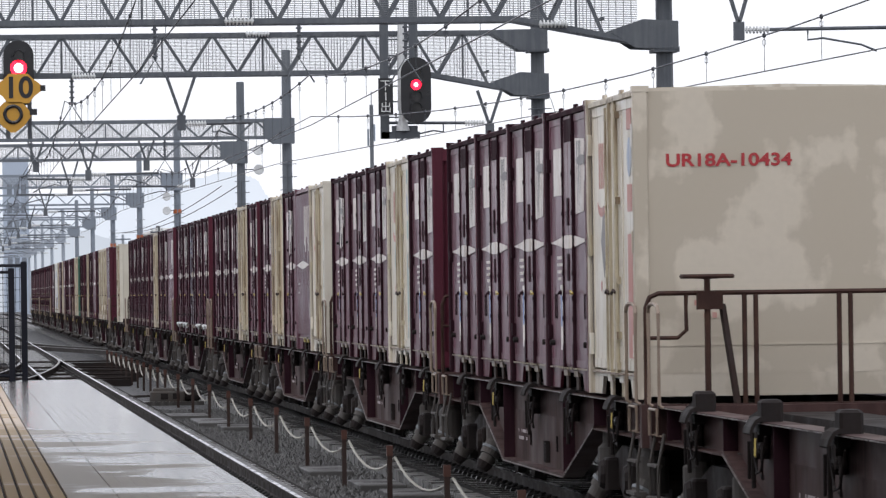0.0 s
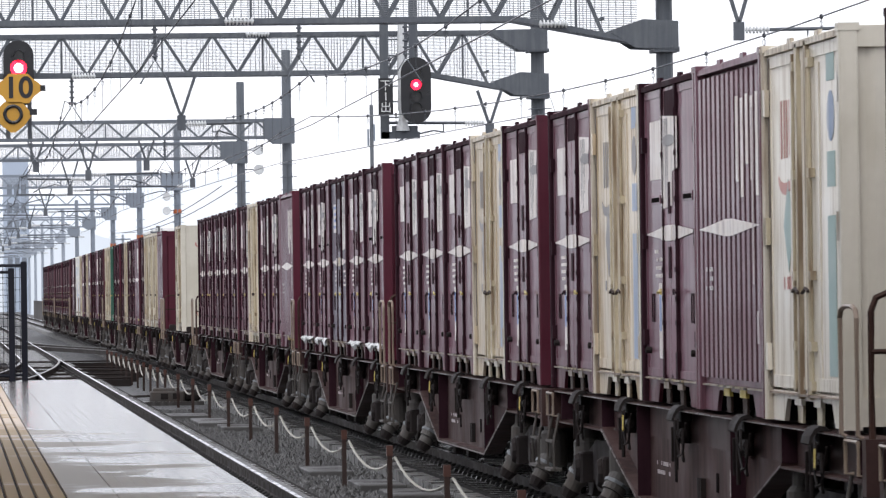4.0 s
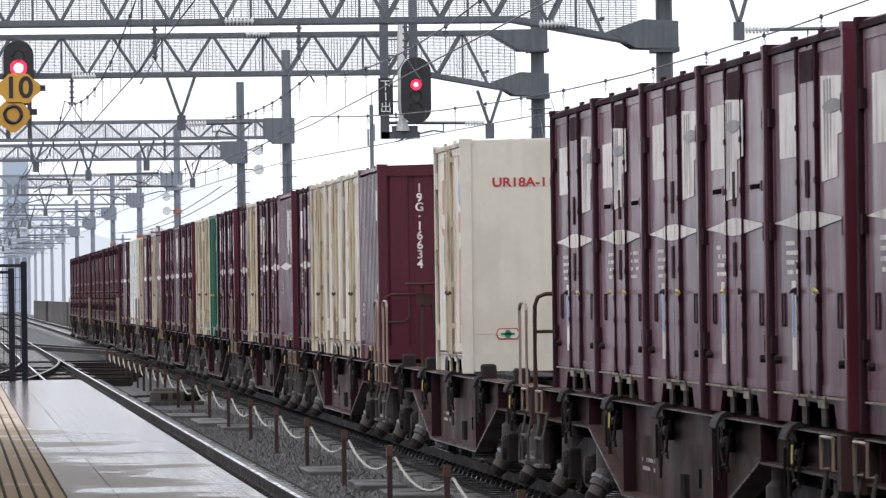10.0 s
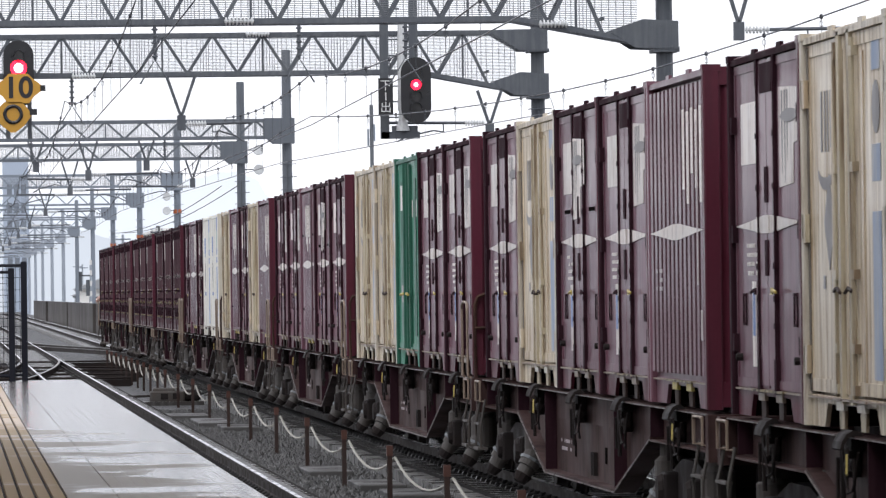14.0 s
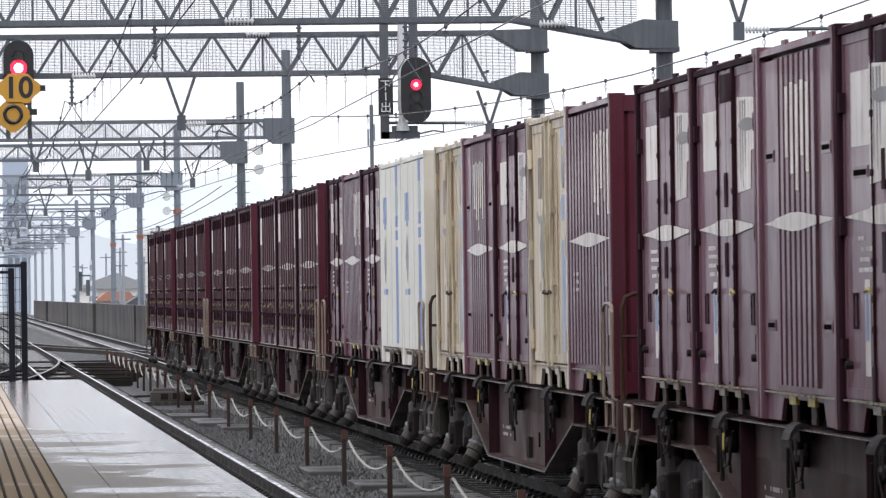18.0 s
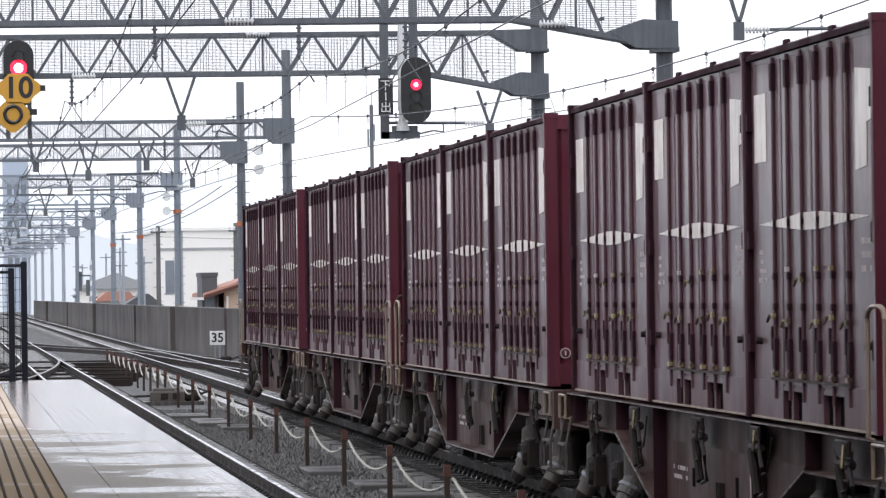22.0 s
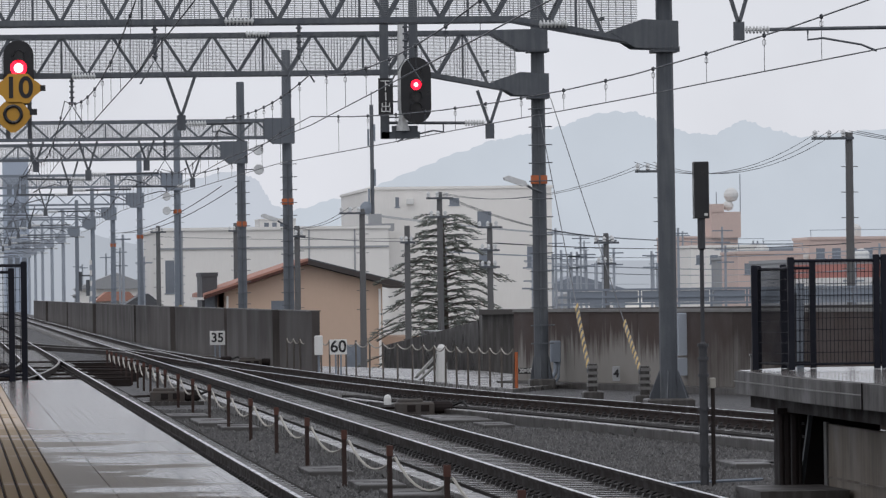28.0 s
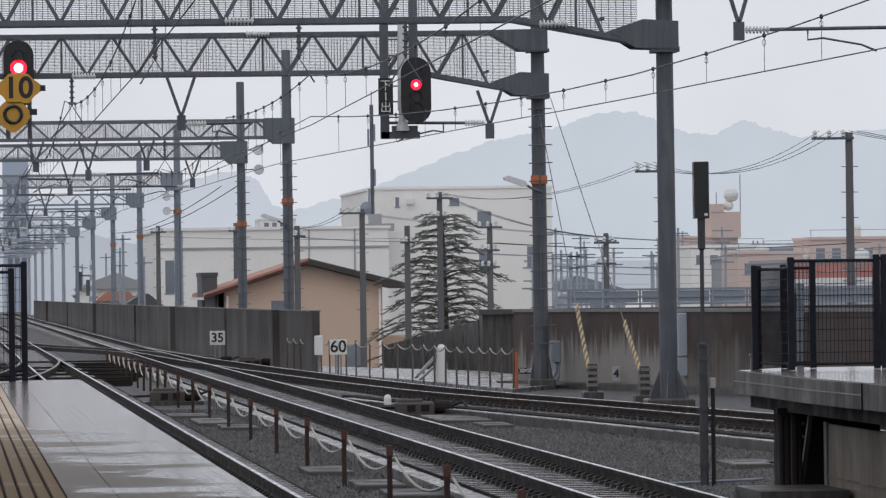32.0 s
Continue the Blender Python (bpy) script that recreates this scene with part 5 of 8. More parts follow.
def long_container(seed):
    """Twenty-foot maroon container: one wide set of doors with six lock rods on its side."""
    rng = random.Random(seed)
    half = 3.03
    ob = thing("long_freight_container", "long faded maroon freight container with six lock rods on its side", "freight container", group="long containers on the train")
    box_core(ob, half, "maroon", "maroon", "post", 7)
    x = -HX
    for k in range(4):
        a = -half + 0.16 + k * (2 * half - 0.32) / 4
        b = a + (2 * half - 0.32) / 4 - 0.02
        part("door", Shape().tray(x + 0.040, x + 0.045, x + 0.085, a, b, 0.2, HGT - 0.09, 0.03), "dull_mauve", ob)
    for k, y in enumerate((-1.72, -1.02, -0.36, 0.36, 1.02, 1.72)):
        rod = Shape().rod((x + 0.033, y, 0.14), (x + 0.033, y, HGT - 0.1), 0.013, 8)
        for z in (0.75, 0.95, 1.3):
            rod.box(x + 0.02, y - 0.04, z - 0.022, x + 0.045, y + 0.04, z + 0.022)
        rod.box(x + 0.02, y - 0.06, 0.34, x + 0.045, y + 0.06, 0.54).box(x + 0.02, y + 0.09, 0.46, x + 0.045, y + 0.15, 0.62)
        rod.box(x + 0.016, y - 0.055, HGT - 0.32, x + 0.045, y + 0.055, HGT - 0.14)
        r = part("lock_rod", rod, "dull_mauve", ob)
        r.data.materials.append(MAT["post"])
        for f in r.data.polygons:
            f.material_index = 0 if f.index < 10 else 1
        zh = 0.64 + 0.24 * (k in (2, 3)) * (k % 2) + 0.03 * (k % 2)
        part("door_handle", Shape().box(x + 0.008, y - 0.04, zh, x + 0.03, y + 0.06, zh + 0.035).rod((x + 0.006, y + 0.1, zh + 0.02), (x + 0.006, y + 0.22, zh - 0.02), 0.01, 5), "grime_yellow", r, "worn yellow door handle")
        if k in (1, 2, 4):
            part("latch", Shape().box(x + 0.01, y - 0.04, 0.98, x + 0.03, y + 0.06, 1.01), "grime_yellow" if k < 4 else "sticker_dim", r)
        part("cam", Shape().box(x + 0.008, y - 0.06, 0.292, x + 0.04, y + 0.06, 0.322), "grime_yellow", r, "worn yellow rod cam")
    part("hinge_bar", Shape().box(x + 0.014, -1.85, 0.265, x + 0.026, 1.85, 0.283), "rust", ob)
    for y in (-2.55, 2.5):
        part("door_stop", Shape().lathe([(0.012, 0.0), (0.024, 0.004), (0.024, 0.045)], (x, y, 0.52), "x", 8), "under", ob)
    part("end_mark", Shape().lathe([(0.05, 0), (0.05, 0.003)], (-HX + 0.17, -half + 0.022, 0.3), "y", 14), "sticker_dim", ob)
    part("end_mark", Shape().lathe([(0.039, 0), (0.039, 0.003)], (-HX + 0.17, -half + 0.018, 0.3), "y", 14), "maroon", ob)
    part("end_mark", Shape().box(-HX + 0.163, -half + 0.013, 0.278, -HX + 0.177, -half + 0.017, 0.322), "sticker_dim", ob)
    for sy in (-1, 1):
        for z in (0.5, 1.2, 2.0):
            part("hinge", Shape().box(x + 0.004, sy * (half - 0.14) - 0.06, z - 0.06, x + 0.045, sy * (half - 0.14) + 0.06, z + 0.06), "post", ob)
    sill = Shape().box(x + 0.038, -half + 0.1, 0.24, x + 0.08, half - 0.1, 0.26)
    for a, b in ((-half + 0.1, -1.42), (-1.0, -0.92), (-0.5, 0.5), (0.92, 1.0), (1.42, half - 0.1)):
        sill.box(x + 0.038, a, 0.0, x + 0.08, b, 0.24)
    part("side_sill", sill, "dull_mauve", ob)
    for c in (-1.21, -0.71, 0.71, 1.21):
        # Shallow black sheet in place of a deep shaded pocket.
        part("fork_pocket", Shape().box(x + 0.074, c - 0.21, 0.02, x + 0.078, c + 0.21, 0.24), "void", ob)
    part("worn_edge", Shape().box(x + 0.02, -half + 0.1, 0.0, x + 0.037, half - 0.1, 0.014), "tan", ob, "worn pale lower edge")
    part("paper_panel", Shape().box(x + 0.0415, 2.15, 1.72, x + 0.0435, 2.75, 2.18), "sticker", ob, "faded white paper panel")
    part("emblem", logo_patch(x + 0.0405, -2.35, 1.58, 2.2, 0.7), "sticker", ob, "worn white emblem")
    part("emblem_band", diamond(2.5, 1.3, x + 0.0385, 0, 0.056, 0.16, [(yr, 0.016, x + 0.02) for yr in (-1.72, -1.02, -0.36, 0.36, 1.02, 1.72)]), "sticker", ob, "pale lozenge marking")
    part("small_plate", scribble(rng, 2.2, 2.6, 0.9, 1.15, x + 0.042, 4), "sticker_dim", ob, kind="stuff")
    part("small_plate", scribble(rng, -2.6, -2.2, 0.95, 1.2, x + 0.042, 3), "sticker_dim", ob, kind="stuff")
    return ob


# ---- the goods train: flat wagons ----
def bogie(parent, y, mirror):
    s = Shape()
    for sx in (-0.98, 0.98):
        s.prism([(y - 1.35, 0.52), (y - 1.2, 0.36), (y - 0.7, 0.3), (y - 0.4, 0.22), (y + 0.4, 0.22), (y + 0.7, 0.3), (y + 1.2, 0.36), (y + 1.35, 0.52), (y + 0.5, 0.66), (y - 0.5, 0.66)], "x", sx - 0.07, sx + 0.07)
    s.box(-0.95, y - 0.22, 0.4, 0.95, y + 0.22, 0.78)
    bg = part("bogie", s, "under", parent, "grimy black bogie")
    for d in (-0.95, 0.95):
        ax = Shape()
        for sx in (-0.56, 0.56):
            ax.lathe([(0.18, -0.06), (0.36, -0.065), (0.39, -0.06), (0.405, 0.03), (0.43, 0.045), (0.43, 0.065), (0.2, 0.06)], (sx, y + d, 0.405), "x", 22)
        ax.rod((-1.0, y + d, 0.405), (1.0, y + d, 0.405), 0.075, 10)
        part("wheelset", ax, "rail_side", bg)
        box = Shape().soft_box(-1.16, y + d - 0.15, 0.28, -1.0, y + d + 0.15, 0.55, 0.02).lathe([(0.11, -1.2), (0.13, -1.17), (0.13, -1.15)], (0, y + d, 0.41), "x", 10)
        part("axle_box", box, "under", bg)
    return bg


def flat_wagon(front_rail=True, rear_grab=True, folded=False, empty=0):
    w = thing("container_wagon", "dark grimy bogie flat wagon with fish-bellied side sills", "railway wagon", group="wagons of the train")
    x = -1.2
    L = 9.85
    for sx in (-1, 1):
        prof = [(1.09, 0.79), (1.09, 1.035), (1.2, 1.045), (1.2, 1.06), (1.0, 1.06), (1.0, 1.045), (1.06, 1.03), (1.06, 0.79)]
        part("side_sill", Shape().prism([(sx * a, b) for a, b in prof], "y", -L, L), "frame", w)
        for ya, yb in ((-L, -5.73), (5.73, L)):
            part("sill_flange", Shape().box(min(sx * 1.2, sx), ya, 0.775, max(sx * 1.2, sx), yb, 0.79), "frame", w)
    belly, flange = Shape(), Shape()
    for sx in (-1, 1):
        a, b = sorted((sx * 1.09, sx * 1.07))
        belly.prism([(-5.7, 0.8), (-3.0, 0.30), (3.0, 0.30), (5.7, 0.8)], "x", a, b)
        a, b = sorted((sx * 1.2, sx * 1.02))
        flange.prism([(-5.72, 0.815), (-5.72, 0.79), (-3.02, 0.29), (3.02, 0.29), (5.72, 0.79), (5.72, 0.815), (2.98, 0.32), (-2.98, 0.32)], "x", a, b)
        for y in (-9.2, -5.72, -3.0, 3.0, 5.72, 9.2):
            a, b = -1.195, -1.07
            if sx < 0:
                part("stiffener", Shape().box(a, y - 0.012, 0.3 if abs(y) < 4 else 0.81, b, y + 0.012, 1.04), "post", w, "dark maroon stiffening plate")
    part("belly_plate", belly, "frame", w)
    part("belly_flange", flange, "frame", w)
    lip = Shape()
    for (ya, za), (yb, zb) in (((-5.72, 0.79), (-3.02, 0.292)), ((-3.02, 0.292), (3.02, 0.292)), ((3.02, 0.292), (5.72, 0.79))):
        lip.beam((-1.203, ya, za), (-1.203, yb, zb), 0.008, 0.012)
    part("worn_flange_edge", lip, "pale_edge", w, "pale worn edge of the belly flange")
    # Thin pale strip paints the highlight along the top flange.
    part("worn_sill_edge", Shape().box(-1.206, -L + 0.1, 1.046, -1.2005, L - 0.1, 1.054), "pale_edge", w, "pale strip painting the highlight on the top flange edge")
    # Deck is coloured near-black for the shade of the open frame.
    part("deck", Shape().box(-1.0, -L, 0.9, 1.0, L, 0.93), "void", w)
    for k in range(5):
        y = -7.48 + 3.74 * k
        if empty and not (empty == 2 and k == 2):
            block = Shape().soft_box(-1.19, y - 0.12, 1.06, -1.04, y + 0.12, 1.21, 0.02)
            block.prism([(y + 0.1, 1.06), (y + 0.1, 1.15), (y + 0.8, 1.08), (y + 0.8, 1.06)], "x", -1.16, -1.06)
            part("locking_block", block, "under", w)
    part("centre_sill", Shape().box(-0.3, -L, 0.62, 0.3, L, 1.0), "under", w)
    for y in (-7.1, 7.1):
        bogie(w, y, 1)
    for k in range(5):
        for d in (0.0,):
            y = -7.48 + 3.74 * k + d
            if folded:
                y += 0.5 * (k % 2)
                clamp = Shape().soft_box(-1.22, y - 0.3, 0.93, -1.19, y + 0.25, 1.03, 0.01)
                clamp.lathe([(0.02, -0.3), (0.036, -0.26), (0.036, 0.2), (0.02, 0.26)], (-1.19, y, 0.88), "y", 8)
                clamp.rod((-1.21, y + 0.1, 0.86), (-1.2, y - 0.1, 0.56), 0.03, 6)
                clamp.tube([(-1.22, y - 0.4, 0.86), (-1.23, y - 0.6, 0.76), (-1.2, y - 0.5, 0.58), (-1.2, y - 0.2, 0.55)], 0.016, 5)
                part("container_clamp", clamp, "under", w)
                lever = part("clamp_lever", Shape().beam((-1.232, y - 0.25, 1.0), (-1.25, y - 0.3, 0.86), 0.012, 0.04), "grime_yellow" if k != 2 else "under", w, "worn yellow lever")
                continue
            clamp = Shape()
            clamp.prism([(-1.15, 1.062), (-1.18, 1.092), (-1.21, 1.098), (-1.25, 1.078), (-1.28, 1.03), (-1.292, 0.985), (-1.278, 0.975), (-1.262, 1.018), (-1.238, 1.052), (-1.21, 1.068), (-1.185, 1.062)], "y", y - 0.25, y + 0.12)
            clamp.rod((-1.19, y + 0.1, 1.06), (-1.2, y + 0.12, 0.74), 0.01, 6)
            clamp.box(-1.2, y - 0.1, 0.97, -1.12, y + 0.14, 1.064)
            clamp.soft_box(-1.19, y + 0.2, 0.8, -1.1, y + 0.42, 1.03, 0.015)
            clamp.rod((-1.2, y + 0.3, 0.98), (-1.19, y + 0.34, 0.6), 0.016, 6).rod((-1.21, y + 0.42, 0.92), (-1.2, y + 0.5, 0.66), 0.012, 6)
            clamp.lathe([(0.02, -0.16), (0.038, -0.14), (0.038, 0.14), (0.02, 0.16)], (-1.18, y + 0.02, 0.88), "y", 8)
            clamp.tube([(-1.2, y - 0.18, 0.92), (-1.215, y - 0.3, 0.8), (-1.2, y - 0.22, 0.68), (-1.19, y - 0.05, 0.7)], 0.013, 5)
            part("container_clamp", clamp, "under", w)
            lever = part("clamp_lever", Shape().beam((-1.245, y - 0.26, 0.99), (-1.25, y - 0.3, 0.84), 0.012, 0.06), "under", w)
            if k in (0, 3):
                part("lever_tip", Shape().beam((-1.256, y - 0.29, 0.95), (-1.263, y - 0.32, 0.83), 0.012, 0.05), "yellow", lever, "yellow lever tip")
    for k in range(5):
        y = -7.5 + 3.75 * k
        pts = [(-1.215 - 0.02 * (i == 4), y - 0.5 + 0.09 * i, 0.97 - 0.26 * math.sin(math.pi * i / 8)) for i in range(9)]
        part("chain", Shape().tube(pts, 0.008, 5), "under", w)
    for y in (-1.4, 1.2):
        # Hole drawn as a black plate, its shade in the colour.
        part("belly_slot", Shape().box(-1.096, y - 0.07, 0.48, -1.091, y + 0.07, 0.62), "void", w)
    part("data_plate", Shape().box(-1.096, -2.6, 0.42, -1.091, -2.15, 0.66), "sticker_dim", w)
    part("data_mark", scribble(random.Random(5), 1.6, 2.5, 0.5, 0.64, -1.0945, 2), "sticker_dim", w)
    rack = Shape()
    for d in (-0.1, 0.0, 0.1):
        rack.box(-1.13, -0.55 + d - 0.02, 0.36, -1.09, -0.55 + d + 0.02, 0.56)
    part("card_rack", rack, "under", w)
    for y, s in ((-8.6, 1), (-5.6, -1), (5.6, 1), (8.6, -1)):
        damper = Shape().lathe([(0.05, 0.30), (0.13, 0.32), (0.13, 0.62), (0.09, 0.66), (0.09, 0.8)], (-1.02, y, 0.0), "z", 16)
        damper.rod((-0.98, y, 0.52), (-1.13, y - s * 0.05, 0.27), 0.1, 16).rod((-1.13, y - s * 0.05, 0.27), (-1.17, y - s * 0.06, 0.2), 0.08, 16)
        cyl = part("brake_cylinder", damper, "pipe", w, "dusty grey brake cylinder")
        part("cylinder_cap", Shape().rod((-1.17, y - s * 0.06, 0.2), (-1.215, y - s * 0.07, 0.13), 0.09, 10, 0.06), "under", cyl)
        part("cylinder_band", Shape().rod((-1.085, y - s * 0.03, 0.345), (-1.1, y - s * 0.035, 0.32), 0.114, 10), "plate_grey", cyl)
    for sy in (-1, 1):
        y = sy * (L - 0.08)
        part("end_beam", Shape().box(-1.25, min(y, y + sy * 0.16), 0.72, 1.25, max(y, y + sy * 0.16), 1.06), "frame", w)
        st = Shape().tube([(-1.22, y, 0.86), (-1.27, y, 0.6), (-1.27, y, 0.36), (-1.27, y - sy * 0.6, 0.36), (-1.27, y - sy * 0.6, 0.6), (-1.22, y - sy * 0.6, 0.86)], 0.014, 6)
        st.box(-1.3, min(y, y - sy * 0.6), 0.345, -1.2, max(y, y - sy * 0.6), 0.37)
        st.box(-1.29, min(y, y - sy * 0.6), 0.6, -1.24, max(y, y - sy * 0.6), 0.62)
        part("step", st, "pipe", w, "dusty grey footstep")
        lo = [(-1.22, y - sy * 0.02, 0.84), (-1.27, y - sy * 0.02, 0.84), (-1.27, y - sy * 0.02, 1.04), (-1.27, y - sy * 0.55, 1.04), (-1.27, y - sy * 0.55, 0.84), (-1.22, y - sy * 0.55, 0.84)]
        part("step_loop", Shape().tube(lo, 0.013, 6), "tan", w)
        grab = [(-1.24, y - sy * 0.72, 1.06), (-1.27, y - sy * 0.72, 1.08), (-1.27, y - sy * 0.72, 1.78), (-1.27, y - sy * 0.66, 1.83), (-1.27, y - sy * 0.5, 1.85), (-1.27, y - sy * 0.2, 1.85), (-1.27, y - sy * 0.06, 1.83), (-1.27, y - sy * 0.02, 1.78), (-1.27, y - sy * 0.02, 1.08), (-1.24, y - sy * 0.02, 1.06)]
        if (sy < 0 and front_rail) or (sy > 0 and rear_grab):
            part("grab_rail", Shape().tube(grab, 0.016, 6), "tan", w, "tan painted grab rail")
        part("coupler", Shape().box(-0.12, min(y, y + sy * 0.5), 0.76, 0.12, max(y, y + sy * 0.5), 1.0).soft_box(-0.2, min(y + sy * 0.3, y + sy * 0.5), 0.72, 0.16, max(y + sy * 0.3, y + sy * 0.5), 1.02, 0.04), "under", w)
    if not front_rail:
        return w
    # railing and hand brake at the front end
    y = -L - 0.02
    rl = Shape()
    rl.tube([(-1.2, y, 1.05), (-1.2, y, 1.82), (-1.17, y, 1.9), (-1.1, y, 1.93), (1.1, y, 1.93), (1.17, y, 1.9), (1.2, y, 1.82), (1.2, y, 1.05)], 0.022, 6)
    railing = part("end_railing", rl, "brown", w)
    for xx in (-0.42, -0.33, 0.33, 0.42):
        part("railing_post", Shape().rod((xx, y, 1.05), (xx, y, 1.93), 0.02, 6), "brown", railing)
    part("railing_loop", Shape().tube([(-1.2, y, 1.58), (-0.95, y, 1.58), (-0.88, y, 1.64), (-0.88, y, 1.93)], 0.018, 6), "brown", railing)
    hb = Shape().rod((-0.72, y - 0.06, 1.05), (-0.72, y - 0.06, 2.06), 0.025, 8)
    hb.box(-0.8, y - 0.1, 1.8, -0.6, y, 1.94)
    part("brake_post", hb, "brown", w)
    wheel = Shape()
    wheel.tube([(-0.72 + 0.2 * math.cos(t * math.pi / 8), y - 0.06 + 0.2 * math.sin(t * math.pi / 8), 2.06) for t in range(17)], 0.02, 6)
    for t in range(4):
        wheel.rod((-0.72, y - 0.06, 2.05), (-0.72 + 0.2 * math.cos(t * math.pi / 2), y - 0.06 + 0.2 * math.sin(t * math.pi / 2), 2.06), 0.014, 5)
    part("brake_wheel", wheel, "brown", w)
    part("brace", Shape().beam((-0.6, y - 0.03, 1.84), (-0.48, y + 0.02, 1.05), 0.045, 0.04), "rust", w)
    return w


def keyed(ob, x, y, z):
    """Puts a thing of the train at its place at the start, and remembers it for the motion."""
    ob.matrix_basis = pose(x, y, z)
    MOVERS.append((ob, x, y, z))
    return ob


FRONT = 49.6
PITCH = 20.4


def wagon_y(n):
    return FRONT + 9.36 + PITCH * (n - 1)


STORE = {}


def stock(key, make, *a):
    """The first of a kind is built, the others are copies of it."""
    if key not in STORE:
        STORE[key] = make(*a)
        return STORE[key]
    return copy_thing(STORE[key], pose(0, 0, 0))


TRAIN = ["YMMMM", "MwMMm", "wCmWM", "MWMMM", "mMBmM", "CmMWM", "MmMnM", "..U..", "DppWM", "CMmWM", "MMGWW", "MmcMM", "CWMcW", "SSMCM", "LLL", "LLL", "LLL", "LLL"]
KINDS = {
    "M": (maroon_container, 1), "m": (maroon_container, 2, "mauve", True, True), "n": (maroon_container, 9, "mauve", True, True), "B": (maroon_container, 3, "bluish"),
    "C": (ribbed_container, 4), "c": (ribbed_container, 5, True), "D": (ribbed_container, 14, False, True), "W": (cream_container, 6, "blue", "ivory", 3, "cream_tan"), "w": (cream_container, 7, "teal"), "p": (cream_container, 8, "pink"),
    "Y": (cream_container, 6, "pink", "ivory_worn", 0), "U": (cream_container, 10, "pink", "ivory", 0), "S": (smooth_container, 11), "G": (green_container, 12), "L": (long_container, 13)}
LOADED = {}
SHIFT = {2: 0.34, 3: 0.5, 4: -0.2, 5: 0.15, 6: 0.5, 7: -0.75, 10: -0.35, 11: -0.5, 12: -0.15, 14: -0.2}
for n in range(0, 19):
    wy = wagon_y(n)
    flags = (n in (1, 2, 3, 5, 6, 8, 9, 11, 12, 13, 14, 15, 17), n in (0, 4, 8, 14, 16, 18), n > 14, {0: 1, 8: 2}.get(n, 0))
    keyed(stock(("wagon", flags), flat_wagon, *flags), MAIN_X, wy, 0)
    if n == 0:
        continue
    load = TRAIN[n - 1]
    for k, ch in enumerate(load):
        if ch == ".":
            continue
        y = wy + SHIFT.get(n, 0.0) + (-7.48 + 3.74 * k if len(load) == 5 else -6.07 + 6.07 * k)
        kind = KINDS[ch]
        LOADED[(n, k)] = keyed(stock(ch, *kind), MAIN_X, y, FLOOR)


def motions():
    """The whole train rolls towards the station, gathering a little speed."""
    times = [i * 2.0 for i in range(17)]
    for ob, x, y, z in MOVERS:
        walk(ob, [(t, pose(x, y - (13.143 * t + 0.02 * t * t), z)) for t in times])


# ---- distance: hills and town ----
# Rain haze is put into a flat glowing colour; the hills take no light.
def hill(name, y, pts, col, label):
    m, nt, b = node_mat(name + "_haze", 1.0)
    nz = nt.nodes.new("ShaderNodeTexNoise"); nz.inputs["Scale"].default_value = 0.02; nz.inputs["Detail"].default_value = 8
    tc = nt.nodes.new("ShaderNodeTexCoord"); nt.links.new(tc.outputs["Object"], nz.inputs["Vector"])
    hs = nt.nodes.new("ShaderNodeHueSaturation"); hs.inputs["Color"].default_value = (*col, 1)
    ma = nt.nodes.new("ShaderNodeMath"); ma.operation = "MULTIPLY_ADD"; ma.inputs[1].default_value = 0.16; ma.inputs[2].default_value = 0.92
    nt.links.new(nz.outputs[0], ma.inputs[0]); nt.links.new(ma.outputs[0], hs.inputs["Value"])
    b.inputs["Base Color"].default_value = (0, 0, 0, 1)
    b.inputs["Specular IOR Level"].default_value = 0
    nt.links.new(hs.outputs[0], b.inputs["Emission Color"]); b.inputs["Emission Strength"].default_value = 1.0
    MAT[name + "_haze"] = m
    s = Shape()
    rng = random.Random(len(pts))
    fine = []
    for (xa, za), (xb, zb) in zip(pts, pts[1:]):
        for k in range(12):
            t = k / 12
            fine.append((xa + (xb - xa) * t, za + (zb - za) * t + rng.uniform(-1.1, 1.1)))
    fine.append(pts[-1])
    poly = [(fine[0][0], -12)] + fine + [(fine[-1][0], -12)]
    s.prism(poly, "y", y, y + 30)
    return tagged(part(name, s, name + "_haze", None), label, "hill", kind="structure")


# Left end is raised as a backdrop of haze.
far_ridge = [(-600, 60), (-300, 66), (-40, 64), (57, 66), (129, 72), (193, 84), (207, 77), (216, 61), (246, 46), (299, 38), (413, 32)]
hill("far_hill", 4200, far_ridge, (0.56, 0.60, 0.675), "pale blue hill with rain haze put into its glow")
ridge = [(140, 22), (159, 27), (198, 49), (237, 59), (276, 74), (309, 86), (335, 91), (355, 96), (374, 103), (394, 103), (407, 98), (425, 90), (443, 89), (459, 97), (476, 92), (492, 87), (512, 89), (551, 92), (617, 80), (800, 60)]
hill("wooded_hill", 3600, ridge, (0.56, 0.612, 0.685), "wooded hill with grey-blue rain haze put into its glow")
# Left end is raised to fill the haze behind the portals.
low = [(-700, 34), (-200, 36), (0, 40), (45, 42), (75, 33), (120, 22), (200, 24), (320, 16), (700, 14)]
hill("low_hill", 3200, low, (0.43, 0.465, 0.525), "low wooded rise with rain haze put into its glow")


# ---- town behind the viaduct ----
def windows(parent, items, y, glass="glass_far"):
    for x0, x1, z0, z1 in items:
        wd = part("window", Shape().box(x0 - 0.08, y - 0.05, z0 - 0.08, x1 + 0.08, y, z0), "steel_far", parent)
        part("pane", Shape().box(x0, y - 0.02, z0, x1, y + 0.06, z1), glass, wd)


GROUND = -8.2


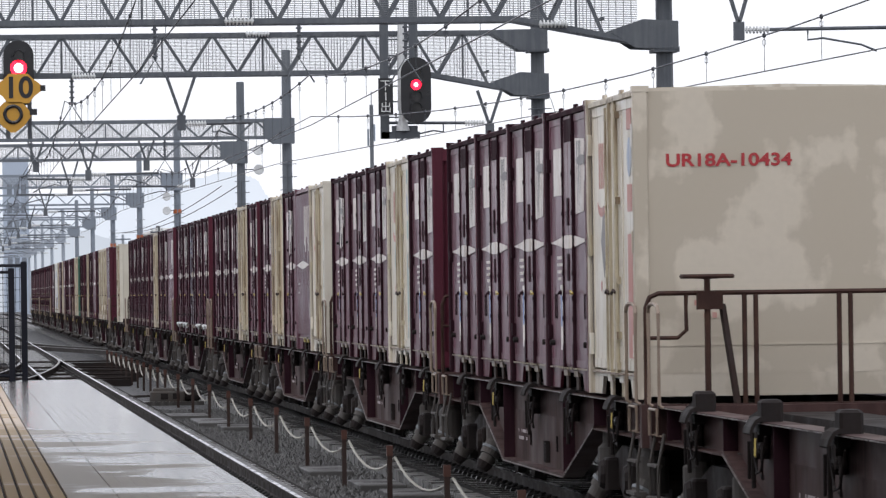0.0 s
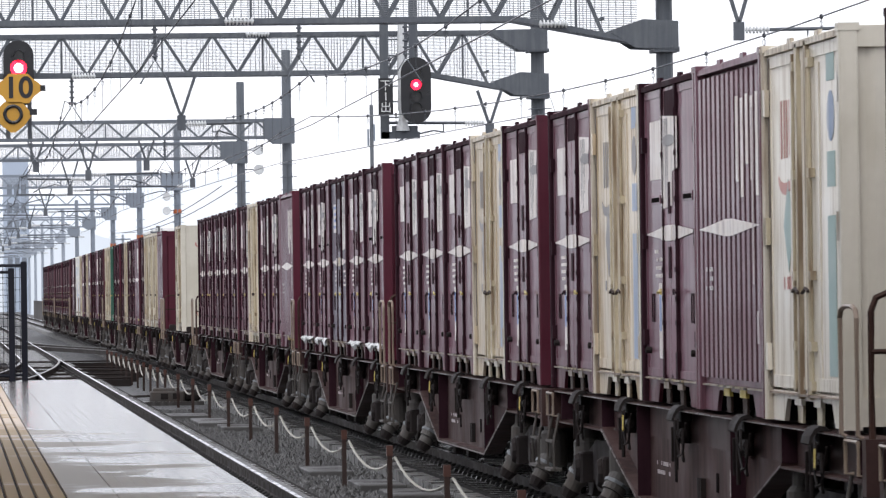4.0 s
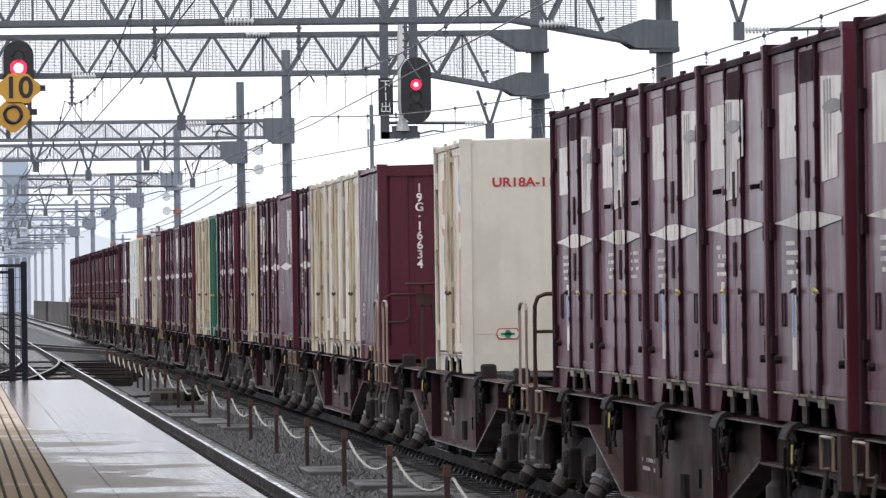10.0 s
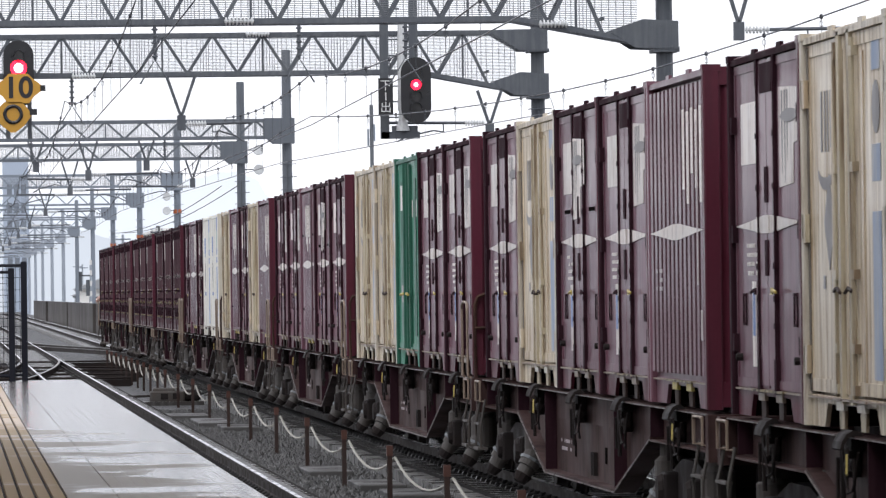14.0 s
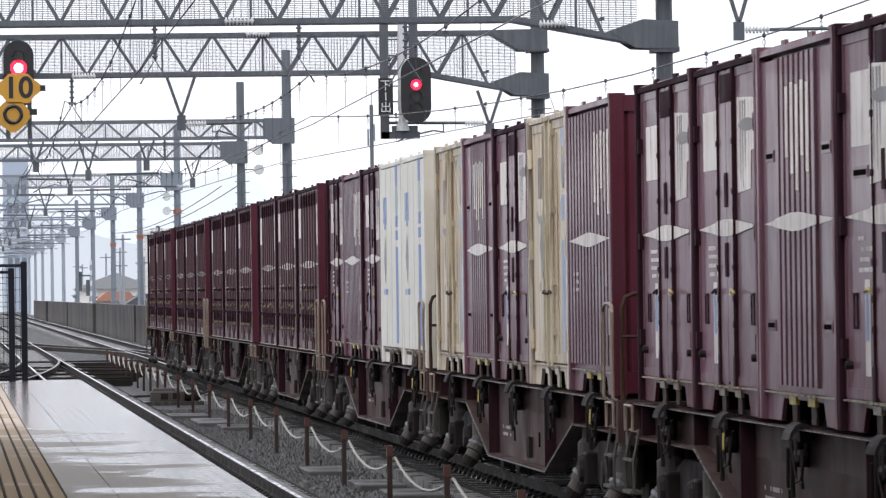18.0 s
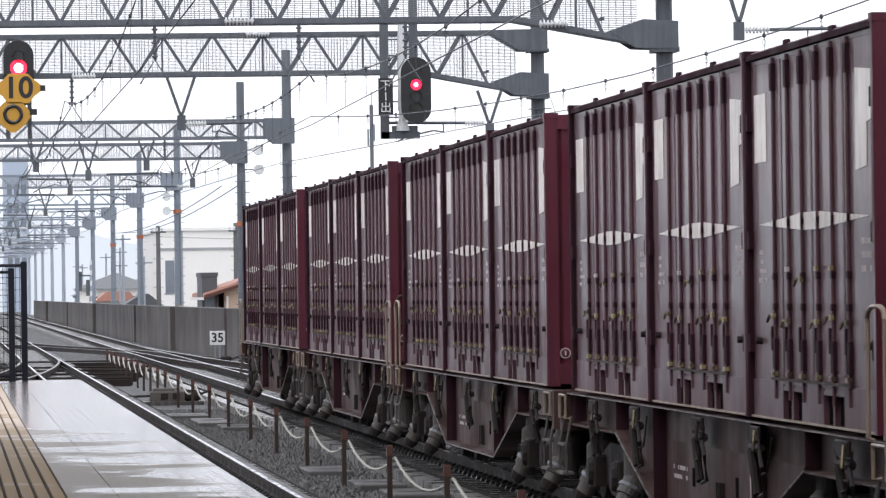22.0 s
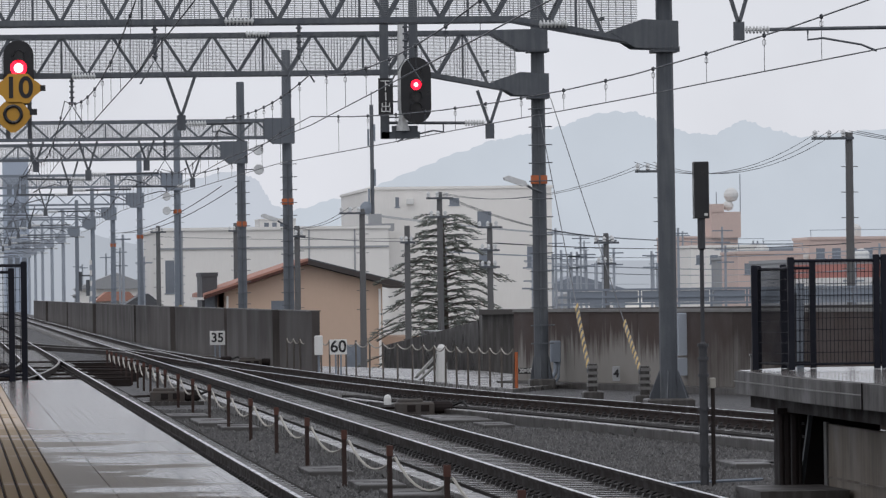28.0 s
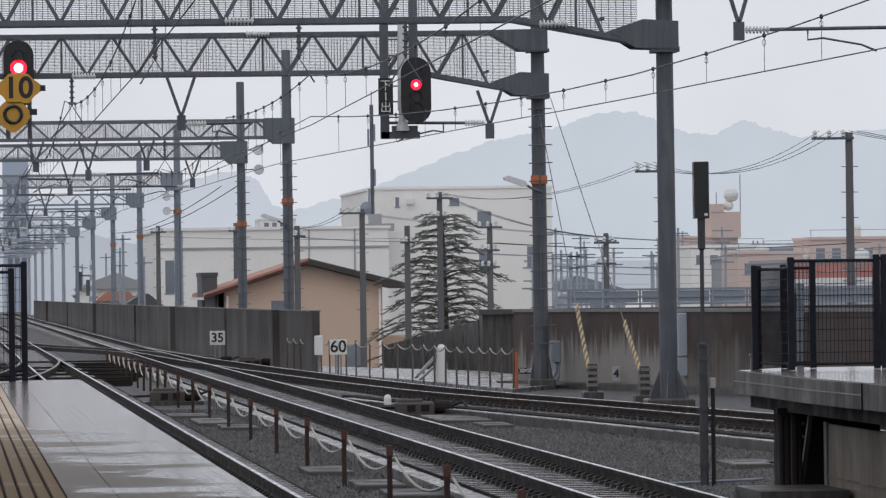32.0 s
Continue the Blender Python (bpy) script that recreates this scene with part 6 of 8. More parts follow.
def house_apricot():
    h = thing("house", "apricot rendered house with a shallow red tiled gable roof", "house")
    y0, y1 = 350.0, 366.0
    xl, xr, xm, ze, zr = 14.9, 24.2, 19.95, 2.1, 3.6
    part("wall", Shape().prism([(xl + 0.4, GROUND), (xr - 0.1, GROUND), (xr - 0.1, ze + 0.25), (xm, zr - 0.12), (xl + 0.4, ze - 0.1)], "y", y0, y1), "wall_orange", h)
    roof = Shape()
    roof.prism([(xl - 0.75, ze - 0.42), (xm, zr), (xm, zr + 0.24), (xl - 0.75, ze - 0.14)], "y", y0 - 0.7, y1 + 0.7)
    part("roof", roof, "tile_red", h, "weathered red tiled roof slope")
    part("roof", Shape().prism([(xm, zr), (xr + 1.4, ze + 0.02), (xr + 1.4, ze + 0.26), (xm, zr + 0.24)], "y", y0 - 0.7, y1 + 0.7), "tile_dark", h, "dark roof slope")
    part("fascia", Shape().prism([(xm, zr - 0.1), (xr + 1.42, ze - 0.1), (xr + 1.42, ze + 0.2), (xm, zr + 0.16)], "y", y0 - 0.76, y0 - 0.7), "fascia", h)
    part("fascia", Shape().prism([(xl - 0.77, ze - 0.46), (xm, zr - 0.06), (xm, zr + 0.1), (xl - 0.77, ze - 0.26)], "y", y0 - 0.76, y0 - 0.7), "rust_red", h)
    part("downpipe", Shape().rod((xl + 0.55, y0 - 0.1, GROUND), (xl + 0.55, y0 - 0.1, ze - 0.3), 0.07, 8), "wall_white", h)
    part("downpipe", Shape().rod((xr - 0.25, y0 - 0.1, GROUND), (xr - 0.25, y0 - 0.1, ze), 0.07, 8), "wall_white", h)
    part("gutter", Shape().box(xl - 0.9, y0 - 0.7, ze - 0.5, xl - 0.75, y1, ze - 0.36), "wall_white", h)
    windows(h, [(17.9, 19.2, 0.1, 1.5), (22.0, 23.0, -2.2, -1.0)], y0)
    part("lower_wing", Shape().box(xr - 0.1, y0 + 2, GROUND, xr + 2.2, y1, -0.6), "wall_orange", h)
    return h


house_apricot()


def block(label, x0, x1, y0, y1, top, wall, items=(), rim=0.25, category="building", roof="coping", glass="glass_far"):
    b = thing("building", label, category)
    part("wall", Shape().box(x0, y0, GROUND, x1, y1, top), wall, b)
    part("roof", Shape().box(x0 - rim, y0 - rim, top, x1 + rim, y1 + rim, top + 0.22), roof if roof != "coping" else wall, b)
    windows(b, items, y0, glass)
    return b


wb1 = block("long off-white rendered hall with a plain wall", 16.1, 33.6, 480, 520, 6.75, "wall_white", [(16.5, 17.2, 2.0, 4.5)], 0.15)
part("string_course", Shape().box(16.05, 479.9, 5.3, 33.6, 480, 5.45), "wall_grey", wb1)
for x in (17.8, 22.5, 27.5, 31.0):
    part("pilaster", Shape().box(x - 0.06, 479.94, GROUND, x + 0.06, 480, 6.7), "wall_grey", wb1)
wb2 = block("tall off-white rendered building with few windows", 35.0, 50.0, 520, 560, 10.35, "wall_white",
            [(43.8, 44.95, 7.3, 8.45), (41.5, 42.3, 9.0, 9.6), (43.9, 45.0, 3.6, 5.4), (47.9, 48.8, 3.8, 5.5), (37.0, 37.3, 8.9, 9.7)], 0.12)
part("vent_box", Shape().soft_box(37.9, 519.6, 9.1, 38.5, 520, 9.6, 0.05), "sign_white", wb2)
part("roof_box", Shape().box(34.2, 516, 6.9, 36.6, 519, 7.5).box(34.6, 516.5, 7.5, 35.6, 518, 8.3), "wall_grey", wb2)
mast = thing("radio_mast", "grey lattice radio mast on a roof", "mast", (34.9, 517.0, 0))
part("pole", Shape().rod((0, 0, 7.5), (0, 0, 17.3), 0.16, 6).rod((0, 0, 17.3), (0, 0, 18.4), 0.04, 5), "steel", mast)
for k, z in enumerate((13.9, 14.3, 9.0, 10.6)):
    part("aerial", Shape().box(-0.36 + 0.5 * (k % 2), -0.1, z, -0.2 + 0.5 * (k % 2), 0.1, z + 1.4), "steel_far", mast)
part("dish", Shape().lathe([(0.05, 0), (0.5, 0.14), (0.55, 0.22)], (-0.5, -0.2, 8.8), "y", 14), "steel_far", mast)

tb = block("terracotta tiled building with a tower", 81.34, 88.2, 700, 720, 7.4, "wall_brick", [(82.0, 83.2, 3.6, 5.0), (84.5, 85.3, 3.6, 5.0), (86.4, 87.2, 4.2, 5.4), (86.4, 87.2, 0.8, 2.0), (82.0, 83.2, 0.6, 2.0)], 0.1)
part("tower", Shape().box(85.2, 699.5, 7.4, 88.5, 712, 10.3).box(85.2, 699.4, 10.3, 86.6, 712, 11.2), "wall_brick", tb)
for x, z, r in ((87.75, 12.2, 0.85), (87.4, 11.0, 0.62)):
    part("radar_dome", Shape().lathe([(0.02, -0.9 * r), (0.7 * r, -0.7 * r), (0.98 * r, -0.2 * r), (0.98 * r, 0.2 * r), (0.7 * r, 0.7 * r), (0.3 * r, 0.95 * r), (0.02, r)], (x, 702, z), "z", 14), "sign_white", tb, "white radar dome")
for x in (86.2, 88.9):
    part("aerial", Shape().rod((x, 703, 10), (x, 703, 14.6 if x > 88 else 12.6), 0.06, 5), "steel_pale", tb)

block("tall office building with haze put into its blue-grey", 8.0, 11.6, 900, 915, 21.5, "wall_blue", [(8.5 + 1.0 * (j % 3), 9.2 + 1.0 * (j % 3), 6.0 + 2.6 * (j // 3), 7.4 + 2.6 * (j // 3)) for j in range(15)], 0.1)
block("pale grey apartment block in the haze", 47.5, 53.0, 960, 975, 13.0, "wall_white", [(48.2 + 1.2 * (j % 4), 48.9 + 1.2 * (j % 4), 3.4 + 2.6 * (j // 4), 4.8 + 2.6 * (j // 4)) for j in range(16)], 0.1)
rng = random.Random(5)
for j in range(16):
    d = rng.uniform(470, 640)
    u = 0.118 + 0.0021 * j + rng.uniform(-0.0008, 0.0008)
    x0 = u * d
    wd = rng.uniform(4, 7.5)
    top = rng.uniform(1.9, 4.6) * (1.0 if j % 3 else 1.25)
    wl = ("wall_white", "steel_pale", "wall_white", "wall_grey", "wall_brick")[j % 5]
    tn = block({"wall_white": "off-white rendered town building", "wall_grey": "grey rendered town building", "steel_pale": "pale metal-clad town building", "wall_brick": "tan tiled town building"}[wl], x0, x0 + wd, d, d + 10, top, wl, [(x0 + 0.5 + 1.3 * i, x0 + 1.2 + 1.3 * i, top - 1.5, top - 0.7) for i in range(int(wd / 1.4))], 0.12)
    if j % 2:
        part("roof_tank", Shape().lathe([(0.5, 0), (0.62, 0.05), (0.62, 0.75), (0.4, 1.0), (0.05, 1.1)], (x0 + wd * 0.6, d + 2, top + 0.22), "z", 10), "sign_white", tn)
    part("roof_rail", Shape().box(x0, d - 0.1, top + 0.75, x0 + wd, d - 0.05, top + 0.8).box(x0 + 0.05, d - 0.1, top + 0.2, x0 + 0.1, d - 0.05, top + 0.78).box(x0 + wd - 0.1, d - 0.1, top + 0.2, x0 + wd - 0.05, d - 0.05, top + 0.78), "steel_pale", tn)

store = block("low shop with a red and white band", 56.3, 66.0, 420, 440, 3.5, "wall_grey", [(57.4, 58.6, 1.2, 1.9), (60.0, 61.5, 1.2, 1.9)], 0.1)
part("red_band", Shape().box(56.25, 419.8, 2.45, 66.0, 420, 3.35), "red_hazed", store, "red painted band")
part("white_band", Shape().box(56.25, 419.78, 1.75, 66.0, 420, 2.45), "sign_white", store, "white band")
rng = random.Random(21)
# Pale wall colours stand in for haze over the town.
TOWN = ["wall_white", "wall_grey", "wall_grey", "wall_white", "steel_pale"]
for k in range(38):
    d = rng.uniform(600, 1100)
    u = rng.uniform(0.0960, 0.1480) if k % 3 else rng.uniform(0.078, 0.098)
    x0 = u * d + rng.uniform(-2, 2)
    wd = rng.uniform(5, 13)
    top = rng.uniform(-0.8, 1.6) + (rng.uniform(1.5, 3.5) if k % 5 == 0 and d > 700 else 0)
    wall = rng.choice(TOWN)
    items = [(x0 + 0.8 + 2.4 * j, x0 + 2.0 + 2.4 * j, top - 1.9, top - 0.7) for j in range(int(wd / 2.6))]
    b = block({"wall_white": "off-white rendered town building", "wall_grey": "grey rendered town building", "steel_pale": "pale metal-clad town building"}[wall], x0, x0 + wd, d, d + 12, top, wall, items, 0.15)
    if k % 3 == 0:
        part("roof", Shape().prism([(x0 - 0.5, top + 0.2), (x0 + wd + 0.5, top + 0.2), (x0 + wd / 2, top + 1.9)], "y", d - 0.5, d + 12.5), rng.choice(["tile_dark", "wall_grey", "wall_grey", "steel_far"]), b)
for k in range(7):
    d = rng.uniform(560, 900)
    x0 = d * 0.0075 + rng.uniform(4.5, 15)
    top = rng.uniform(0.4, 2.4)
    wall = rng.choice(TOWN)
    b = block("small pale town house far down the line", x0, x0 + 7, d, d + 9, top, wall, [(x0 + 1, x0 + 2.2, top - 1.6, top - 0.5), (x0 + 4, x0 + 5.2, top - 1.6, top - 0.5)], 0.2)
    part("roof", Shape().prism([(x0 - 0.5, top + 0.2), (x0 + 7.5, top + 0.2), (x0 + 3.5, top + 1.7)], "y", d - 0.5, d + 9.5), "wall_grey", b)


def utility_pole(x, y, top, far, arms=((0.0, 1.2),), lean_left=False, label="grey concrete utility pole with crossarms"):
    p = thing("utility_pole", label, "utility pole", (x, y, 0), "utility poles in the town")
    # Far poles swap to the paler, bluer colour as painted haze.
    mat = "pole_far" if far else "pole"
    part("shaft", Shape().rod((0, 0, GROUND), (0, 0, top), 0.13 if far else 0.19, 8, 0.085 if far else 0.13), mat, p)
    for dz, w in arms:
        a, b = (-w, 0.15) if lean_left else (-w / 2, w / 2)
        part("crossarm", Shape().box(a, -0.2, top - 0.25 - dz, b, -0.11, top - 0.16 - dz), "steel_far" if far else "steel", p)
        n = 0 if far else 3
        for k in range(n):
            xx = a + (b - a) * (k + 0.25) / n
            part("insulator", Shape().lathe([(0.03, 0), (0.09, 0.03), (0.05, 0.1), (0.09, 0.13), (0.08, 0.2), (0.02, 0.26)], (xx, -0.155, top - 0.16 - dz), "z", 8), "insul", p)
    if not far:
        for k in range(5):
            z = top - 1.2 - 0.9 * k
            part("step_bolt", Shape().rod((-0.3, 0, z), (0.3, 0, z), 0.015, 5), mat, p)
    return p


utility_pole(19.74, 300, 5.9, False, ((0, 1.1),), True)
utility_pole(23.46, 300, 6.67, False, ((0.1, 1.3), (1.0, 1.0)))
utility_pole(25.85, 300, 5.15, False, ((0.0, 1.2), (1.1, 0.9), (1.9, 0.9)))
utility_pole(21.89, 300, 5.07, False, ((0.6, 0.7),))
utility_pole(16.62, 300, 5.13, False, ((0.3, 0.8),))
utility_pole(31.44, 300, 4.54, False, ((0.2, 1.2), (1.2, 0.9)))
utility_pole(31.71, 220, 7.34, False, ((0.0, 1.35),), True)
utility_pole(26.85, 236, 6.55, False, ((0.0, 1.0),), True)
utility_pole(18.24, 400, 6.41, False, ((0.3, 0.9),))
utility_pole(13.32, 400, 6.29, False, ((0.2, 1.0),))
utility_pole(11.5, 415, 5.9, True, ((0.1, 1.0),))
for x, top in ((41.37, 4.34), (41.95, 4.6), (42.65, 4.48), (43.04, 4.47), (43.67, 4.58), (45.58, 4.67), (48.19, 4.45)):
    utility_pole(x, 430, top, True, ((0.1, 1.3), (0.9, 1.2)), False, "utility pole far off in the town, paled by painted haze")
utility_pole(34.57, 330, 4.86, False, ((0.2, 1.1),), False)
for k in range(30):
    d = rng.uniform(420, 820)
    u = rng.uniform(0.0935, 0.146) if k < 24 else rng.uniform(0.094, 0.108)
    utility_pole(u * d, d, rng.uniform(3.6, 6.6) + (d - 420) * 0.004, True, ((0.1, 1.6), (1.0, 1.2)) if k % 2 else ((0.2, 1.4),), False, "utility pole far off in the town, paled by painted haze")
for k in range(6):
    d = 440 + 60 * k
    utility_pole(d * 0.0075 + 10 + rng.uniform(-1, 2), d, rng.uniform(4.5, 7.0), True, ((0.2, 1.2),), False, "utility pole far down the line, paled by painted haze")


def span_wires(name, a, b, n, sag, spread, r=0.011, mat="wire", label="thin dark overhead town cables"):
    w = thing(name, label, "cable")
    for k in range(n):
        o = (k - (n - 1) / 2) * spread
        pts = []
        for i in range(13):
            t = i / 12
            pts.append((a[0] + (b[0] - a[0]) * t + o, a[1] + (b[1] - a[1]) * t, a[2] + (b[2] - a[2]) * t - 4 * sag * t * (1 - t)))
        part("cable", Shape().tube(pts, r, 4), mat, w)


span_wires("town_cable", (31.0, 220, 7.4), (26.2, 236, 6.7), 3, 0.9, 0.35)
span_wires("town_cable", (31.7, 220, 7.4), (44, 226, 7.0), 3, 0.5, 0.3)
span_wires("town_cable", (26.2, 236, 6.6), (23.4, 299, 6.6), 2, 0.7, 0.3)
span_wires("town_cable", (19.3, 300, 6.0), (16.6, 300, 5.0), 2, 0.25, 0.3)
span_wires("town_cable", (23.4, 300, 6.6), (31.4, 300, 4.42), 3, 0.4, 0.12, 0.010)
span_wires("town_cable", (16.6, 300, 4.6), (25.9, 300, 4.4), 2, 0.18, 0.1)
span_wires("town_cable", (25.9, 300, 4.2), (44, 300, 4.0), 3, 0.3, 0.25)
span_wires("town_cable", (13.3, 400, 5.6), (33.0, 400, 5.4), 2, 0.2, 0.1)
span_wires("town_cable", (34.0, 430, 4.6), (64.0, 430, 4.4), 4, 0.5, 0.4, 0.014, "pole_far", "thin cables over the town, greyed by painted haze")
span_wires("town_cable", (34.9, 517, 8.2), (78.0, 520, 5.2), 3, 0.7, 0.5, 0.018, "pole_far", "thin cables over the town, greyed by painted haze")


def cedar(x, y, base, top, spread):
    t = thing("cedar_tree", "dark green cedar with drooping layered branches and bare lower twigs", "tree", (x, y, 0))
    r = random.Random(77)
    hgt = top - base
    part("trunk", Shape().rod((0, 0, base), (0.1, 0, base + hgt * 0.55), 0.26, 9, 0.15).rod((0.1, 0, base + hgt * 0.55), (0.0, 0, top - 0.2), 0.15, 8, 0.03), "bark", t)
    limbs, spray = Shape(), Shape()
    tiers = 22
    for tier in range(tiers):
        f = tier / (tiers - 1)
        z0 = base + hgt * (0.46 + 0.525 * f)
        full = spread * (0.34 + 0.72 * (1 - f) ** 0.75) * r.uniform(0.72, 1.2)
        for k in range(8):
            az = k * math.pi / 4 + tier * 0.7 + r.uniform(-0.25, 0.25)
            reach = full * r.uniform(0.55, 1.12)
            z = z0 + r.uniform(-0.09, 0.09)
            pts = []
            for i in range(7):
                q = i / 6
                pts.append(Vector((math.cos(az) * reach * q, math.sin(az) * reach * q, z + 0.17 * reach * math.sin(q * 2.2) - 0.2 * reach * q ** 2.4)))
            limbs.tube(pts, 0.018 + 0.014 * (1 - f), 4)
            n = int(17 * reach / spread) + 5
            for j in range(n):
                q = 0.22 + 0.78 * (j + r.random()) / n
                i = min(int(q * 6), 5)
                p = pts[i].lerp(pts[i + 1], q * 6 - i)
                ang = az + r.choice((-1, 1)) * r.uniform(0.3, 1.1)
                ln = r.uniform(0.25, 0.62) * (1.1 - 0.45 * q)
                e = p + Vector((math.cos(ang) * ln, math.sin(ang) * ln, r.uniform(-0.1, 0.0)))
                for m in range(7):
                    c = p.lerp(e, (m + r.random()) / 7)
                    d = Vector((math.cos(ang + r.uniform(-0.7, 0.7)), math.sin(ang + r.uniform(-0.7, 0.7)), r.uniform(-0.45, 0.25))) * r.uniform(0.12, 0.26)
                    w = Vector((-d.y, d.x, 0)).normalized() * r.uniform(0.016, 0.034)
                    up = Vector((0, 0, r.uniform(0.015, 0.045)))
                    spray.add([tuple(c - w), tuple(c + w), tuple(c + d), tuple(c + d * 0.4 + up)], [(0, 1, 2), (0, 3, 2), (1, 2, 3)])
    part("limb", limbs, "bark", t, kind="stuff")
    part("crown", spray, "needles", t, kind="stuff")
    tw = Shape()
    for k in range(70):
        z = base + hgt * r.uniform(0.15, 0.42)
        az = r.uniform(0, 2 * math.pi)
        ln = r.uniform(0.8, spread)
        p0 = Vector((0, 0, z)); p1 = Vector((math.cos(az) * ln * 0.5, math.sin(az) * ln * 0.5, z + r.uniform(-0.1, 0.3))); p2 = Vector((math.cos(az + 0.2) * ln, math.sin(az + 0.2) * ln, z - r.uniform(0.1, 0.7)))
        tw.tube([p0, p1, p2], 0.016, 4)
        for j in range(4):
            a = p1.lerp(p2, r.random())
            tw.rod(a, a + Vector((r.uniform(-0.4, 0.4), r.uniform(-0.4, 0.4), r.uniform(-0.35, 0.1))), 0.009, 3)
    part("bare_twig", tw, "bare", t, kind="stuff")
    return t


cedar(25.2, 320, GROUND, 5.85, 3.85)

block("dark grey annex beside the apricot house", 14.1, 14.95, 351, 358, 2.9, "tile_dark", [(14.25, 14.8, 1.2, 2.0)], 0.05)
red_house = block("small far house with a red tiled roof", 13.2, 16.4, 560, 568, 1.35, "wall_white", [(13.8, 14.6, 0.2, 1.0)], 0.1)
part("roof", Shape().prism([(12.9, 1.35), (16.8, 1.35), (16.0, 2.2), (14.0, 2.2)], "y", 559.4, 568.6), "tile_red", red_house, "red tiled hipped roof")
grey_house = block("small house with a dark hipped roof", 13.6, 16.2, 480.5, 488, 1.0, "wall_grey", [(14.0, 14.7, 0.1, 0.7)], 0.1)
part("roof", Shape().prism([(13.2, 1.05), (16.4, 1.05), (15.2, 2.0), (14.7, 2.0)], "y", 480, 488.5), "tile_dark", grey_house, "dark hipped roof")
mark = thing("banded_post", "white and grey banded signal post by the parapet", "railway signal", (8.75, 388.0, 0))
for k in range(14):
    part("band", Shape().lathe([(0.075, -0.36 + 0.32 * k), (0.075, -0.04 + 0.32 * k)], (0, 0, 0), "z", 8), "sign_white" if k % 2 else "steel_pale", mark)
part("head", Shape().soft_box(-0.3, -0.1, 1.9, -0.08, 0.1, 2.9, 0.03), "steel", mark)
part("arm", Shape().box(-0.7, -0.05, 3.1, 0.1, 0.05, 3.2).box(-0.75, -0.05, 2.2, -0.55, 0.05, 3.4), "steel", mark)
sleeve = thing("guy_guard", "striped yellow and black guard on a far portal column", "guy wire", (10.36, 281.9, 0))
part("wire", Shape().rod((0, 0, -0.36), (0, 0, 5.5), 0.012, 5), "wire", sleeve)
for k in range(12):
    part("stripe", Shape().rod((0, 0, 0.2 + 0.105 * k), (0, 0, 0.305 + 0.105 * k), 0.06, 8), "guard_yellow" if k % 2 else "black", sleeve)
for za, zb_, y_, n_ in ((3.2, 2.9, 395, 3), (2.4, 2.7, 415, 2), (3.9, 3.3, 455, 4), (1.9, 2.1, 360, 2)):
    utility_pole(y_ * 0.093, y_, za + 0.5, True, ((0.2, 1.3),), False, "utility pole far off in the town, paled by painted haze")
    utility_pole(y_ * 0.147, y_ + 6, zb_ + 0.5, True, ((0.2, 1.3),), False, "utility pole far off in the town, paled by painted haze")
    span_wires("town_cable", (y_ * 0.093, y_, za), (y_ * 0.147, y_ + 6, zb_), n_, 0.35, 0.4, 0.013, "pole_far", "thin cables over the town, greyed by painted haze")

# road viaduct beyond the parapet, with its guard rail
road = thing("road_viaduct", "dark stained concrete retaining wall of a raised road", "wall", kind="structure")
part("wall", Shape().box(14.75, 174, GROUND, 60, 175, 1.28), "concrete", road)
part("coping", Shape().box(14.65, 173.8, 1.28, 60, 175, 1.42), "coping", road)
part("ramp_wall", Shape().prism([(175, GROUND), (175, 1.1), (214, 0.1), (214, GROUND)], "x", 14.72, 15.0), "concrete", road)
part("roadway", Shape().box(15, 175, 0.4, 60, 200, 0.7), "slab", road)
gr = thing("guard_rail", "pale grey steel guard rail along the raised road", "guard rail")
for k in range(26):
    part("post", Shape().box(17.2 + 1.0 * k - 0.03, 174.3, 1.42, 17.2 + 1.0 * k + 0.03, 174.36, 1.95), "steel_far", gr)
for z in (1.52, 1.72, 1.92):
    part("rail", Shape().box(16.9, 174.28, z - 0.03, 43, 174.34, z + 0.03), "steel_far", gr)
for k in range(25):
    part("panel", Shape().box(17.26 + 1.0 * k, 174.31, 1.56, 18.14 + 1.0 * k, 174.33, 1.88), "steel_far", gr, "grey perforated rail panel")
for k in range(4):
    x = 27.6 + 2.6 * k
    v = thing("parked_car", "pale parked car on the raised road behind the railing", "car", (x, 182, 0.7), "cars on the raised road")
    body = Shape().prism([(-1.0, 0.3), (1.0, 0.3), (1.02, 0.85), (0.7, 0.95), (0.45, 1.38), (-0.6, 1.42), (-0.95, 1.0)], "y", -0.75, 0.75)
    part("body", body, "sign_white" if k % 2 else "wall_grey", v)
    part("window", Shape().prism([(-0.8, 0.98), (0.55, 0.98), (0.38, 1.3), (-0.58, 1.34)], "y", -0.765, -0.752), "glass", v)
    for xx in (-0.62, 0.62):
        part("wheel", Shape().lathe([(0.12, -0.1), (0.28, -0.1), (0.3, -0.06), (0.3, 0.06), (0.28, 0.1), (0.12, 0.1)], (xx, -0.68, 0.3), "y", 14), "rubber", v)

# ---- siding: fence, paving, signs, guy rods ----
pv = Shape().prism([(9.85, 184), (10.28, 176.4), (10.78, 168.1), (11.61, 156.9), (12.11, 148.2), (12.62, 141), (15.2, 150), (14.7, 173.5), (11.0, 190)], "z", -0.36, -0.27)
tagged(part("paved_strip", pv, "kerb", None), "pale wet concrete strip behind the rope fence", "pavement", kind="structure")
FENCE = [(9.85, 183.9), (10.28, 176.4), (10.78, 168.1), (11.61, 156.9), (12.11, 148.2), (12.73, 142.0)]


